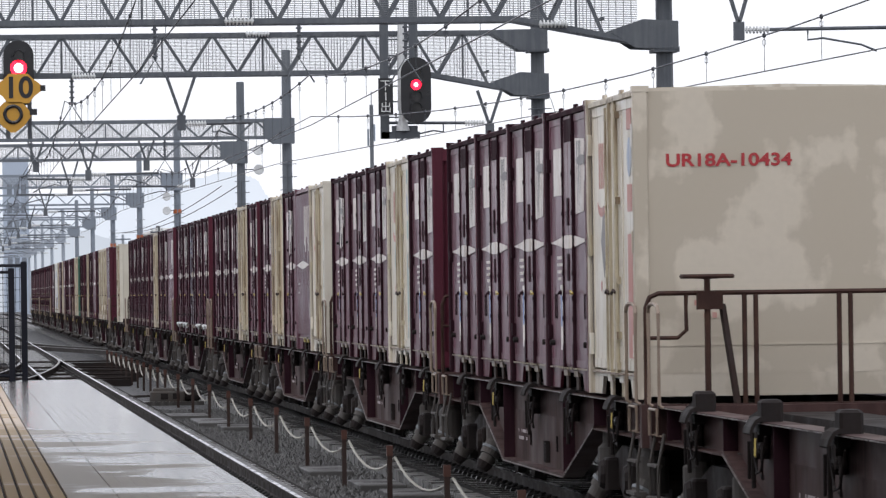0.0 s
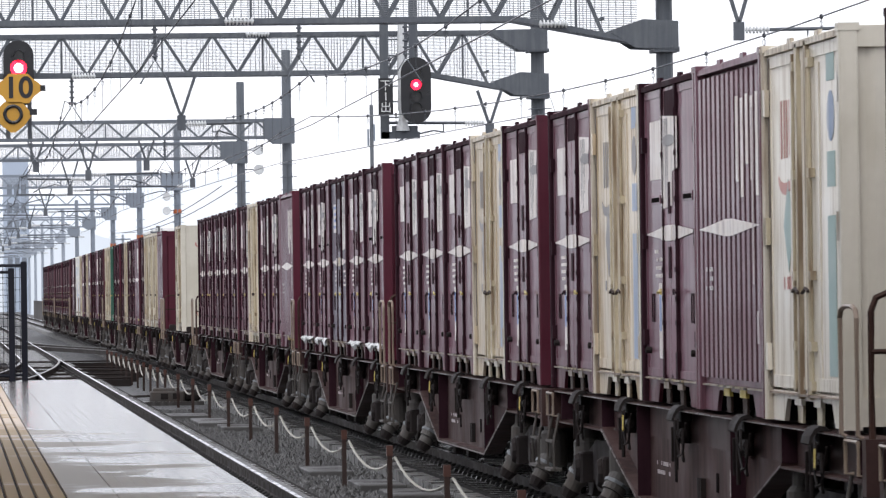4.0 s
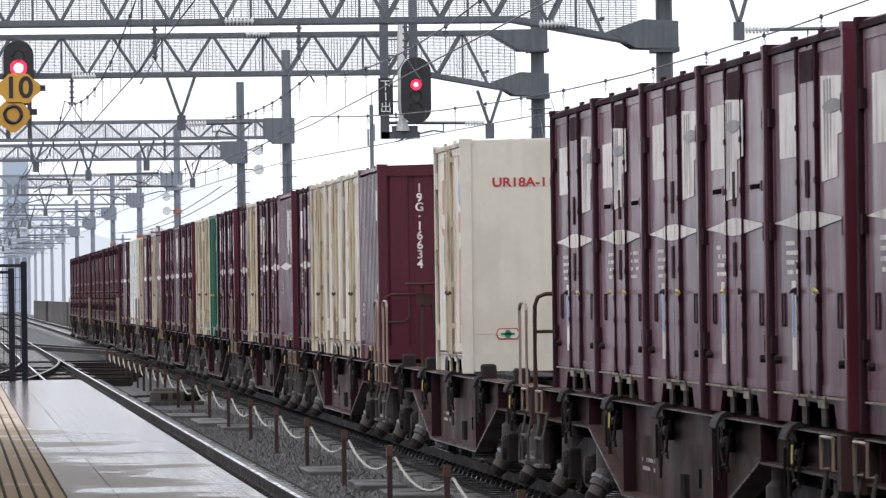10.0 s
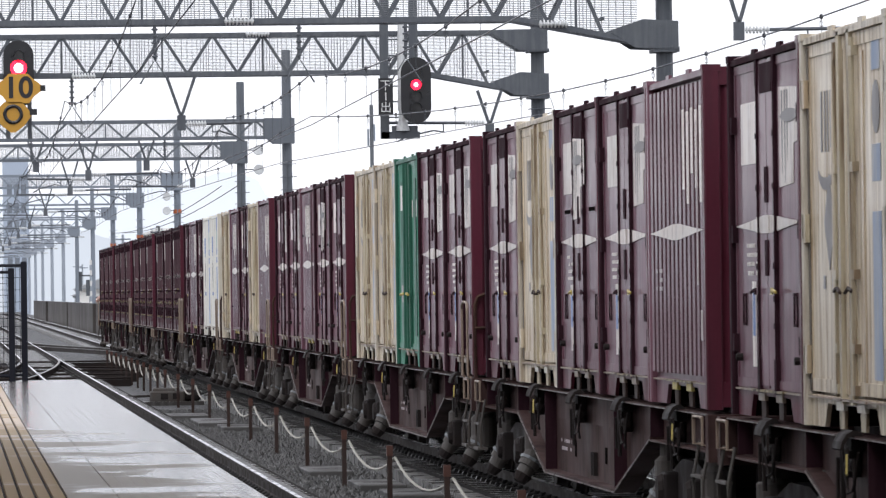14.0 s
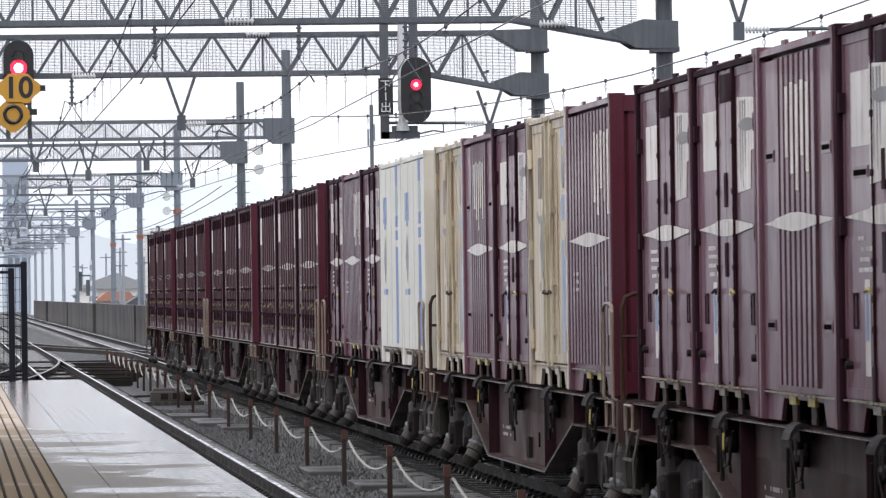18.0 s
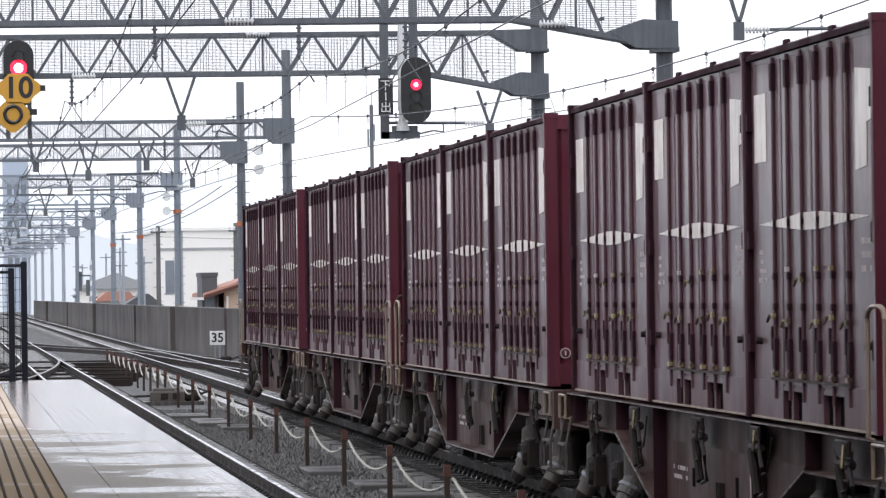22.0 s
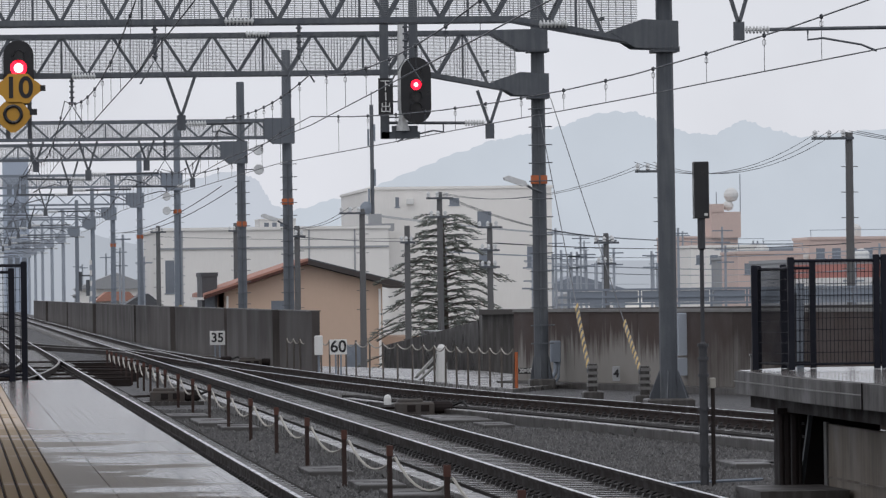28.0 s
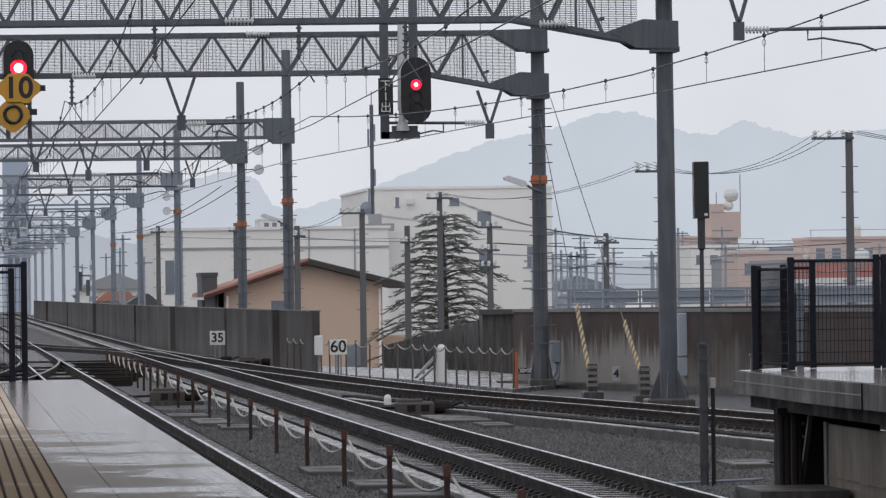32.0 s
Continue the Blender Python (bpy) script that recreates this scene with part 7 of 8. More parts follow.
def rope_between(a, b, sag):
    pts = []
    for i in range(9):
        t = i / 8
        pts.append((a[0] + (b[0] - a[0]) * t, a[1] + (b[1] - a[1]) * t, a[2] + (b[2] - a[2]) * t - 4 * sag * t * (1 - t)))
    return Shape().tube(pts, 0.016, 5)


fence = thing("rope_fence", "low fence of weathered brown posts joined by a sagging rope", "fence")
prev = None
for k in range(23):
    q = k / 22 * (len(FENCE) - 1)
    i = min(int(q), len(FENCE) - 2)
    x = FENCE[i][0] + (FENCE[i + 1][0] - FENCE[i][0]) * (q - i)
    y = FENCE[i][1] + (FENCE[i + 1][1] - FENCE[i][1]) * (q - i)
    part("post", Shape().rod((x, y, -0.36), (x + 0.015 * math.sin(2.1 * k), y, 0.64 + 0.03 * math.sin(3.7 * k)), 0.025, 7), "post_brown", fence)
    if prev:
        part("rope", rope_between(prev, (x, y, 0.62), 0.13), "rope", fence)
    prev = (x, y, 0.62)
part("orange_cover", Shape().rod((12.8, 142, -0.3), (12.8, 142, 0.55), 0.038, 8), "orange", fence, "orange sleeve on the end post")


def sign(name, body, x, y, zc, w, h, label, size, post_to=None, board="sign_white", ink="black"):
    s = thing(name, label, "sign", (x, y, zc))
    part("board", Shape().soft_box(-w / 2, 0, -h / 2, w / 2, 0.03, h / 2, 0.008), board, s)
    me = text_mesh("numerals", body, size, bold=0.008)
    t = part("numerals", me, ink, s)
    t.location = (0, -0.006, 0)
    if post_to is not None:
        part("post", Shape().rod((-w * 0.15, 0.05, post_to - zc), (-w * 0.15, 0.05, h / 2), 0.025, 6).rod((w * 0.15, 0.05, post_to - zc), (w * 0.15, 0.05, h / 2), 0.025, 6), "steel_far", s)
    return s


sign("speed_sign", "60", 10.31, 167.0, 0.5, 0.46, 0.4, "white board with black 60 behind the rope fence", 0.44, -0.3)
sign("speed_sign", "35", 8.78, 206.5, 0.5, 0.5, 0.46, "small white board with black 35 by the parapet", 0.42, -0.36)
sign("number_plate_board", "4", 15.28, 143.95, 0.0, 0.17, 0.34, "small white board with black 4 on the stained wall", 0.25, None, "wall_grey")
sign("marker_plate", "X=10", 13.74, 149.9, 0.02, 0.36, 0.14, "black marker plate with white writing on the wall end", 0.135, None, "black", "sign_white")
bol = thing("relay_cabinet", "small white relay cabinet on a post", "cabinet", (10.05, 171.5, 0))
part("box", Shape().soft_box(-0.11, -0.1, 0.25, 0.11, 0.1, 0.78, 0.02), "sign_white", bol)
part("post", Shape().rod((0, 0, -0.36), (0, 0, 0.3), 0.03, 6), "steel_far", bol)
con = thing("cable_cover", "white plastic cable cover leaning at the fence", "cover", (12.0, 153.5, -0.27))
part("body", Shape().lathe([(0.16, 0), (0.13, 0.5), (0.11, 0.8), (0.12, 0.82), (0.05, 0.92)], (0, 0, 0), "z", 12), "sign_white", con)
part("strut", Shape().beam((-0.08, 0, 0.7), (-0.6, 0.6, 0.1), 0.12, 0.03).beam((-0.1, 0, 0.45), (-0.5, 0.5, 0.05), 0.1, 0.03), "sign_white", con)


utility_pole(34.0, 430, 5.0, True, ((0.1, 1.3),), False, "utility pole far off in the town, paled by painted haze")
utility_pole(64.0, 430, 4.8, True, ((0.1, 1.3),), False, "utility pole far off in the town, paled by painted haze")
utility_pole(78.0, 520, 5.6, True, ((0.1, 1.3),), False, "utility pole far off in the town, paled by painted haze")


def guy(foot, top, guard, label="striped yellow and black guy-wire guard with its anchor"):
    g = thing("guy_anchor", label, "guy wire")
    f, t = Vector(foot), Vector(top)
    part("wire", Shape().tube([f, f.lerp(t, 0.5), t], 0.010, 5), "wire", g)
    d = (t - f).normalized()
    a = f + d * 0.28
    n = 18
    u = Vector((1, 0, 0)) - d * d.x
    u.normalize()
    v = d.cross(u)
    for k in range(n):
        ring = Shape()
        for e in (k, k + 1):
            for i in range(10):
                c, sn = math.cos(i * math.pi / 5), math.sin(i * math.pi / 5)
                ring.v.append(tuple(a + d * (guard * (e / n) + 0.24 * c) + (u * c + v * sn) * 0.045))
        ring.f = [(i, (i + 1) % 10, 10 + (i + 1) % 10, 10 + i) for i in range(10)] + [tuple(range(9, -1, -1)), tuple(range(10, 20))]
        part("stripe", ring, "guard_yellow" if k % 2 else "black", g)
    part("turnbuckle", Shape().rod(f, a, 0.035, 6).lathe([(0.05, 0), (0.05, 0.08)], f, "z", 8), "steel", g)
    part("anchor_block", Shape().soft_box(f.x - 0.14, f.y - 0.25, -0.36, f.x + 0.26, f.y + 0.25, -0.1, 0.02), "concrete", g)
    part("anchor_core", Shape().soft_box(f.x - 0.03, f.y - 0.1, -0.1, f.x + 0.15, f.y + 0.04, 0.46, 0.01), "concrete", g)
    for k in range(4):
        part("anchor_plate", Shape().box(f.x - 0.05 + 0.01 * k, f.y - 0.12, 0.0 + 0.12 * k, f.x + 0.17, f.y + 0.06, 0.06 + 0.12 * k), "coping_pale", g)
    return g


guy((12.83, 126.0, 0.28), (13.75, 145.8, 6.1), 4.4)
guy((13.33, 121.0, 0.3), (14.03, 145.8, 6.4), 3.8)


def column_fittings(x, y, far, band, y_face):
    """Climbing irons, painted band and foot of a portal column."""
    c = part("ladder_rail", Shape().box(x - 0.02, -0.2, 0.6, x + 0.02, -0.18, 6.2), "steel" if not far else "steel_far", PORTAL[y])
    c.location = (0, 0, 0)
    k = 0
    z = 0.7
    while z < 6.2:
        part("rung", Shape().tube([(x - 0.24, -0.16, z), (x - 0.24, -0.24, z), (x + 0.27, -0.24, z + 0.01), (x + 0.3, -0.12, z + 0.01)], 0.014, 5), "steel" if not far else "steel_far", c)
        z += 0.42
    part("orange_band", Shape().lathe([(0.196, band - 0.1), (0.196, band + 0.1)], (x, 0, 0), "z", 14), "orange", PORTAL[y], "orange painted band")
    return c


column_fittings(13.75, 146, False, 4.52, 0)
column_fittings(11.12, 206, False, 4.94, 0)
column_fittings(11.05, 237, False, 4.56, 0)
column_fittings(10.82, 297, True, 5.84, 0)
column_fittings(10.8, 355, True, 5.2, 0)
column_fittings(10.8, 413, True, 5.2, 0)
for x, y in ((13.52, 118), (13.75, 146)):
    half, fin = (0.45, 0.42) if y == 118 else (0.3, 0.29)
    ft = part("base_plate", Shape().soft_box(-half, -half, -0.36, half, half, -0.12, 0.03), "concrete", PORTAL[y], "concrete footing")
    ft.location = (x, 0, 0)
    for ang in range(6):
        a = ang * math.pi / 3 + 0.3
        d = Vector((math.cos(a), math.sin(a), 0))
        part("gusset", Shape().add([tuple(d * 0.2 + Vector((0, 0, -0.12))), tuple(d * fin + Vector((0, 0, -0.12))), tuple(d * 0.2 + Vector((0, 0, 0.4))),
                                    tuple(d * 0.2 + Vector((-d.y * 0.02, d.x * 0.02, -0.12))), tuple(d * fin + Vector((-d.y * 0.02, d.x * 0.02, -0.12))), tuple(d * 0.2 + Vector((-d.y * 0.02, d.x * 0.02, 0.4)))],
                                   [(0, 1, 2), (5, 4, 3), (0, 3, 4, 1), (1, 4, 5, 2), (2, 5, 3, 0)]), "steel", ft)


def lamp_arm(x, y, z, label):
    l = thing("yard_lamp", label, "lamp", (x, y, z))
    part("arm", Shape().tube([(0.5, 0, -0.2), (0.25, 0, -0.1), (0.1, 0, 0)], 0.03, 6), "steel", l)
    part("head", Shape().prism([(-0.4, 0.16), (-0.3, 0.2), (0.12, 0.06), (0.16, -0.04), (0.05, -0.06), (-0.38, 0.1)], "y", -0.14, 0.14), "insul", l)
    return l


lamp_arm(13.3, 145.8, 4.42, "white yard lamp on a portal column")
lamp_arm(10.62, 205.8, 4.35, "white yard lamp on a portal column")
cab = thing("wall_cabinet", "grey cabinet fixed to the stained wall", "cabinet", (16.3, 139.6, -0.1))
part("box", Shape().soft_box(-0.1, -0.12, 0.55, 0.12, 0.1, 1.5, 0.02), "steel_pale", cab)
part("box", Shape().soft_box(-0.12, -0.12, 0.1, 0.12, 0.1, 0.5, 0.02), "steel_pale", cab)
cab = thing("wall_cabinet", "grey junction box with conduits on the stained wall", "cabinet", (14.23, 147.6, -0.1))
part("box", Shape().soft_box(-0.12, -0.14, 0.35, 0.12, 0.1, 0.85, 0.02), "steel_far", cab)
part("conduit", Shape().tube([(0, -0.05, 0.35), (-0.02, -0.1, 0.1), (-0.25, -0.3, -0.3)], 0.05, 7).tube([(0.08, -0.05, 0.35), (0.06, -0.1, 0.0), (-0.15, -0.35, -0.32)], 0.035, 7), "steel_far", cab)

# ---- signals ----
def stadium(cx, cz, w, h, n=10):
    r = w / 2
    pts = [(cx + r * math.cos(t * math.pi / n), cz + (h / 2 - r) + r * math.sin(t * math.pi / n)) for t in range(n + 1)]
    pts += [(cx + r * math.cos(math.pi + t * math.pi / n), cz - (h / 2 - r) + r * math.sin(math.pi + t * math.pi / n)) for t in range(n + 1)]
    return pts


def colour_light(x, y, z, lit, label, disc, core):
    s = thing("railway_signal", label, "railway signal", (x, y, z))
    part("backboard", Shape().prism(stadium(0, 0, 0.70, 1.54), "y", 0, 0.05), "black", s)
    part("case", Shape().prism(stadium(0, 0, 0.42, 1.3), "y", 0.05, 0.3), "black", s)
    for k in range(4):
        zz = 0.40 - 0.27 * k
        on = k == lit
        # A lit disc takes in the lamp's halo, so it can outgrow the lens.
        lens = part("lens", Shape().lathe([(disc if on else 0.125, -0.02), (disc if on else 0.125, 0.0)], (0, 0, zz), "y", 20), "red_glow" if on else "lens_off", s, "lit red lens with its halo in the disc" if on else "")
        if on:
            part("lamp_core", Shape().lathe([(core, -0.026), (core, -0.021)], (0, 0, zz), "y", 16), "red_core", lens)
        hood = Shape()
        pts = [(0.136 * math.cos(a), 0.136 * math.sin(a)) for a in [math.radians(-10 + 200 * i / 12) for i in range(13)]]
        inner = [(0.127 * math.cos(a), 0.127 * math.sin(a)) for a in [math.radians(190 - 200 * i / 12) for i in range(13)]]
        hood.prism([(a, b + zz) for a, b in pts + inner], "y", -0.16, 0.0)
        part("hood", hood, "black", s)
    part("mounting_arm", Shape().box(-0.05, 0.28, 0.1, 0.05, 0.64, 0.2), "steel", s)
    return s


colour_light(10.83, 145.0, 6.6, 1, "black colour-light signal showing red, hung from a portal", 0.12, 0.05)
colour_light(1.67, 145.0, 7.08, 1, "black colour-light signal showing red above amber boards", 0.19, 0.11)
am = thing("amber_indicator", "amber shaped board with a black 10", "sign", (1.66, 144.75, 6.73))
part("board", Shape().prism([(-0.55, -0.04), (-0.36, -0.18), (-0.24, -0.34), (0.24, -0.34), (0.36, -0.18), (0.55, -0.04), (0.55, 0.06), (0.36, 0.2), (0.22, 0.34), (-0.22, 0.34), (-0.36, 0.2), (-0.55, 0.06)], "y", 0, 0.04), "amber", am)
t = part("numerals", text_mesh("numerals", "10", 0.68, bold=0.016), "black", am)
t.location = (0, -0.006, 0)
part("lug", Shape().box(0.5, -0.02, -0.06, 0.62, 0.08, 0.07), "black", am)
part("mounting_arm", Shape().box(-0.27, 0.04, -0.05, -0.2, 0.86, 0.05), "steel", am)
am = thing("amber_indicator", "amber pointed board with a black ring", "sign", (1.53, 144.75, 6.12))
part("board", Shape().prism([(-0.44, 0.0), (-0.3, 0.2), (-0.2, 0.3), (0.2, 0.3), (0.3, 0.2), (0.44, 0.0), (0.25, -0.25), (0.05, -0.4), (-0.05, -0.4), (-0.25, -0.25)], "y", 0, 0.04), "amber", am)
ring = Shape().tube([(0.19 * math.cos(k * math.pi / 9), -0.004, 0.02 + 0.19 * math.sin(k * math.pi / 9)) for k in range(19)], 0.045, 6)
part("ring", ring, "black", am)
part("lug", Shape().box(0.38, -0.02, 0.0, 0.55, 0.08, 0.14), "black", am)
part("mounting_arm", Shape().box(-0.14, 0.04, -0.05, -0.07, 0.86, 0.05), "steel", am)
hang = thing("signal_hanger", "dark steel frame that holds the red signal under the portals", "signal bracket", (0, 145.6, 0))
for x in (10.14, 10.82):
    part("upright", Shape().box(x - 0.1, -0.06, 5.5 if x < 10.5 else 7.2, x + 0.1, 0.1, 8.9), "steel", hang)
part("foot_bar", Shape().box(10.06, -0.06, 5.5, 10.95, 0.1, 5.66), "steel", hang)
part("inner_bar", Shape().box(10.3, -0.03, 5.56, 10.9, 0.03, 5.8), "steel", hang)
for k in range(8):
    part("rung", Shape().rod((10.22, 0, 6.0 + 0.36 * k), (10.5, 0, 6.0 + 0.36 * k), 0.018, 5), "steel", hang)
part("white_pipe", Shape().rod((10.52, -0.05, 6.15), (10.54, -0.05, 8.25), 0.085, 10), "insul", hang, "white pipe")
part("pipe_cone", Shape().lathe([(0.17, 5.68), (0.1, 5.9), (0.085, 6.2)], (10.55, -0.05, 0), "z", 12), "insul", hang, "white cone")
for x in (1.42, 1.92):
    part("upright", Shape().box(x - 0.05, -0.02, 5.6, x + 0.05, 0.08, 7.6), "steel", hang)
sg = thing("line_sign", "black upright board with white writing beside the signal", "sign", (10.13, 145.05, 6.46))
part("board", Shape().box(-0.17, 0, -0.43, 0.17, 0.04, 0.43), "black", sg)
for ch, z in (("\u4e0b", 0.25), ("1", 0.0), ("\u51fa", -0.26)):
    t = part("writing", text_mesh("writing", ch, 0.27), "sign_white", sg)
    t.location = (0, -0.006, z)

dw = thing("signal_mast", "dark grey signal mast with a black head seen from behind", "railway signal", (8.722, 72.6, 0))
part("mast", Shape().lathe([(0.05, -0.36), (0.05, 1.3), (0.024, 1.34), (0.024, 2.4), (0.045, 2.42), (0.045, 2.8)], (0, 0, 0), "z", 12), "mast_dark", dw)
for z in (0.95, 1.14, 1.3, 0.3, 0.56, -0.1):
    part("collar", Shape().lathe([(0.045, z - 0.018), (0.066, z - 0.018), (0.066, z + 0.018), (0.045, z + 0.018)], (0, 0, 0), "z", 12), "mast_dark", dw)
part("head", Shape().soft_box(-0.085, -0.06, 2.77, 0.09, 0.12, 3.43, 0.01), "black", dw)
part("label_plate", Shape().box(0.03, -0.065, 2.8, 0.07, -0.061, 2.83), "sign_white", dw)
part("junction_box", Shape().soft_box(0.075, -0.05, 0.80, 0.14, 0.05, 0.92, 0.01), "rope", dw, "small pale yellow junction box")
part("conduit", Shape().rod((0.108, 0, -0.36), (0.108, 0, 0.8), 0.024, 8), "rail_side", dw)
lamp_rod = thing("ground_rod", "thin grey rod lying on the ballast", "rod", (8.2, 73, -0.33))
part("rod", Shape().rod((-0.4, -0.6, 0.02), (1.3, 0.4, 0.04), 0.02, 6), "steel_far", lamp_rod)

# ---- hangers and cantilevers of the overhead line ----
def drop_bracket(x, y, top, low, w, label="dark steel V-shaped drop bracket under the portal"):
    v = thing("drop_bracket", label, "bracket", (x, y, 0))
    part("strut", Shape().beam((-w, 0, top), (0, 0, low), 0.07, 0.07), "steel", v)
    part("strut", Shape().beam((w, 0, top), (0, 0, low), 0.07, 0.07), "steel", v)
    part("clamp", Shape().box(-0.1, -0.06, low - 0.3, 0.1, 0.06, low + 0.05), "steel", v)
    return v


def ribbed_rod(a, b, n=7, r=0.075):
    """One turned piece with n sheds, along x or z."""
    a, b = Vector(a), Vector(b)
    ln = (b - a).length
    prof = [(0.03, 0.0)]
    for k in range(n):
        c = ln * (k + 0.5) / n
        prof += [(0.032, c - 0.024), (r, c - 0.016), (r, c + 0.012), (0.032, c + 0.02)]
    prof.append((0.03, ln))
    axis = "x" if abs(b.x - a.x) > abs(b.z - a.z) else "z"
    lo = a if (b.x - a.x) + (b.z - a.z) > 0 else b
    return Shape().lathe(prof, lo, axis, 10)


def cantilever(x_node, y, z, reach, label="dark registration arm with a white ribbed insulator"):
    """A level tube held off a drop bracket by an insulator, with a steady arm to the contact wire."""
    c = thing("cantilever", label, "overhead line arm", (x_node, y, 0))
    sg = 1 if reach > 0 else -1
    part("insulator", ribbed_rod((sg * 0.12, 0, z), (sg * 0.58, 0, z)), "insul", c, "white ribbed insulator")
    part("tube", Shape().rod((sg * 0.58, 0, z), (reach, 0, z + 0.02), 0.035, 8), "steel", c)
    part("steady_arm", Shape().tube([(reach * 0.45, 0, z), (reach * 0.45, 0, z - 0.2), (reach * 0.55, 0, z - 0.17), (reach * 0.8, 0, z - 0.3), (reach * 0.9, 0, z - 0.42)], 0.022, 6), "steel", c)
    return c


drop_bracket(5.42, 145.6, 6.98, 6.05, 0.32)
drop_bracket(12.58, 145.6, 6.6, 5.78, 0.28)
cantilever(12.58, 145.6, 5.85, -2.4)
drop_bracket(14.89, 117.6, 7.5, 6.9, 0.18)
cantilever(14.89, 117.6, 6.8, 2.9)
beam_x = thing("portal_outrigger", "short dark steel beam beyond the portal column", "bracket", (0, 117.6, 0))
part("beam", Shape().box(13.6, -0.06, 7.45, 18.5, 0.06, 7.6), "steel", beam_x)
drop_bracket(6.5, 205.6, 6.98, 6.3, 0.25)
drop_bracket(2.9, 205.6, 6.98, 6.3, 0.25)
drop_bracket(9.2, 236.6, 6.98, 6.25, 0.25)
cantilever(9.2, 236.6, 6.0, -2.2)
for y in (206, 237, 297, 355, 413, 471, 529, 587, 645):
    if y > 420:
        cantilever(10.3, y - 0.3, 6.3, -5.5, "pale arms of the overhead line far down the track")
    drop_bracket(4.6, y - 0.4, 6.98, 6.0, 0.3)
    cantilever(4.6, y - 0.4, 5.9, 2.3)
    cantilever(4.6, y - 0.4, 5.75, -2.0)
cantilever(5.42, 145.6, 5.9, 1.6)
for y0, x0, z in ((145.48, 6.93, 7.96), (117.48, 11.1, 6.94), (117.48, 5.2, 7.05), (145.48, 2.9, 7.02)):
    ins = thing("feeder_insulator", "white ribbed insulator on the portal girder", "insulator", (x0, y0, z))
    part("body", ribbed_rod((0, 0, 0), (0.55, 0, 0), 8), "insul", ins)
for x, y in ((2.75, 205.6), (7.1, 205.6), (2.9, 145.6), (8.6, 117.6), (3.9, 117.6), (6.6, 117.6)):
    ins = thing("hanging_insulator", "dark hanging insulator string under the portal", "insulator", (x, y, 0))
    part("body", ribbed_rod((0, 0, 6.98), (0, 0, 6.35), 5, 0.06), "steel", ins)
    part("yoke", Shape().tube([(-0.28, 0, 5.9), (0, 0, 6.35), (0.28, 0, 5.9)], 0.018, 5), "steel", ins)
for x, z, y in ((11.7, 7.34, 236.8), (11.71, 6.61, 236.8), (10.31, 6.55, 296.6), (10.3, 5.89, 296.6)):
    bl = thing("tension_pulley", "pale round tensioning pulley on the overhead line", "pulley", (x, y, z))
    part("wheel", Shape().lathe([(0.05, -0.04), (0.18, -0.05), (0.2, 0), (0.18, 0.05), (0.05, 0.04)], (0, 0, 0), "y", 14), "insul", bl)
    part("arm", Shape().rod((0, 0, 0), ((11.05 if y < 250 else 10.82) - x, (237 if y < 250 else 297) - y, 0), 0.02, 5), "steel", bl)

span_wires("feeder_cable", (10.6, 237, 6.0), (11.0, 413, 6.0), 2, 0.5, 0.6, 0.02, "wire", "dark feeder cable slung between the portals")

# ---- between the tracks: posts with rope, slabs, point machines ----
rf = thing("rope_fence", "rusty angle-iron posts joined by a grey rope between the tracks", "fence")
prev = None
for k in range(22):
    y = 51.4 + 7.75 * k if k < 12 else 51.4 + 7.75 * 11 + 5.0 * (k - 11)
    part("post", Shape().prism([(4.635, y - 0.03), (4.688, y - 0.03), (4.688, y - 0.018), (4.647, y - 0.018), (4.647, y + 0.04), (4.635, y + 0.04)], "z", -0.4, 0.24), "rust", rf)
    part("post_cap", Shape().box(4.629, y - 0.04, 0.22, 4.696, y + 0.045, 0.33), "rust_red", rf, "orange-rusted post head")
    if prev:
        part("rope", rope_between(prev, (4.72, y, 0.2), 0.22), "rope", rf)
    prev = (4.72, y, 0.2)
for x, y, w, d in ((4.75, 79.9, 0.55, 2.6), (5.0, 73.9, 0.55, 2.2), (5.2, 70.2, 0.7, 2.4), (4.6, 111.3, 0.6, 4.5), (4.85, 106.4, 0.6, 2.6), (4.37, 117.0, 0.8, 2.5), (10.2, 80.2, 0.6, 2.2), (10.6, 79.0, 0.5, 2.0), (8.9, 110.7, 0.9, 5.0), (9.1, 105.3, 0.5, 2.4)):
    c = thing("concrete_slab", "loose wet concrete cover slab on the ballast", "slab", (x, y, -0.36), "cover slabs on the ballast")
    part("slab", Shape().soft_box(-w / 2, -d / 2, 0, w / 2, d / 2, 0.09, 0.012), "cover_slab", c)
    part("grip_slot", Shape().box(-w * 0.3, -0.05, 0.088, w * 0.3, 0.05, 0.092), "under", c)


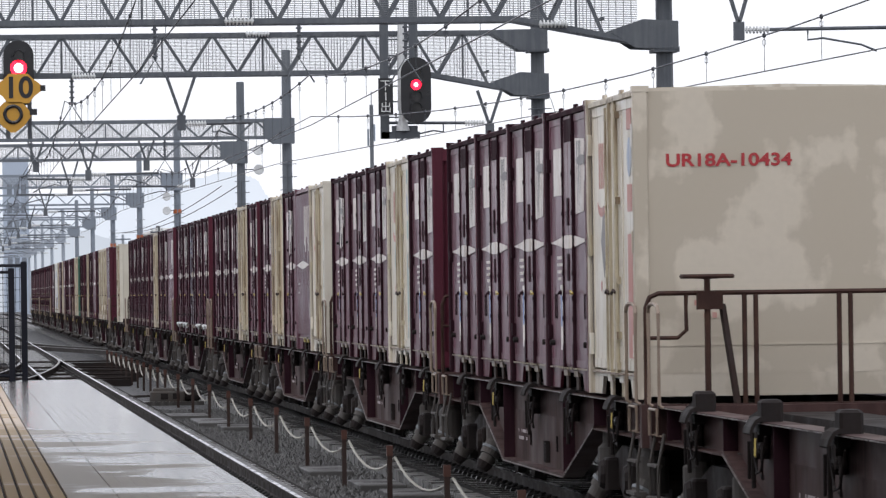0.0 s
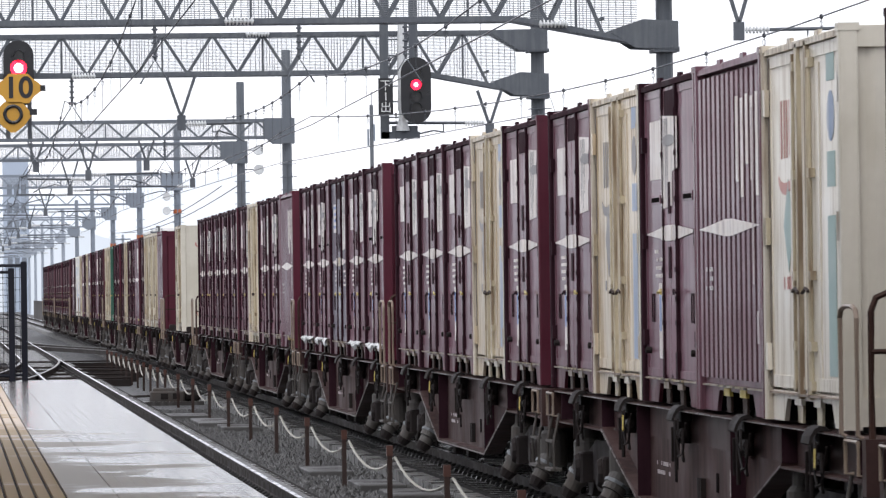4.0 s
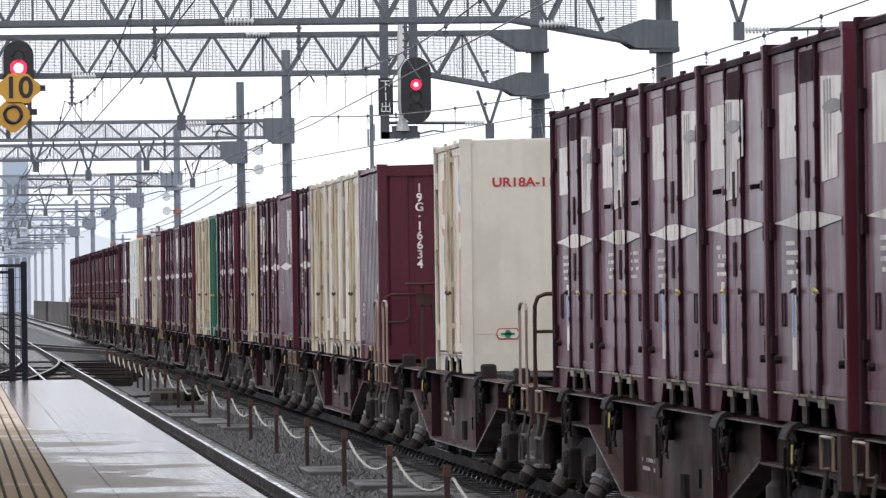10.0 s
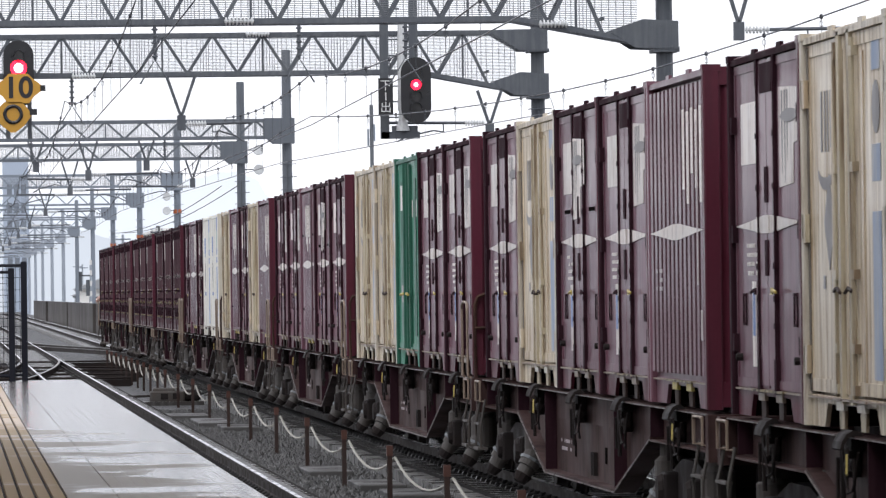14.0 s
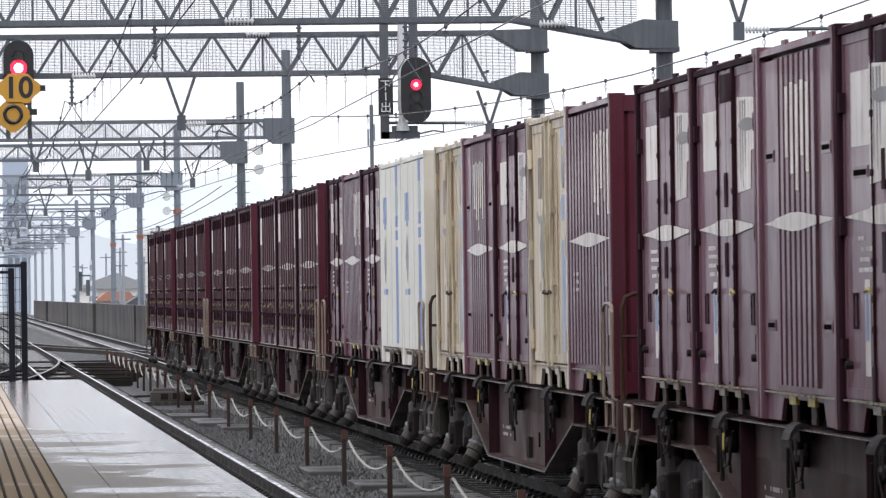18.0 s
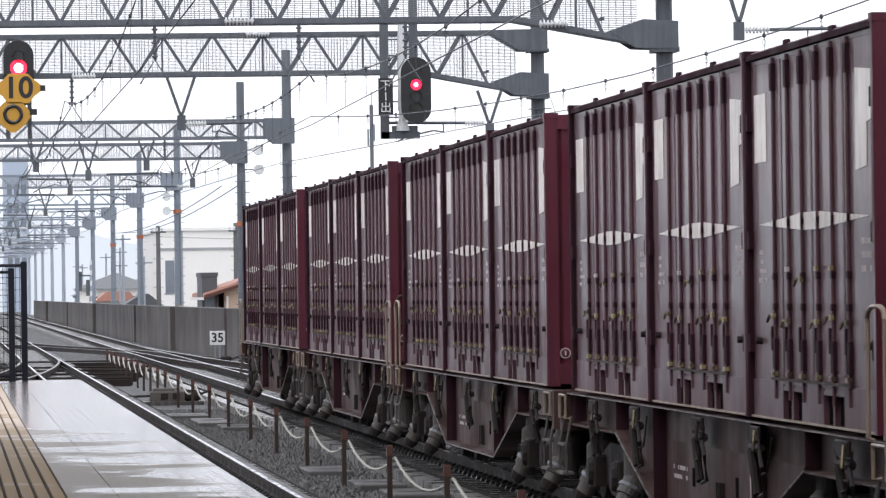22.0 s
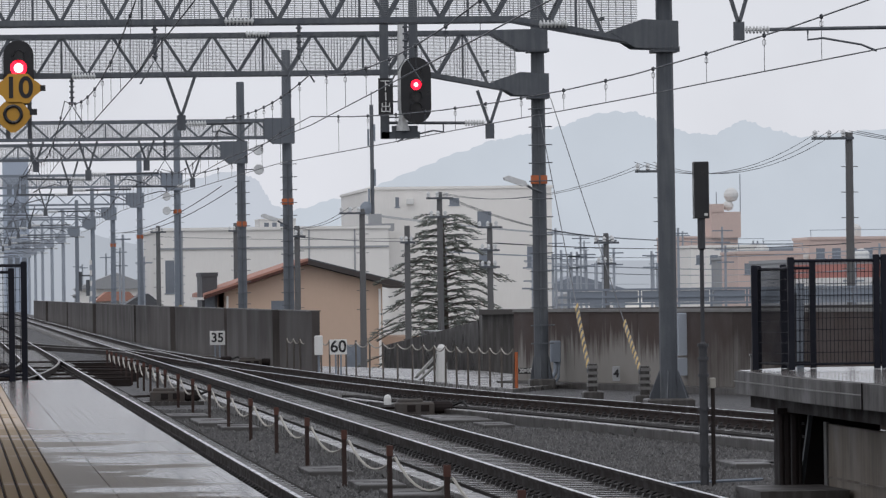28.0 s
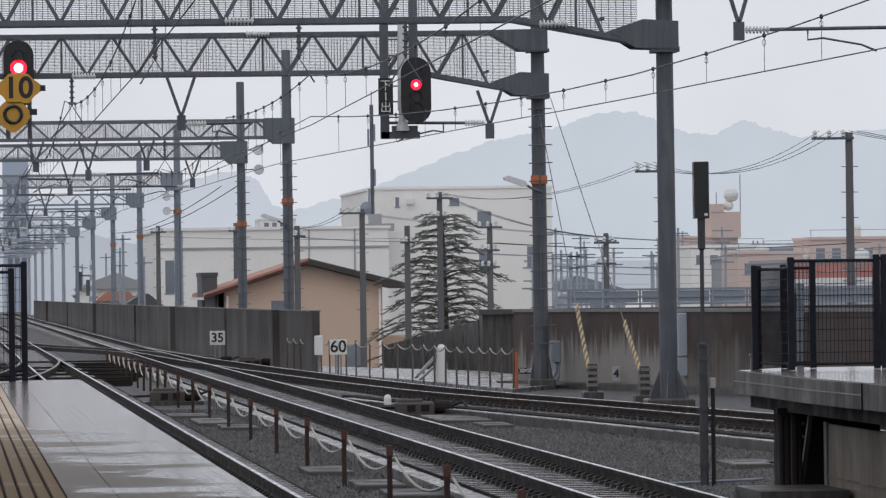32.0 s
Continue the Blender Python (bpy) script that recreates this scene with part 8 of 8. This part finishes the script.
def point_machine(x, y, label="black point machine with cables beside the rail"):
    p = thing("point_machine", label, "point machine", (x, y, -0.36))
    part("case", Shape().soft_box(-0.42, -0.3, 0.08, 0.3, 0.3, 0.3, 0.03), "pipe", p)
    part("cover", Shape().soft_box(-0.36, -0.24, 0.3, 0.1, 0.24, 0.36, 0.02), "pipe", p)
    part("motor", Shape().lathe([(0.1, 0.3), (0.12, 0.33), (0.12, 0.6), (0.08, 0.65)], (0, 0, 0.2), "x", 12), "under", p)
    for xa in (-0.2, 0.05):
        part("cover_plate", Shape().box(xa, -0.32, 0.13, xa + 0.15, -0.3, 0.25), "under", p)
    part("base", Shape().box(-0.6, -0.4, 0.0, 0.7, 0.4, 0.08), "concrete", p)
    part("rod", Shape().rod((-0.4, 0.1, 0.2), (-1.5, 0.15, 0.16), 0.025, 6).rod((-0.4, -0.1, 0.2), (-1.5, -0.12, 0.16), 0.025, 6), "rail_side", p)
    part("cable", Shape().tube([(0.6, 0.2, 0.2), (0.85, 0.1, 0.3), (1.0, -0.1, 0.1), (0.9, -0.4, 0.02)], 0.03, 6), "rubber", p)
    return p


point_machine(8.5, 114.6)
point_machine(4.6, 132.0)
point_machine(8.3, 200.0)
point_machine(9.2, 192.0)
point_machine(1.2, 175.0)
wl = thing("white_bollard", "white plastic bollard beside the point machine", "bollard", (7.95, 114.4, -0.1))
part("body", Shape().lathe([(0.07, 0), (0.07, 0.12), (0.05, 0.17), (0.01, 0.19)], (0, 0, 0), "z", 12), "sign_white", wl)

# crossover rails between the tracks
def lone_rail(pts, label="bright crossover rail between the tracks"):
    r = thing("crossover_rail", label, "rail", kind="structure")
    web, head = Shape(), Shape()
    for (xa, ya), (xb, yb) in zip(pts, pts[1:]):
        web.beam((xa, ya, -0.085), (xb, yb, -0.085), 0.05, 0.15)
        head.beam((xa, ya, -0.006), (xb, yb, -0.006), 0.066, 0.014)
    part("web", web, "rail_side", r)
    # Dim grey head colour stands in for the hazy dark it reflects.
    part("head", head, "rail_dull", r)


def ease(t):
    return t * t * (3 - 2 * t)


for o in (-0.566, 0.566):
    lone_rail([(LEFT_X + o + (MAIN_X - LEFT_X) * ease(k / 14), 268 - 60 * k / 14) for k in range(15)])
    lone_rail([(LEFT_X + o - 2.9 * (k / 12) ** 1.7, 197 - 68 * k / 12) for k in range(13)])
for y0, x0, x1 in ((160, 1.0, 4.6), (168, 1.0, 5.0), (176, 0.8, 5.6), (184, 0.8, 6.0), (200, 2.0, 6.4)):
    tb2 = thing("point_rodding", "dark rodding and timbers across the points", "rodding", (0, y0, -0.3))
    part("timber", Shape().box(x0, -0.12, -0.06, x1, 0.12, 0.12), "under", tb2)
    part("rod", Shape().rod((x0, 0.3, 0.16), (x1, 0.3, 0.16), 0.03, 6), "rail_side", tb2)

# ---- platform ends: barriers ----
def mesh_panel(g, x0, y0, x1, y1, z0, z1, nv, nh):
    w = Shape()
    for k in range(1, nv):
        t = k / nv
        w.rod((x0 + (x1 - x0) * t, y0 + (y1 - y0) * t, z0), (x0 + (x1 - x0) * t, y0 + (y1 - y0) * t, z1), 0.003, 4)
    for k in range(nh + 1):
        z = z0 + (z1 - z0) * k / nh
        w.rod((x0, y0, z), (x1, y1, z), 0.003, 4)
    part("wire_mesh", w, "barrier", g, kind="stuff")


def barrier(posts, z0, z1, label):
    g = thing("platform_barrier", label, "barrier")
    for (x, y), top in posts:
        part("post", Shape().soft_box(x - 0.032, y - 0.032, z0, x + 0.032, y + 0.032, top, 0.008), "barrier", g)
    for ((xa, ya), ta), ((xb, yb), tb_) in zip(posts, posts[1:]):
        t = min(ta, tb_)
        part("top_rail", Shape().rod((xa, ya, t - 0.04), (xb, yb, t - 0.04), 0.018, 6), "barrier", g)
        part("bottom_rail", Shape().rod((xa, ya, z0 + 0.06), (xb, yb, z0 + 0.06), 0.014, 6), "barrier", g)
        L = math.hypot(xb - xa, yb - ya)
        mesh_panel(g, xa, ya, xb, yb, z0 + 0.06, t - 0.04, max(4, int(L / 0.042)), 9)
    return g


barrier([((8.33, 64.8), 2.19), ((8.47, 65.6), 2.19), ((8.64, 64.3), 2.27), ((8.75, 65.7), 2.2), ((9.06, 65.7), 2.24)], 1.106, 2.2, "black steel barrier with wire mesh on the platform end")
barrier([((8.64, 64.26), 2.27), ((9.56, 64.5), 2.29), ((9.64, 64.5), 2.29), ((10.6, 64.6), 2.29)], 1.106, 2.2, "black steel barrier with wire mesh on the platform end")
barrier([((0.64, 64.4), 2.26), ((-0.9, 64.4), 2.26)], 1.1, 2.3, "black steel barrier with wire mesh across the platform end")
barrier([((0.775, 65.0), 2.33), ((-0.9, 65.0), 2.33)], 1.1, 2.3, "black steel barrier with wire mesh across the platform end")
ps = thing("old_post", "leaning grey post behind the barrier", "post", (8.95, 66.0, 0.9))
part("shaft", Shape().beam((0, 0, -1.0), (0.02, 0, 1.1), 0.07, 0.07), "steel_far", ps)
part("strut", Shape().beam((-0.02, 0, 1.0), (-0.2, 0.1, -0.6), 0.025, 0.03), "steel", ps)
leg = part("support_frame", Shape().box(8.2, -0.06, 0.7, 8.5, 0.06, 0.76), "under", far_plat, "dark steel support frame")
leg.location = (0, 62.2, 0)
for x, w in ((8.25, 0.028), (8.31, 0.03), (8.385, 0.034), (8.43, 0.022)):
    part("post", Shape().rod((x, 0, -0.36), (x, 0, 0.72), w, 8), "under", leg)
part("brace", Shape().beam((8.45, 0.06, 0.0), (8.56, 0.1, 0.72), 0.03, 0.045), "steel", leg)
for z in (0.28, 0.45, 0.58):
    part("tie_bar", Shape().box(8.43, 0.3, z, 8.52, 0.34, z + 0.03), "pole", leg)
# Dark block stands in for the black shadow under the slab.
part("dark_box", Shape().box(8.5, 0.4, -0.36, 9.3, 2.5, 0.72), "under", leg)
side = part("side_board", Shape().box(8.62, 45.0, -0.36, 8.68, 61.7, 0.61), "board_tan", far_plat, "tan stained board closing the underside")
part("batten", Shape().box(8.6, 61.5, -0.36, 8.63, 61.7, 0.63), "slab", side)
part("batten", Shape().box(8.605, 57.2, 0.08, 8.622, 61.5, 0.1), "recess_brown", side)
part("plinth", Shape().box(7.72, -2.4, -0.36, 8.58, -0.5, 0.01), "concrete", leg)
bx = thing("white_post", "small white marker post on the platform end", "post", (8.32, 64.9, 1.102))
part("shaft", Shape().soft_box(-0.028, -0.03, 0, 0.028, 0.03, 0.15, 0.006), "slab", bx)
part("cap", Shape().soft_box(-0.04, -0.04, 0.15, 0.04, 0.04, 0.172, 0.006), "slab", bx)

# ---- markings that single containers carry ----
def end_writing(ob, body, size, x, z, material, label="", squash=1.0):
    t = part("lettering", text_mesh("lettering", body, size, bold=size * 0.025), material, ob, label)
    t.location = (x, -HY + 0.0205, z)
    t.scale = (1.0, 1.0, squash)
    return t


end_writing(LOADED[(1, 0)], "UR18A-10434", 0.175, -0.46, 1.89, "red_mark", "red container lettering", 0.8)
end_writing(LOADED[(8, 2)], "UR18A-11424", 0.155, -0.44, 2.02, "red_mark", "red container lettering", 0.85)
for k, ch in enumerate("19G-16634"):
    end_writing(LOADED[(9, 0)], ch if ch != "-" else "\u00b7", 0.15, -0.695, 2.18 - 0.12 * k, "sticker", "white container lettering")
part("end_mark", scribble(random.Random(8), 0, 0.2, 0, 0.2, 0, 2), "pink", LOADED[(1, 0)]).matrix_basis = pose(-0.75, -HY + 0.02, 0.62, 0, 0, -90)
em = part("end_emblem", Shape().prism([(-0.26, 0), (-0.2, -0.1), (0.2, -0.1), (0.26, 0), (0.2, 0.1), (-0.2, 0.1)], "y", -0.002, 0.002), "red_mark", LOADED[(8, 2)], "red hexagon outline emblem")
em.location = (-0.74, -HY + 0.022, 0.415)
e2 = part("end_emblem", Shape().prism([(-0.235, 0), (-0.185, -0.08), (0.185, -0.08), (0.235, 0), (0.185, 0.08), (-0.185, 0.08)], "y", -0.002, 0.002), "ivory", LOADED[(8, 2)])
e2.location = (-0.74, -HY + 0.018, 0.415)
e3 = part("end_emblem", Shape().lathe([(0.075, -0.002), (0.075, 0.002)], (0, 0, 0), "y", 14).box(-0.15, -0.002, -0.02, 0.15, 0.002, 0.02), "green", LOADED[(8, 2)], "green disc emblem")
e3.location = (-0.74, -HY + 0.013, 0.415)
for e in (em, e2, e3):
    e.scale = (0.5, 1.0, 0.6)
for n, k, m in ((5, 4, 1), (5, 3, 0), (5, 1, 1), (5, 0, 0)):
    sc = Shape()
    r = random.Random(n * 10 + k)
    nu, nv = 46, 5
    for iu in range(nu):
        y = -1.3 + 2.6 * iu / (nu - 1)
        hang = 0.035 + 0.07 * max(0.0, math.sin(y * 3.4 + k * 1.7)) + r.uniform(0, 0.02)
        for iv in range(nv):
            q = iv / (nv - 1)
            sc.v.append((-HX + 0.02 - 0.05 * math.sin(q * 2.6) - r.uniform(0, 0.022), y + r.uniform(-0.02, 0.02), 0.215 - hang * q + r.uniform(-0.012, 0.012)))
    for iu in range(nu - 1):
        for iv in range(nv - 1):
            o = iu * nv + iv
            sc.f += [(o, o + nv, o + nv + 1), (o, o + nv + 1, o + 1)]
    part("plastic_scrap", sc, "plastic", LOADED[(n, k)], "torn white plastic sheeting along the sill")


motions()
